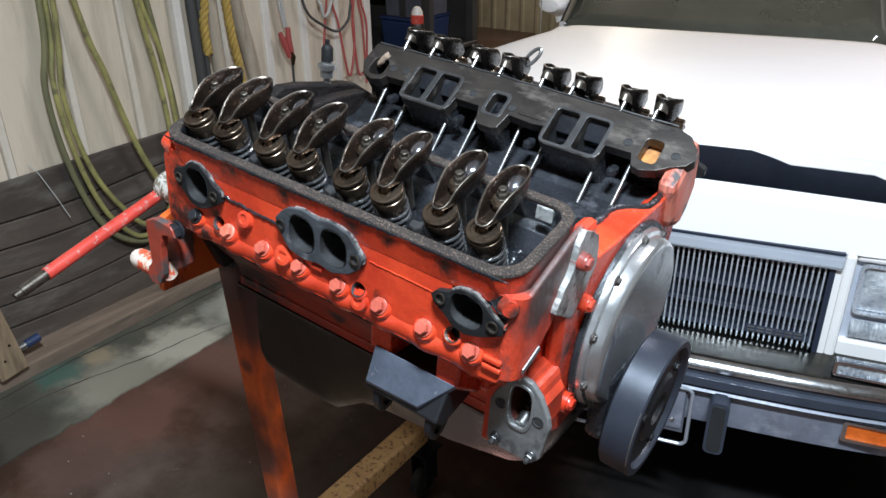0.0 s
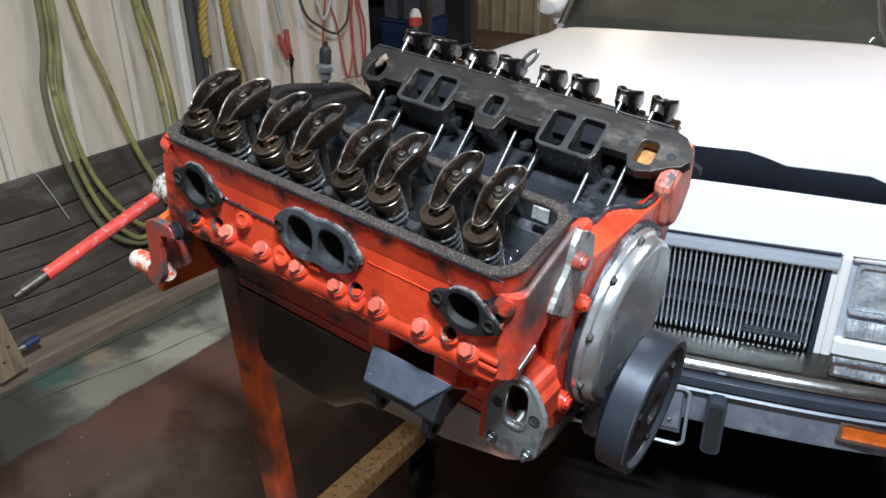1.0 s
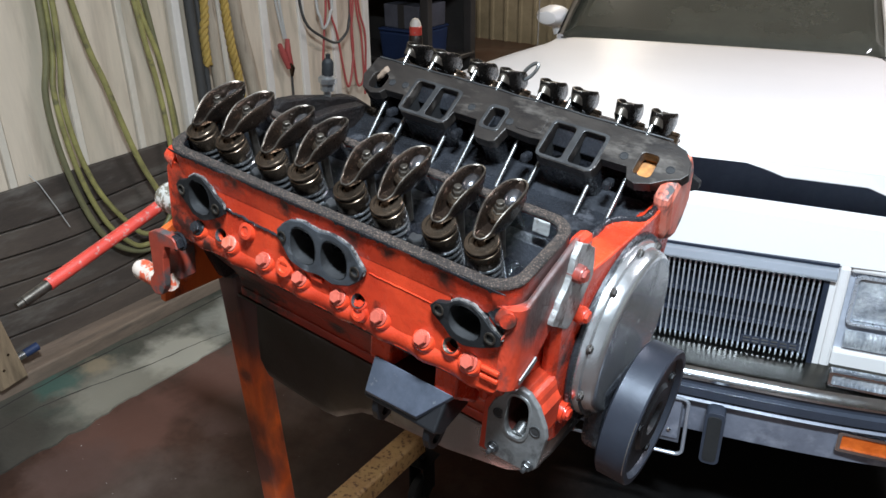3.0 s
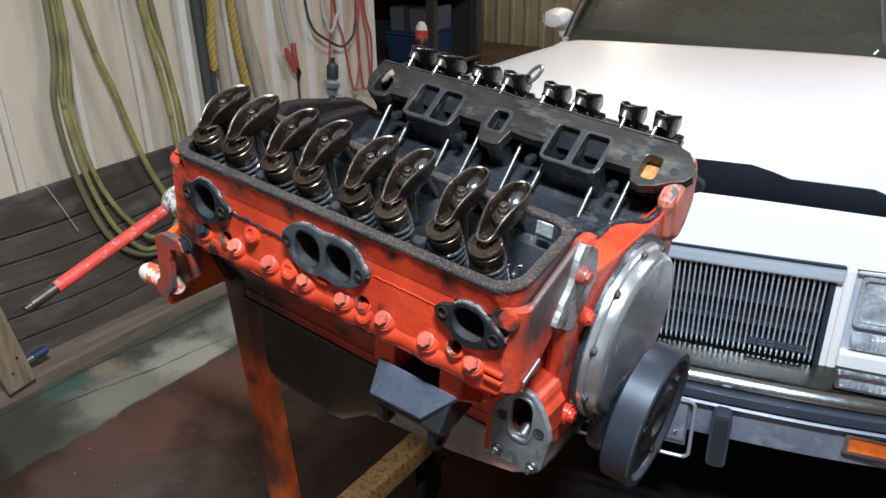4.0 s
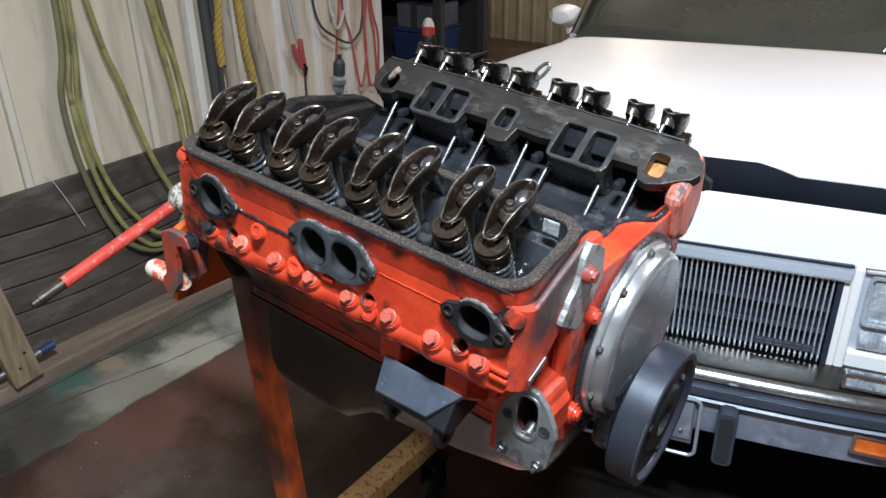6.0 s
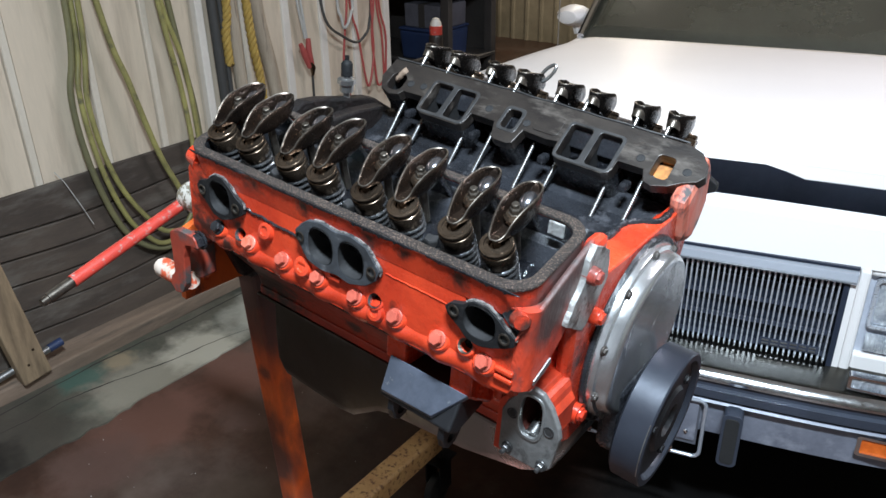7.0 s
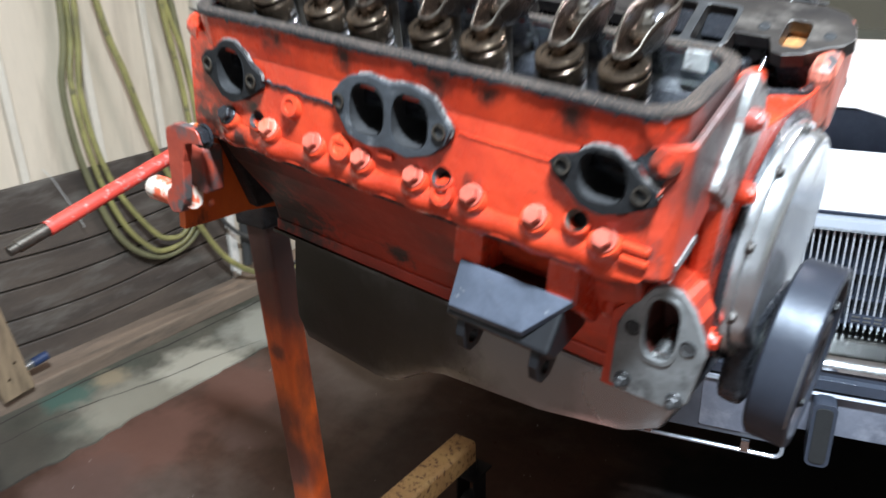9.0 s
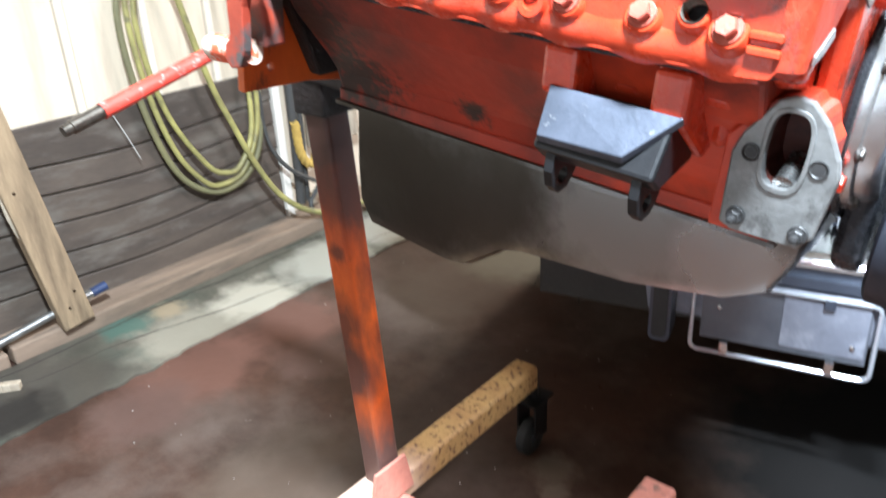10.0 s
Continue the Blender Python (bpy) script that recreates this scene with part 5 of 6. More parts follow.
            loft(bm, [[m_ @ Vector((0.0045 * k_ * math.cos(a), 0.0028 * k_ * math.sin(a), z_)) for a in (0.3, 1.4, 2.6, 3.7, 4.8, 5.9)] for k_, z_ in ((1.6, 0.0), (1.1, 0.014), (0.9, 0.036), (0.5, 0.042))])
            put("casting_nub", bm, RIM_IRON, head, "oily upright nub of the casting", smooth=True)
        bm = bmesh.new()
        lathe(bm, [(0.0075, -0.002), (0.0095, 0.0016), (0.0070, 0.0024), (0.0062, -0.001), (0, -0.001)], rp @ Matrix.Translation((RAILX1 - 0.0125, 0.082, -0.028)) @ pose(0, 0, 0, 0, -90, 0), 18)
        put("drain_hole", bm, BLACK_IRON, head, "round drain hole in the end wall", smooth=True)
    for k, x in enumerate((-0.125, -0.012, 0.098)):
        bm = bmesh.new()
        lathe(bm, [(0, 0.02), (0.015, 0.018), (0.022, 0.0), (0.024, -0.02)], rail_pose() @ Matrix.Translation((x, 0.055, -0.042)), 14)
        put("casting_lump", bm, OIL_FLOOR, head, smooth=True)
        bm = bmesh.new()
        p = rail_pose() @ Vector((x + 0.002, 0.044, -0.034))
        hexbolt(bm, p, (0, RN.x, RN.y), 0.0085, 0.011, 0.0115)
        tube(bm, [rail_pose() @ Vector((x + 0.002, 0.044, -0.055)), p], 0.012, 14)
        put("inner_head_bolt", bm, RIM_IRON, head)

    # valves, springs, rockers, rods
    rng_v = random.Random(11 if near else 12)
    for i, (xi, inlet) in enumerate(VX):
        x = xi * 0.0254 - 0.011 + 0.001
        tip = Vector((x, -0.213, 0.277))
        m = frame_at(tip, (1, 0, 0), STEM)
        bm = bmesh.new()
        lathe(bm, [(0, 0.003), (0.004, 0.003), (0.0043, 0.002), (0.0043, -0.0055), (0.0072, -0.0060), (0.0076, -0.0044), (0.0118, -0.0046), (0.0124, -0.0030), (0.0158, -0.0030), (0.0168, -0.0038), (0.0171, -0.0050), (0.0171, -0.0072), (0.0166, -0.0080), (0.0160, -0.0084), (0.0160, -0.0094), (0.0170, -0.0100), (0.0174, -0.0112), (0.0176, -0.0246), (0.0172, -0.0254), (0.0155, -0.0254)], m, 28)
        ret = put("spring_cap", bm, RETAINER, head, "bronzed steel spring cap", smooth=True)
        bm = bmesh.new()
        turns, n = 5.6, 90
        tube(bm, [m @ Vector((0.0160 * math.cos(2 * math.pi * turns * k / n), 0.0160 * math.sin(2 * math.pi * turns * k / n), -0.022 - 0.043 * k / n)) for k in range(n + 1)], 0.0023, 8)
        put("spring", bm, SPRING, head, smooth=True)
        bm = bmesh.new()
        tube(bm, [m @ Vector((0, 0, -0.012)), m @ Vector((0, 0, -0.06))], 0.010, 10)
        put("valve_guide", bm, BLACK_OIL, head, smooth=True)
        # rocker: a pressed trough from the stem tip to the rod
        cup = Vector((x, -0.1485, 0.2930))
        rm = frame_at(tip, cup - tip, STEM)
        L = (cup - tip).length
        rm = rm @ Matrix.Translation((0, 0, 0.0040))
        bm = bmesh.new()
        NS, NT = 30, 18
        rows = []
        lean = rng_v.uniform(-0.0012, 0.0012)
        for a in range(NS + 1):
            s = a / NS
            l = -0.0055 + 0.0790 * s
            w = float(np.interp(l, (-0.0055, -0.003, 0.0034, 0.0128, 0.0222, 0.0315, 0.0409, 0.0503, 0.0590, 0.0655, 0.0705, 0.0735), (0.0030, 0.0062, 0.0086, 0.0102, 0.0118, 0.0132, 0.0137, 0.0133, 0.0120, 0.0098, 0.0064, 0.0018)))
            top = float(np.interp(l, (-0.0055, 0.0034, 0.0080, 0.0128, 0.0222, 0.0315, 0.0409, 0.0503, 0.0600, 0.0670, 0.0735), (0.0005, 0.0040, 0.0084, 0.0118, 0.0158, 0.0180, 0.0180, 0.0178, 0.0178, 0.0170, 0.0155)))
            low_ = float(np.interp(l, (-0.0055, 0.0, 0.010, 0.022, 0.035, 0.048, 0.058, 0.067, 0.0735), (-0.0010, -0.0018, -0.0040, -0.0062, -0.0066, -0.0050, -0.0022, 0.0050, 0.0145)))
            if flip:
                low_ -= 0.006 * math.sin(math.pi * min(1.0, s * 1.02)) ** 0.6
                l = -0.0055 + 0.0680 * s
            row = []
            for b in range(NT + 1):
                q = -1 + 2 * b / NT
                up = max(0.0, (abs(q) - 0.40) / 0.60)
                side = math.copysign(min(1.0, abs(q) / 0.5) * (0.78 + 0.22 * up), q)
                row.append(bm.verts.new(rm @ Vector((l, w * side + lean, low_ + (top - low_) * up ** 1.25))))
            rows.append(row)
        for A, B in zip(rows, rows[1:]):
            for b in range(NT):
                bm.faces.new((A[b], A[b + 1], B[b + 1], B[b]))
        edge = [r_[0].co.copy() for r_ in rows] + [r_[-1].co.copy() for r_ in reversed(rows)]
        rk = put("rocker_arm", bm, ROCKER if near else FAR_ROCKER, head, "oily brown pressed steel rocker arm" if near else "pressed steel rocker arm in the darker far row colour, shade included", smooth=True, solid=0.0024)
        # thin paler tube along the rim stands in for its edge highlight
        bm = bmesh.new()
        tube(bm, edge, 0.0009, 6, closed=True)
        put("worn_edge", bm, RIM_STEEL, rk, "pale steel bead standing in for the edge highlight", smooth=True)
        bm = bmesh.new()
        pm = rm @ Matrix.Translation((L * 0.50, lean, -0.0005))
        lathe(bm, [(0, -0.003), (0.0105, -0.002), (0.0115, 0.003), (0.009, 0.0065), (0, 0.0065)], pm, 18)
        put("pivot_ball", bm, RETAINER, rk, smooth=True)
        bm = bmesh.new()
        lathe(bm, [(0, 0.0060), (0.0072, 0.0060), (0.0072, 0.0072), (0.0060, 0.0074), (0.0060, 0.0120), (0.0052, 0.0132), (0, 0.0132)], pm, 6)
        lathe(bm, [(0, 0.0132), (0.0040, 0.0132), (0.0040, 0.0170), (0.0034, 0.0176), (0, 0.0176)], pm, 12)
        tube(bm, [pm @ Vector((0, 0, -0.05)), pm @ Vector((0, 0, 0.0))], 0.0047, 10)
        put("rocker_nut", bm, RIM_STEEL, rk, "nut on its stud")
        bm = bmesh.new()
        lathe(bm, [(0.0096, -0.008), (0.0092, 0.000), (0.0080, 0.0028), (0.0056, 0.0048), (0.0028, 0.0056), (0, 0.0058)], rm @ Matrix.Translation((0.0545, lean, 0.0062)) @ pose(0, 0, 0, 0, -16, 0) @ Matrix.Diagonal((1.30, 0.90, 1, 1)), 22)
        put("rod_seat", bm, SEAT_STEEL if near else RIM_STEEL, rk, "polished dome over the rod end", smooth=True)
        # push rod down to the lifter
        lx = x + (0.004 if inlet else -0.004) * (1 if i % 2 else -1)
        if flip:
            lx = (-0.1851, -0.1455, -0.0707, -0.0312, 0.0352, 0.0734, 0.1503, 0.1906)[i] - 0.018
            x = (-0.1827, -0.1365, -0.0661, -0.0229, 0.0395, 0.0835, 0.1549, 0.1970)[i] - 0.018
        foot = Vector((lx, -0.046, 0.158))
        top_end = foot.lerp(Vector((x, cup.y, cup.z)), 1.06) if flip else rm @ Vector((L * 0.86, 0, -0.004))
        top_end.x = x
        bm = bmesh.new()
        tube(bm, [foot, top_end], 0.0029, 10)
        put("pushrod", bm, ROD, engine, "bright steel pushrod", smooth=True)

    # exhaust side: port faces with sooty gaskets
    for cx, kind in ((0.194, 1), (0.012, 2), (-0.170, 1)):
        zc = 0.207
        if kind == 1:
            out = smooth_loop([(-0.043, 0.004), (-0.037, 0.012), (-0.022, 0.018), (-0.010, 0.027), (0.006, 0.028), (0.019, 0.020), (0.030, 0.010), (0.041, 0.004), (0.042, -0.008), (0.034, -0.014), (0.018, -0.023), (0.002, -0.029), (-0.014, -0.026), (-0.027, -0.014), (-0.038, -0.006)])
            holes = [oval(0, 0, 0.036, 0.041, 20, 2.6)]
            bolts = [(-0.031, 0.002), (0.031, -0.003)]
        else:
            out = smooth_loop([(-0.064, 0.006), (-0.056, 0.016), (-0.044, 0.025), (-0.022, 0.030), (0.0, 0.027), (0.022, 0.030), (0.044, 0.025), (0.056, 0.013), (0.065, 0.003), (0.060, -0.010), (0.046, -0.022), (0.022, -0.030), (0.0, -0.027), (-0.022, -0.030), (-0.044, -0.025), (-0.058, -0.008)])
            holes = [oval(-0.0215, 0, 0.036, 0.041, 20, 2.6), oval(0.0215, 0, 0.036, 0.041, 20, 2.6)]
            bolts = [(-0.054, 0.002), (0.055, 0.0)]
        flat = 0.84 if cx > 0.1 else 1.0
        out = [(x, z * flat - (0.002 if cx > 0.1 else 0.0)) for x, z in out]
        bm = bmesh.new()
        plate(bm, [(cx + 0.925 * x, zc + 0.96 * z) for x, z in out], [[(cx + x, zc + z * flat) for x, z in h] for h in holes], 0.012, YM(-0.2462))
        fl = put("exhaust_flange", bm, PORT_GASKET if kind == 2 else FLANGE_BLACK, head, "sooty exhaust port flange", bevel=0.0015)
        if near:
            arc_ = out[int(len(out) * 0.16):int(len(out) * (0.52 if kind == 1 else 0.56))]
            bm = bmesh.new()
            tube(bm, [(cx + 0.925 * x, -0.2425 + 0.0008 * noise.noise((x * 300, z * 300, 1)), zc + 0.965 * z) for x, z in arc_], [0.0017 + 0.0010 * noise.noise((q * 0.7, cx, 2)) for q in range(len(arc_))], 8)
            put("gasket_crust", bm, CRUST, fl, "pale flaking crust along the flange edge", smooth=True)
        for bx, bz in bolts:
            bm = bmesh.new()
            lathe(bm, [(0.0062, 0.0), (0.0062, 0.0012), (0.0045, 0.0012), (0.0045, -0.004), (0, -0.004)], frame_at((cx + 0.925 * bx, -0.2472, zc + bz), (1, 0, 0), (0, -1, 0)), 12)
            put("bolt_hole", bm, RIM_STEEL, fl)
    # outer head bolts on the lower ledge
    FN = Vector((0, -0.86, 0.51)).normalized()
    for k in range(8):
        x = 0.202 - 0.0545 * k
        bm = bmesh.new()
        lathe(bm, [(0.0145, -0.012), (0.0128, -0.002), (0.0112, 0.0), (0.0, 0.0)], frame_at((x, -0.2430, 0.1645), (1, 0, 0), FN), 16)
        put("bolt_boss", bm, paint, head, smooth=True)
        bm = bmesh.new()
        hexbolt(bm, Vector((x, -0.2430, 0.1645)), FN, 0.0071, 0.0080, 0.0093, 0.0020)
        put("head_bolt", bm, (BOLT_RED if k < 6 else WORN_ORANGE if k == 6 else BLACK_OIL) if near else BLACK_OIL, head)
    if near:
        # threaded holes, casting marks and the parting line
        for x, z in DRILLED:
            bm = bmesh.new()
            m = frame_at((x, -0.2440, z), (1, 0, 0), FN)
            lathe(bm, [(0.0125, -0.014), (0.0110, -0.005), (0.0102, -0.004), (0.0083, -0.0035), (0.0080, -0.006)], m, 18)
            put("hole_boss", bm, paint, head, smooth=True)
            bm = bmesh.new()
            for q in range(5):
                lathe(bm, [(0.0083, -0.0025 - 0.0022 * q), (0.0072, -0.0036 - 0.0022 * q), (0.0083, -0.0047 - 0.0022 * q)], m, 16)
            put("thread", bm, RIM_STEEL if x > 0.1 else SOOT_SHADE, head, "bare steel thread")
            bm = bmesh.new()
            lathe(bm, [(0.0084, -0.0040), (0.0084, -0.0180), (0, -0.0180)], m, 16)
            put("hole_bottom", bm, SOOT_SHADE, head)
        for z in (0.1525, 0.1615):
            bm = bmesh.new()
            box(bm, 0.214, 0.234, -0.2435, -0.2385, z, z + 0.0055)
            put("casting_mark", bm, ORANGE, head, bevel=0.0015)
        for x in (-0.050, 0.0):
            bm = bmesh.new()
            box(bm, x, x + 0.016, -0.2435, -0.2385, 0.1700, 0.1755)
            put("casting_mark", bm, ORANGE, head, bevel=0.0015)
        for x0, x1, z0, z1, pt, r in ((-0.132, -0.050, 0.205, 0.201, BLACK_OIL, 0.0017), (0.076, 0.152, 0.208, 0.207, paint, 0.0007)):
            bm = bmesh.new()
            tube(bm, [(x0 + (x1 - x0) * q / 30, -0.2402, z0 + (z1 - z0) * q / 30 + 600 * r * 0.0022 * noise.noise((q * 0.35, x0, 0))) for q in range(31)], [r * (1 + 0.5 * noise.noise((q * 0.8, x0, 4))) for q in range(31)], 8)
            put("parting_line", bm, pt, head, "crusted dark parting line" if pt is BLACK_OIL else "", smooth=True)
        # wavy ledge of the casting under the bolts
        bm = bmesh.new()

        def ledge(u, v):
            x = -0.222 + 0.446 * u
            k = (0.5 + 0.5 * math.cos(2 * math.pi * (x - 0.202) / 0.0545)) ** 1.6
            swell = math.sin(math.pi * v) ** 0.7 * min(1, 12 * u, 12 * (1 - u))
            return (x, -0.2385 - (0.0030 + 0.0042 * k) * swell, 0.1365 - 0.0035 * k + (0.0235 + 0.004 * k) * v)
        surface(bm, ledge, 180, 10)
        put("bolt_ledge", bm, paint, head, smooth=True)
        # small bosses of the casting beside the bolts
        for x, z, r, pt in ((-0.098, 0.190, 0.0095, paint), (-0.040, 0.168, 0.011, paint), (0.066, 0.158, 0.010, paint)):
            bm = bmesh.new()
            lathe(bm, [(r * 1.35, -0.006), (r * 1.15, 0.0), (r, 0.0035), (r * 0.6, 0.0042), (r * 0.5, 0.0022), (0, 0.0020)], frame_at((x, -0.2410, z), (1, 0, 0), (0.1, -0.95, 0.3)), 18)
            put("casting_boss", bm, pt, head, smooth=True)
        bm = bmesh.new()
        prism(bm, [(-0.196, 0.167), (-0.193, 0.161), (-0.206, 0.154), (-0.224, 0.149), (-0.224, 0.155), (-0.210, 0.161)], 0.2465, 0.2485)
        put("bare_chip", bm, STEEL, head, "bare metal where the paint chipped", bevel=0.0006)
        # paint torn off beside the front flange, with a curled edge and two islands left
        torn = smooth_loop([(0.2135, 0.2245), (0.219, 0.2300), (0.2245, 0.2345), (0.2315, 0.2350), (0.2335, 0.2290), (0.2320, 0.2240), (0.2338, 0.2190), (0.2330, 0.2125), (0.2285, 0.2080), (0.2255, 0.2120)], 4)
        torn = [(x + 0.0012 * noise.noise((x * 420, z * 420, 0)), z + 0.0014 * noise.noise((x * 420, z * 420, 7))) for x, z in torn]
        bm = bmesh.new()
        plate(bm, torn, [smooth_loop([(0.2262, 0.2190), (0.2290, 0.2205), (0.2300, 0.2170), (0.2275, 0.2150)], 2)], 0.0010, YM(-0.2405))
        put("bare_patch", bm, BLACK_OIL, head, "dark bare iron where the paint tore off")
        bm = bmesh.new()
        tube(bm, bezier([(0.2265, -0.2425, 0.2005), (0.2300, -0.2440, 0.2035), (0.2330, -0.2435, 0.2070), (0.2350, -0.2415, 0.2125), (0.2370, -0.2380, 0.2150)], 5), [0.0010 + 0.0007 * noise.noise((q * 0.9, 3, 1)) for q in range(len(bezier([(0, 0, 0)] * 5, 5)))], 6)
        put("paint_curl", bm, BOLT_RED, head, "curled edge of torn paint", smooth=True)
        for x0, x1, seed in ((-0.220, -0.120, 1.0), (-0.112, 0.020, 2.0), (0.028, 0.118, 3.0), (0.124, 0.232, 4.0)):
            # oil that ran down the painted side from under the gasket
            bm = bmesh.new()
            A, B = [], []
            for q in range(121):
                x = x0 + (x1 - x0) * q / 120
                ends = min(1, 8 * q / 120, 8 * (1 - q / 120))
                drop = ends * (0.0022 + 0.0025 * max(0, noise.noise((x * 60, seed, 0)) + 0.3) + 0.010 * max(0, noise.noise((x * 150, seed, 5)) - 0.18))
                A.append(bm.verts.new((x, -0.2476, 0.2545)))
                B.append(bm.verts.new((x, -0.2474 + 0.17 * drop, 0.2545 - drop)))
            for q in range(120):
                bm.faces.new((A[q], A[q + 1], B[q + 1], B[q]))
            put("oil_crust", bm, BLACK_OIL, head, "black oil crust below the gasket", solid=0.0010)
        bm = bmesh.new()
        tube(bm, [(-0.222, -0.2360, 0.136), (-0.1, -0.2365, 0.135), (0.1, -0.2365, 0.135), (0.205, -0.2365, 0.137), (0.228, -0.2345, 0.141), (0.239, -0.228, 0.143)], 0.0022, 6)
        put("head_gasket", bm, BLACK_OIL, head, "dark edge of the head gasket", smooth=True)
        bm = bmesh.new()
        tube(bm, [(HX0 + 0.012, -0.226, 0.232), (HX0 - 0.006, -0.226, 0.236)], [0.016, 0.012], 12)
        put("corner_boss", bm, ORANGE, head, smooth=True)
        bm = bmesh.new()
        tube(bm, [(0.232, -0.2385, 0.226), (0.2365, -0.2445, 0.2275)], [0.011, 0.0075], 12)
        put("corner_boss", bm, ORANGE, head, smooth=True)
    return head


HEADS = [build_head(False), build_head(True)]

# intake side of the far head: face with ports and rod notches
A0, A1 = Vector((0.128, 0.286)), Vector((0.074, 0.246))      # upper and lower edge of the face, (y, z)
fd = (A1 - A0).normalized()
fnv = Vector((fd.y, -fd.x))
if fnv.y < 0:
    fnv = -fnv
FM = Matrix(((1, 0, 0, 0), (0, fd.x, fnv.x, A0.x), (0, fd.y, fnv.y, A0.y), (0, 0, 0, 1)))
deep, notch = 0.0695, 0.0455
outl = [(-0.222, -0.004), (-0.06, -0.007), (0.10, -0.008), (0.234, -0.006), (0.252, 0.000), (0.264, 0.014), (0.268, 0.030), (0.262, 0.040), (0.246, 0.048), (0.232, 0.058), (0.214, 0.064), (0.203, 0.061), (0.196, 0.045),
        (0.163, notch), (0.1622, deep - 0.011), (0.159, deep - 0.003), (0.151, deep), (0.090, deep), (0.082, deep - 0.003), (0.0788, deep - 0.011), (0.078, notch), (0.060, notch + 0.002), (0.027, notch), (0.022, 0.0685), (0.014, 0.0715), (-0.004, 0.0715), (-0.010, 0.069), (-0.019, notch), (-0.056, notch), (-0.0575, deep - 0.011), (-0.061, deep - 0.003), (-0.069, deep), (-0.129, deep), (-0.137, deep - 0.003), (-0.1405, deep - 0.011), (-0.143, notch - 0.002),
        (-0.176, notch - 0.001), (-0.181, 0.052), (-0.196, 0.056), (-0.214, 0.050), (-0.226, 0.030)]
holes = [rounded(0.0845, 0.1150, 0.014, 0.0635, 0.005), rounded(0.1245, 0.1555, 0.014, 0.0635, 0.005),
         rounded(-0.1340, -0.1035, 0.014, 0.0625, 0.005), rounded(-0.0965, -0.0660, 0.014, 0.0625, 0.005),
         rounded(-0.008, 0.013, 0.020, 0.050, 0.006), rounded(0.2055, 0.2280, 0.018, 0.051, 0.006), rounded(-0.209, -0.183, 0.018, 0.047, 0.009)]
bm = bmesh.new()
plate(bm, outl, holes, 0.016, FM)
face = part("intake_face", bm, DECK_IRON, HEADS[1], "dark machined intake face with rectangular ports", bevel=0.001)
for xa, xb, dd in ((0.0795, 0.1615, deep - 0.001), (-0.1398, -0.0582, deep - 0.001), (-0.010, 0.022, 0.068), (0.200, 0.258, 0.046), (-0.220, -0.182, 0.050)):
    bm = bmesh.new()
    plate(bm, rounded(xa, xb, 0.002, dd, 0.010), [rounded(xa + 0.0035, xb - 0.0035, 0.0055, dd - 0.0035, 0.008)], 0.0695, FM @ Matrix.Translation((0, 0, -0.0155)))
    part("runner_wall", bm, BLACK_OIL, face, smooth=True)
bm = bmesh.new()
box(bm, -0.210, 0.255, 0.001, 0.006, -0.040, -0.0155, FM)
part("face_backing", bm, BLACK_OIL, face)
for hx, hy in ((0.187, 0.032), (0.246, 0.032), (-0.036, 0.030), (0.026, 0.034), (-0.172, 0.030), (0.068, 0.030), (-0.150, 0.028)):
    # raised dark disc paints the shade inside a bolt hole
    bm = bmesh.new()
    lathe(bm, [(0, 0.0004), (0.0040, 0.0004), (0.0044, 0.0009), (0.0054, 0.0007), (0.0056, 0)], FM @ Matrix.Translation((hx, hy, 0)), 14)
    part("bolt_hole", bm, SOOT_SHADE, face)
for x0, x1, y0, y1 in ((0.0805, 0.1605, 0.0100, 0.0680), (-0.1395, -0.0595, 0.0100, 0.0675), (-0.013, 0.018, 0.0150, 0.0550)):
    bm = bmesh.new()
    mid = (x0 + x1) / 2
    gaps = [rounded(x0 + 0.0038, mid - 0.0045, y0 + 0.0035, y1 - 0.0040, 0.005), rounded(mid + 0.0045, x1 - 0.0045, y0 + 0.0035, y1 - 0.0040, 0.005)] if x1 - x0 > 0.05 else [rounded(x0 + 0.0045, x1 - 0.0045, y0 + 0.0045, y1 - 0.0045, 0.006)]
    plate(bm, rounded(x0, x1, y0, y1, 0.007), gaps, 0.0016, FM @ Matrix.Translation((0, 0, 0.0007)))
    part("port_rim", bm, RIM_IRON, face, "worn bright rim round a port pair", bevel=0.0005)
# a low cast pad beside the ports, and the sharp upper edge of the face
bm = bmesh.new()
plate(bm, rounded(0.036, 0.074, 0.010, 0.040, 0.006), [], 0.004, FM @ Matrix.Translation((0, 0, 0.0012)))
part("cast_pad", bm, DECK_IRON, face, bevel=0.001)
bm = bmesh.new()
tube(bm, [FM @ Vector((x, -0.0055 - 0.0025 * min(1, abs(x + 0.22) / 0.16) + 0.0015 * noise.noise((x * 30, 0, 0)), 0.0004)) for x in np.linspace(-0.218, 0.232, 60)], 0.0014, 6)
part("face_edge", bm, RIM_IRON, face, "worn edge of the machined face", smooth=True)
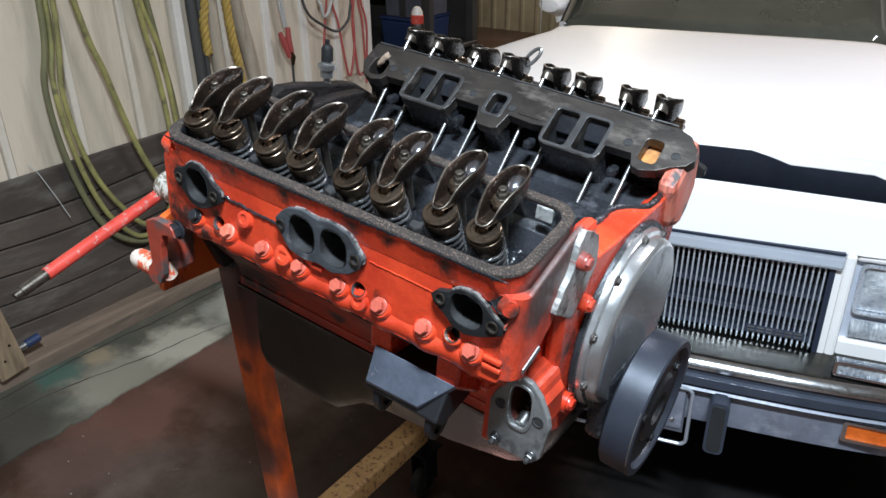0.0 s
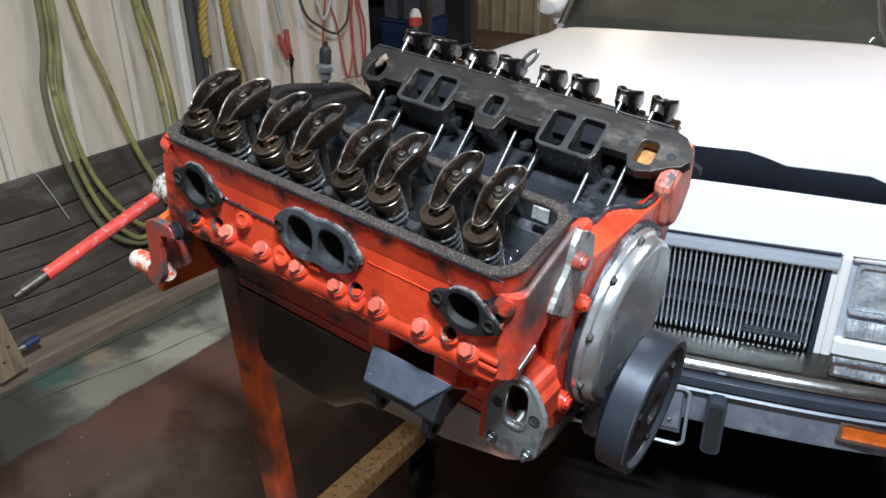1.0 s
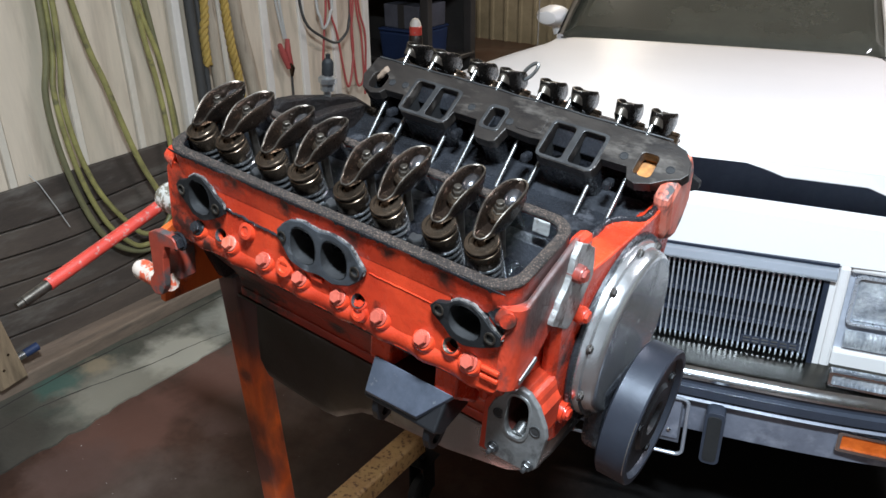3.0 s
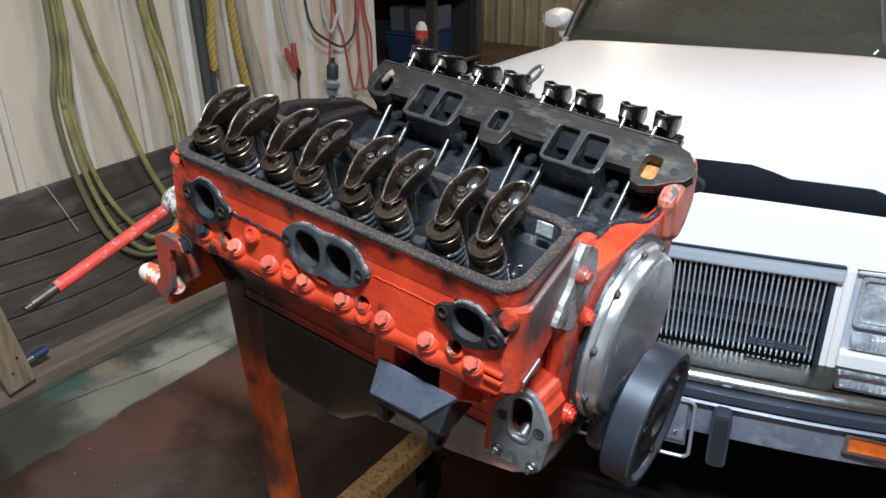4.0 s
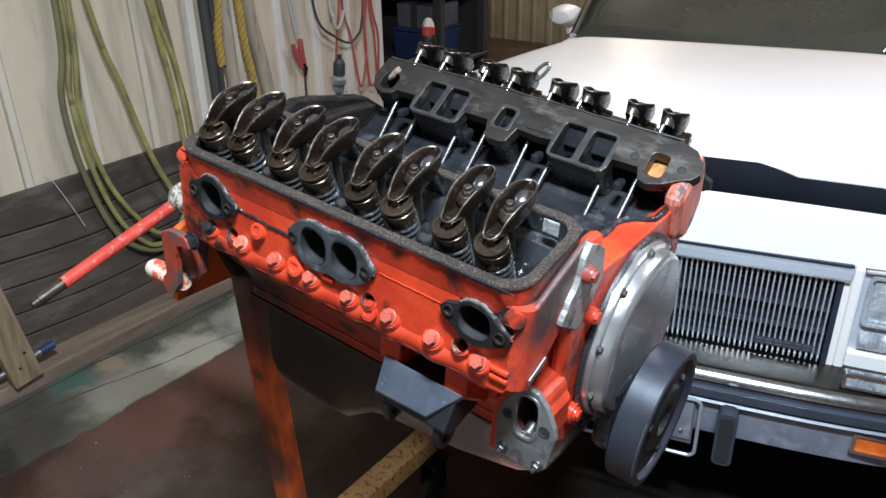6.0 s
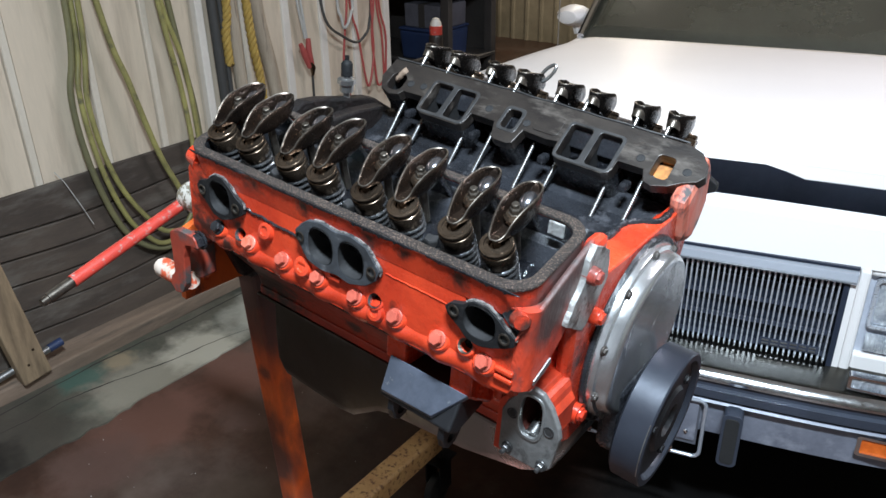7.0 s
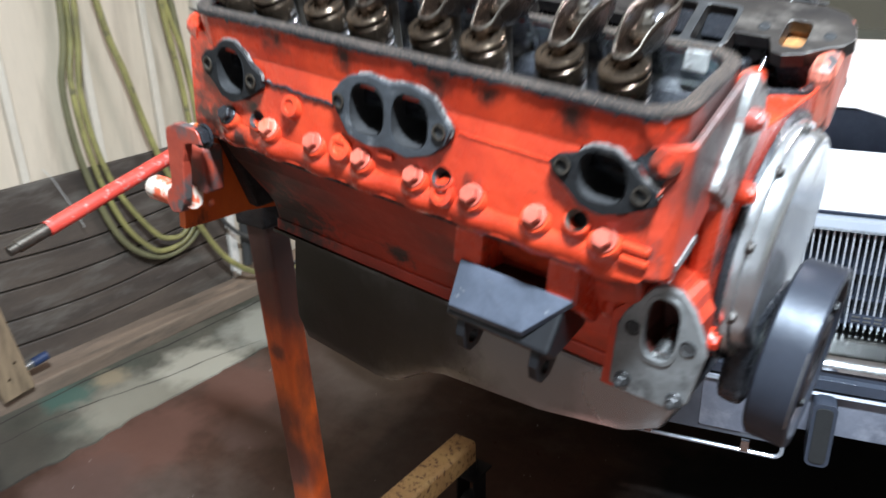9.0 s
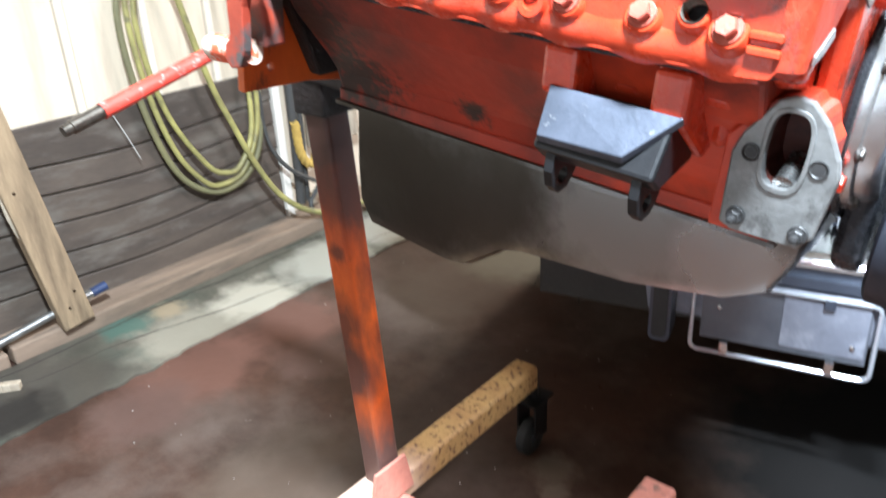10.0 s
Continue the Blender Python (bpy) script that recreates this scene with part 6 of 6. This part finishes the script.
for h, mt in zip(holes, (SOOT_SHADE, SOOT_SHADE, SOOT_SHADE, SOOT_SHADE, SOOT_SHADE, AMBER_RUST, SOOT_SHADE)):
    xs_ = [p[0] for p in h]
    ys_ = [p[1] for p in h]
    bm = bmesh.new()
    x0, x1, y0, y1 = min(xs_) - 0.001, max(xs_) + 0.001, min(ys_) - 0.001, max(ys_) + 0.001
    dp = 0.0205 if mt is AMBER_RUST else 0.045
    r0 = [FM @ Vector(p) for p in ((x0, y0, -0.004), (x1, y0, -0.004), (x1, y1, -0.004), (x0, y1, -0.004))]
    r1 = [FM @ Vector(p) for p in ((x0, y0, -dp), (x1, y0, -dp), (x1, y1, -dp), (x0, y1, -dp))]
    loft(bm, [r0, r1], caps=False)
    bm.faces.new(list(bm.verts)[4:8])
    part("port", bm, mt, face)

# pale corrosion in the rear water port
bm = bmesh.new()
tube(bm, bezier([(-0.208, 0.118, 0.262), (-0.201, 0.112, 0.268), (-0.196, 0.116, 0.276), (-0.192, 0.120, 0.281)], 4), 0.0045, 8)
for v_ in bm.verts:
    v_.co += Vector((0.002 * noise.noise(v_.co * 160), 0.002 * noise.noise(v_.co * 170), 0.0))
part("corrosion", bm, KERB, HEADS[1], "pale crusted corrosion in the port", smooth=True)

# oil sender at the back of the valley
bm = bmesh.new()
SP = Vector((-0.258, 0.062, 0.225))
lathe(bm, [(0, 0.0), (0.008, 0.0), (0.008, 0.018), (0.014, 0.019), (0.015, 0.03), (0.019, 0.031), (0.019, 0.038), (0.012, 0.04), (0.012, 0.043)], Matrix.Translation(SP) @ Matrix.Diagonal((0.72, 0.72, 1, 1)), 8)
sender = part("pressure_sender", bm, STEEL, engine, "steel pressure sender with a black cap", smooth=True)
bm = bmesh.new()
lathe(bm, [(0.0125, 0.042), (0.0125, 0.06), (0.009, 0.064), (0.005, 0.066), (0.005, 0.072), (0, 0.072)], Matrix.Translation(SP) @ Matrix.Diagonal((0.68, 0.68, 1, 1)), 16)
part("cap", bm, FLANGE_BLACK, sender, smooth=True)

# lifting ring on the far head
bm = bmesh.new()
RG = Vector((-0.002, 0.200, 0.298))
tube(bm, [RG + Vector((0.0095 * math.cos(a) * 0.72 + 0.007 * math.sin(a) - 0.004, 0.005 * math.sin(a), 0.0125 * math.sin(a) + 0.007)) for a in np.linspace(0, 2 * math.pi, 25)[:-1]], 0.0026, 8, closed=True)
part("lifting_ring", bm, STEEL, engine, "bright steel lifting ring", smooth=True)
# scrap of pale gasket inside the near rocker box
bm = bmesh.new()
prism(bm, [(-0.1415, 0.272), (-0.1385, 0.272), (-0.1385, 0.287), (-0.1415, 0.287)], 0.198, 0.216)
bmesh.ops.translate(bm, verts=bm.verts, vec=(0, -0.0035, -0.008))
part("gasket_scrap", bm, BARE, HEADS[0], "pale scrap of gasket", bevel=0.002)
# lumps on the valley wall beside the rods
for x in (-0.159, -0.047, 0.063, 0.179):
    bm = bmesh.new()
    box(bm, x - 0.0055, x + 0.0055, 0.080, 0.100, 0.224, 0.237)
    part("valley_lump", bm, BLACK_OIL, engine, bevel=0.004)

# ---- stand head, bolted to the engine ----
head_plate = thing("stand_head", ENGINE, "red orange stand head plate with arms bolted to the engine", "engine stand")
PLM = Matrix(((0, 0, 1, -0.269), (1, 0, 0, 0), (0, 1, 0, 0), (0, 0, 0, 1)))
bm = bmesh.new()
plate(bm, [(-0.232, 0.118), (-0.20, 0.128), (-0.10, 0.128), (0.10, 0.128), (0.20, 0.128), (0.232, 0.118), (0.236, 0.016), (0.06, -0.004), (-0.06, -0.004), (-0.15, 0.012), (-0.236, 0.016)],
      [oval(-0.196, 0.082, 0.013, 0.015, 12), oval(-0.200, 0.036, 0.008, 0.009, 10), oval(0.196, 0.082, 0.013, 0.015, 12)], 0.010, PLM)
part("plate", bm, STAND_RED, head_plate, bevel=0.0015)
for s in (-1, 1):
    bm = bmesh.new()
    prism(bm, [(s * 0.240, 0.070), (s * 0.240, 0.118), (s * 0.215, 0.118), (s * 0.215, 0.070)], -0.268, -0.225)
    arm = part("arm", bm, STAND_WORN, head_plate, bevel=0.003)
    bm = bmesh.new()
    plate(bm, smooth_loop([(-0.251, 0.138), (-0.236, 0.147), (-0.205, 0.147), (-0.198, 0.134), (-0.222, 0.129), (-0.227, 0.110), (-0.230, 0.070), (-0.237, 0.054), (-0.250, 0.050), (-0.259, 0.058), (-0.257, 0.072), (-0.249, 0.082), (-0.250, 0.112)], 3), [], 0.010,
          Matrix(((1, 0, 0, 0), (0, 0, -s, 0.252 * s), (0, 1, 0, 0), (0, 0, 0, 1))))
    part("strap", bm, STAND_WORN, arm, "curved red strap end", bevel=0.002)
    bm = bmesh.new()
    hexbolt(bm, (-0.206, s * 0.250, 0.139), (0, s, 0), 0.0100, 0.010, 0.0125)
    part("arm_bolt", bm, BLACK_OIL, head_plate)
bm = bmesh.new()
tube(bm, [(-0.306, -0.244, 0.057), (-0.300, -0.244, 0.058), (-0.262, -0.246, 0.062), (-0.236, -0.246, 0.066)], [0.011, 0.0135, 0.0135, 0.012], 14)
part("arm_end", bm, CHIPPED, head_plate, "chipped white and orange tube end", smooth=True)
bm = bmesh.new()
tube(bm, [(-0.560, -0.012, -0.005), (-0.553, -0.012, -0.005), (-0.279, -0.003, 0.0)], [0.024, 0.027, 0.027], 20)
part("pivot_tube", bm, SLEEVE, head_plate, "flaking grey pivot tube", smooth=True)
bm = bmesh.new()
box(bm, -0.43, -0.33, -0.040, 0.040, -0.040, -0.018)
part("head_saddle", bm, BLACK_IRON, head_plate, bevel=0.004)

# bar through the pivot tube, used to turn the engine
handle = thing("turning_bar", Matrix(), "scratched red steel bar through the stand pivot", "bar")
b0, b1 = Vector((-0.556, -0.020, 0.948)), Vector((-0.541, -0.304, 0.882))
d = (b1 - b0).normalized()
bl = (b1 - b0).length
bm = bmesh.new()
tube(bm, [b0 - d * 0.03, b0 + d * (bl - 0.055)], 0.0105, 14)
part("bar", bm, RED_BAR, handle, smooth=True)
bm = bmesh.new()
tube(bm, [b0 + d * (bl - 0.055), b1 - d * 0.012, b1 - d * 0.011, b1], [0.009, 0.009, 0.007, 0.007], 12)
part("bare_tip", bm, RIM_STEEL, handle, "bare worn steel tip", smooth=True)

# ---- things on the wall ----
def hose(name, pts, r, material, label, category, n=10, seg=10):
    bm = bmesh.new()
    tube(bm, bezier(pts, n), r, seg)
    ob = finish(name, bm, material, smooth=True)
    return tagged(ob, label, category, "things hung on the wall")


X = WX + 0.03
HL = "yellow green hose hung in long loops on the wall"
hose("garden_hose", [(X, 0.525, 2.0), (X, 0.509, 1.1), (X + .01, 0.470, 0.86), (X + .02, 0.483, 0.62), (X + .03, 0.530, 0.43), (X + .035, 0.60, 0.32), (X + .035, 0.66, 0.285), (X + .035, 0.755, 0.305), (X + .03, 0.835, 0.42), (X + .02, 0.865, 0.58), (X + .01, 0.862, 0.87), (X, 0.822, 1.06), (X, 0.775, 1.4), (X, 0.72, 2.0)], 0.0088, HOSE, HL, "hose")
hose("garden_hose", [(X + .02, 0.545, 2.0), (X + .02, 0.520, 1.1), (X + .02, 0.486, 0.82), (X + .03, 0.522, 0.56), (X + .04, 0.62, 0.37), (X + .05, 0.68, 0.325), (X + .05, 0.74, 0.335), (X + .045, 0.805, 0.43), (X + .03, 0.83, 0.60), (X + .02, 0.826, 0.82), (X + .02, 0.795, 1.07), (X + .02, 0.70, 2.0)], 0.0088, HOSE, HL, "hose")
hose("garden_hose", [(X + .02, 0.47, 2.0), (X + .02, 0.583, 1.1), (X + .03, 0.630, 0.865), (X + .04, 0.683, 0.62), (X + .05, 0.735, 0.47), (X + .06, 0.787, 0.336), (X + .07, 0.87, 0.19), (X + .10, 0.98, 0.10), (X + .13, 1.12, 0.075), (X + .13, 1.5, 0.07)], 0.010, HOSE, "yellow green hose trailing to the floor", "hose")
hose("garden_hose", [(X, 0.505, 2.0), (X, 0.490, 1.1), (X + .0, 0.446, 0.84), (X + .01, 0.462, 0.58), (X + .015, 0.53, 0.36), (X + .02, 0.65, 0.262), (X + .02, 0.78, 0.285), (X + .015, 0.86, 0.40), (X + .01, 0.880, 0.66), (X + .0, 0.852, 1.0), (X, 0.745, 2.0)], 0.010, HOSE_DULL, "dull olive hose in a long loop", "hose")
for y, z0, mt, r in ((1.012, 0.1, CABLE_GREY, 0.018), (1.043, 0.1, CABLE_GREY, 0.010)):
    hose("pipe", [(X, y, z0), (X + .005, y + 0.005, 0.6), (X, y - 0.005, 2.2)], r, mt, "dark grey hose hanging upright", "hose")


def rope(pts):
    line = ring_frames(bezier(pts, 14))
    bm = bmesh.new()
    run, last = 0.0, line[0][0]
    strands = [[], [], []]
    for p, n1, n2 in line:
        run += (p - last).length
        last = p
        for k in range(3):
            a = 2 * math.pi * (run / 0.075 + k / 3)
            strands[k].append(p + n1 * 0.0085 * math.cos(a) + n2 * 0.0085 * math.sin(a))
    for st in strands:
        tube(bm, st, 0.009, 8)
    return tagged(finish("rope", bm, ROPE, smooth=True), "thick twisted yellow rope hanging down", "rope", "things hung on the wall")


rope([(X + .015, 1.068, z) if z > 1 else (X + .015, 1.05, z) for z in (1.9, 1.6, 1.3, 1.05, 0.95, 0.84)])
rope([(X + .015, 1.15, 1.9), (X + .015, 1.155, 1.6), (X + .015, 1.155, 1.3), (X + .015, 1.158, 1.05), (X + .018, 1.163, 0.90), (X + .02, 1.18, 0.76), (X + .02, 1.18, 0.60), (X + .02, 1.15, 0.44), (X + .025, 1.10, 0.30), (X + .03, 1.05, 0.245), (X + .03, 1.012, 0.30), (X + .02, 1.01, 0.41)])
bm = bmesh.new()
tube(bm, bezier([(X, 1.10, 0.3), (X + .01, 1.095, 0.8), (X, 1.094, 1.3), (X, 1.10, 1.8)], 6), [0.024 + 0.002 * noise.noise((q * 0.9, 0, 0)) for q in range(19)], 10)
tagged(finish("stick", bm, GREYWOOD, smooth=True), "weathered grey wooden stick on the wall", "stick", "things hung on the wall")
bm = bmesh.new()
tube(bm, bezier([(X, 1.30, 0.3), (X + .01, 1.255, 0.72), (X, 1.222, 0.96), (X, 1.20, 1.2), (X, 1.17, 1.8)], 6), [0.027 + 0.002 * noise.noise((q * 0.9, 3, 0)) for q in range(25)], 10)
tagged(finish("stick", bm, GREYWOOD, smooth=True), "weathered grey wooden stick on the wall", "stick", "things hung on the wall")
# jumper lead with a red clamp
lead = thing("jumper_lead", Matrix(), "pale lead with a red handled clamp", "cable", "things hung on the wall")
bm = bmesh.new()
tube(bm, bezier([(X, 1.36, 1.9), (X + .01, 1.385, 1.3), (X, 1.42, 1.02), (X, 1.446, 0.87)], 8), 0.0055, 8)
tube(bm, bezier([(X, 1.385, 1.9), (X + .01, 1.41, 1.3), (X, 1.438, 1.02), (X, 1.455, 0.87)], 8), 0.0055, 8)
part("cable", bm, CABLE_WHITE, lead, smooth=True)
for pts in ([(1.452, 0.87), (1.448, 0.82), (1.462, 0.765)], [(1.408, 0.855), (1.425, 0.81), (1.446, 0.755)]):
    bm = bmesh.new()
    tube(bm, [(X + .012, y, z) for y, z in pts], [0.009, 0.0135, 0.009], 10)
    part("clamp_handle", bm, CABLE_RED, lead, "faded red grip", smooth=True)
bm = bmesh.new()
tube(bm, [(X + .012, 1.455, 0.775), (X + .012, 1.464, 0.75), (X + .01, 1.462, 0.72)], [0.009, 0.012, 0.006], 8)
part("jaw", bm, RETAINER, lead, "copper coloured jaw", smooth=True)
bm = bmesh.new()
tube(bm, [(X + .008, 1.462, 0.725), (X + .006, 1.462, 0.60), (X + .006, 1.462, 0.4)], 0.005, 8)
part("tail", bm, CABLE_GREY, lead, smooth=True)
RL = "thin red cable hanging in loose loops"
hose("cable", [(X, 1.712, 1.4), (X, 1.716, 0.985), (X + .01, 1.745, 0.84), (X + .02, 1.765, 0.668), (X + .02, 1.785, 0.61), (X + .02, 1.81, 0.66), (X + .01, 1.842, 0.76), (X + .01, 1.84, 0.9), (X, 1.86, 1.4)], 0.0048, CABLE_RED, RL, "cable")
hose("cable", [(X, 1.70, 1.4), (X, 1.70, 1.0), (X + .01, 1.665, 0.854), (X + .01, 1.648, 0.716), (X + .01, 1.68, 0.58), (X + .01, 1.75, 0.52)], 0.0048, CABLE_RED, RL, "cable")
hose("cable", [(X, 1.865, 1.4), (X, 1.87, 1.0), (X + .01, 1.835, 0.83), (X + .01, 1.844, 0.70), (X + .01, 1.86, 0.60), (X + .01, 1.90, 0.62), (X + .01, 1.903, 0.72), (X + .01, 1.898, 0.83), (X, 1.885, 0.97), (X, 1.88, 1.4)], 0.0048, CABLE_RED, RL, "cable")
hose("cable", [(X, 1.895, 1.4), (X, 1.90, 0.97), (X + .01, 1.925, 0.82), (X + .01, 1.92, 0.69), (X + .01, 1.905, 0.55)], 0.0048, CABLE_RED, RL, "cable")
hose("cable", [(X, 1.535, 1.4), (X, 1.545, 1.05), (X + .01, 1.565, 0.915), (X + .02, 1.641, 0.85), (X + .02, 1.725, 0.812), (X + .02, 1.79, 0.84), (X + .01, 1.822, 0.88), (X, 1.85, 0.98), (X, 1.86, 1.4)], 0.0058, CABLE_GREY, "dark cable hanging in a loop", "cable")
hose("cable", [(X + .02, 1.61, 1.4), (X + .02, 1.622, 1.0), (X + .03, 1.63, 0.93), (X + .03, 1.642, 0.885), (X + .03, 1.67, 0.90), (X + .03, 1.692, 0.943), (X + .02, 1.712, 0.99), (X, 1.72, 1.4)], 0.0062, CABLE_WHITE, "pale cable hanging in a loop", "cable")
# dark leads coiled low in the corner
hose("cable", [(X + .005, 0.872, 0.60), (X + .02, 0.875, 0.53), (X + .02, 0.876, 0.435), (X + .03, 0.892, 0.341), (X + .04, 0.939, 0.268), (X + .05, 1.01, 0.21), (X + .05, 1.09, 0.175), (X + .04, 1.20, 0.20)], 0.0075, CABLE_GREY, "dark grey lead drooping into the corner", "cable")
hose("cable", [(X + .05, 1.07, 0.175), (X + .06, 1.035, 0.15), (X + .07, 0.998, 0.118), (X + .08, 1.01, 0.085), (X + .085, 1.07, 0.072), (X + .085, 1.20, 0.07)], 0.0085, CABLE_GREY, "dark grey lead coiled on the sill", "cable")

# leaning timber with a steel bar behind it
bm = bmesh.new()
m = frame_at((-1.68, 0.088, 0.058), (-0.02, -0.14, 1.0), (1, 0, 0))
box(bm, 0, 0.85, -0.045, 0.045, -0.022, 0.022, m)
timber = tagged(finish("timber", bm, WOOD, bevel=0.004), "weathered timber leaning by the wall", "timber")
for a, b in ((0.06, 0.01), (0.10, -0.02), (0.42, 0.015), (0.60, -0.01)):
    bm = bmesh.new()
    lathe(bm, [(0, 0.0015), (0.004, 0.001), (0.0045, 0.0), (0.0045, -0.002)], m @ Matrix.Translation((a, b, 0.0225)), 8)
    part("nail_head", bm, RETAINER, timber, "rusty nail head")
bm = bmesh.new()
tube(bm, [m @ Vector((0.30, 0.046, 0.004)), m @ Vector((0.36, 0.0475, 0.006)), m @ Vector((0.44, 0.046, 0.003))], [0.002, 0.006, 0.002], 6)
part("splinter", bm, GREYWOOD, timber, "pale torn splinter")
# pale wire poking out over the boards
bm = bmesh.new()
tube(bm, [(-1.795, 0.352, 0.63), (-1.775, 0.366, 0.598), (-1.755, 0.39, 0.52), (-1.745, 0.414, 0.443)], 0.0014, 6)
tagged(finish("wire", bm, CABLE_WHITE, smooth=True), "thin pale wire hanging over the wall boards", "wire")
# grit on the floor
rng = random.Random(4)
bm = bmesh.new()
for k in range(70):
    x, y = rng.uniform(-1.35, -0.2), rng.uniform(-0.5, 1.6)
    r = rng.choice((0.0010, 0.0012, 0.0015, 0.0024))
    vs = [bm.verts.new((x + r * math.cos(a + k) * rng.uniform(0.6, 1.3), y + r * math.sin(a + k) * rng.uniform(0.6, 1.3), 0.0)) for a in (0, 1.5, 3.1, 4.7)]
    tp = bm.verts.new((x, y, r * 0.8))
    for a in range(4):
        bm.faces.new((vs[a], vs[(a + 1) % 4], tp))
tagged(finish("grit", bm, CABLE_WHITE), "pale grit scattered on the floor", "grit", kind="stuff")
bm = bmesh.new()
tube(bm, [(-1.70, -0.25, 0.06), (-1.70, 0.155, 0.115)], 0.012, 12)
rod = tagged(finish("steel_rod", bm, STEEL, smooth=True), "bare steel rod with a blue end behind the timber", "rod")
bm = bmesh.new()
tube(bm, [(-1.70, 0.155, 0.115), (-1.70, 0.20, 0.121)], 0.014, 12)
part("cap", bm, BLUE, rod, smooth=True)
bm = bmesh.new()
m2 = frame_at((-1.66, -0.262, 0.018), (0.10, 0.13, -0.004), (0, 0, 1))
box(bm, 0, 0.16, -0.012, 0.012, -0.011, 0.011, m2)
tagged(finish("wood_offcut", bm, GREYWOOD, bevel=0.003), "pale wooden offcut lying on the concrete", "wood")
# dark shelving behind the end of the clad wall
shelf = thing("shelving", Matrix.Translation((-2.35, 2.75, 0)), "dark wooden shelving in the far corner", "shelving")
for z in (0.30, 0.55, 0.92, 1.4):
    bm = bmesh.new()
    box(bm, -0.55, 0.50, -0.22, 0.22, z - 0.02, z)
    part("shelf_board", bm, DARK, shelf, bevel=0.003)
for x in (-0.52, 0.47):
    for y in (-0.2, 0.2):
        bm = bmesh.new()
        box(bm, x - 0.025, x + 0.025, y - 0.019, y + 0.019, 0, 1.9)
        part("upright", bm, DARK, shelf, bevel=0.003)
bm = bmesh.new()
box(bm, -0.54, 0.49, 0.221, 0.235, 0, 1.9)
part("back_board", bm, DARK, shelf)
tub = thing("storage_tub", Matrix.Translation((-2.06, 2.68, 0.55)), "dark blue plastic tub on the shelf", "tub")
bm = bmesh.new()
loft(bm, [[(-0.125 * k, -0.15 * k, z), (0.125 * k, -0.15 * k, z), (0.125 * k, 0.15 * k, z), (-0.125 * k, 0.15 * k, z)] for k, z in ((0.93, 0.0), (1.0, 0.15))])
part("tub_body", bm, BLUE, tub, bevel=0.012)
bm = bmesh.new()
box(bm, -0.128, 0.128, -0.153, 0.153, 0.151, 0.166)
part("lid", bm, BLUE, tub, bevel=0.01)
carton = thing("carton", Matrix.Translation((-2.05, 2.68, 0.717)), "dull grey violet carton on top of the tub", "carton")
bm = bmesh.new()
loft(bm, [[(-0.115 * k, -0.12 * k, z), (0.115 * k, -0.12 * k, z), (0.115 * k, 0.12 * k, z), (-0.115 * k, 0.12 * k, z)] for k, z in ((1.0, 0.0), (1.02, 0.12))])
part("carton_body", bm, CARTON, carton, bevel=0.006)
bm = bmesh.new()
box(bm, -0.02, 0.02, -0.1245, 0.1245, 0.001, 0.122)
part("tape", bm, DARK, carton, "dark tape")
can = thing("spray_can", Matrix.Translation((-1.70, 2.22, 0.66)), "spray can with an orange and white top", "can")
bm = bmesh.new()
lathe(bm, [(0, 0), (0.032, 0), (0.033, 0.004), (0.033, 0.10), (0.028, 0.115), (0.026, 0.118)], None, 20)
part("can_body", bm, DECK_IRON, can, smooth=True)
bm = bmesh.new()
lathe(bm, [(0.030, 0.112), (0.030, 0.150), (0.027, 0.152)], None, 20)
part("collar", bm, RED_BAR, can, smooth=True)
bm = bmesh.new()
lathe(bm, [(0.027, 0.150), (0.026, 0.165), (0.015, 0.185), (0, 0.19)], None, 20)
part("cap", bm, TRIM_WHITE, can, smooth=True)
bm = bmesh.new()
box(bm, -1.78, -1.60, 2.12, 2.34, 0.0, 0.66)
tagged(finish("steel_drum_box", bm, DARK, bevel=0.01), "dark grimy box standing on the floor", "box")
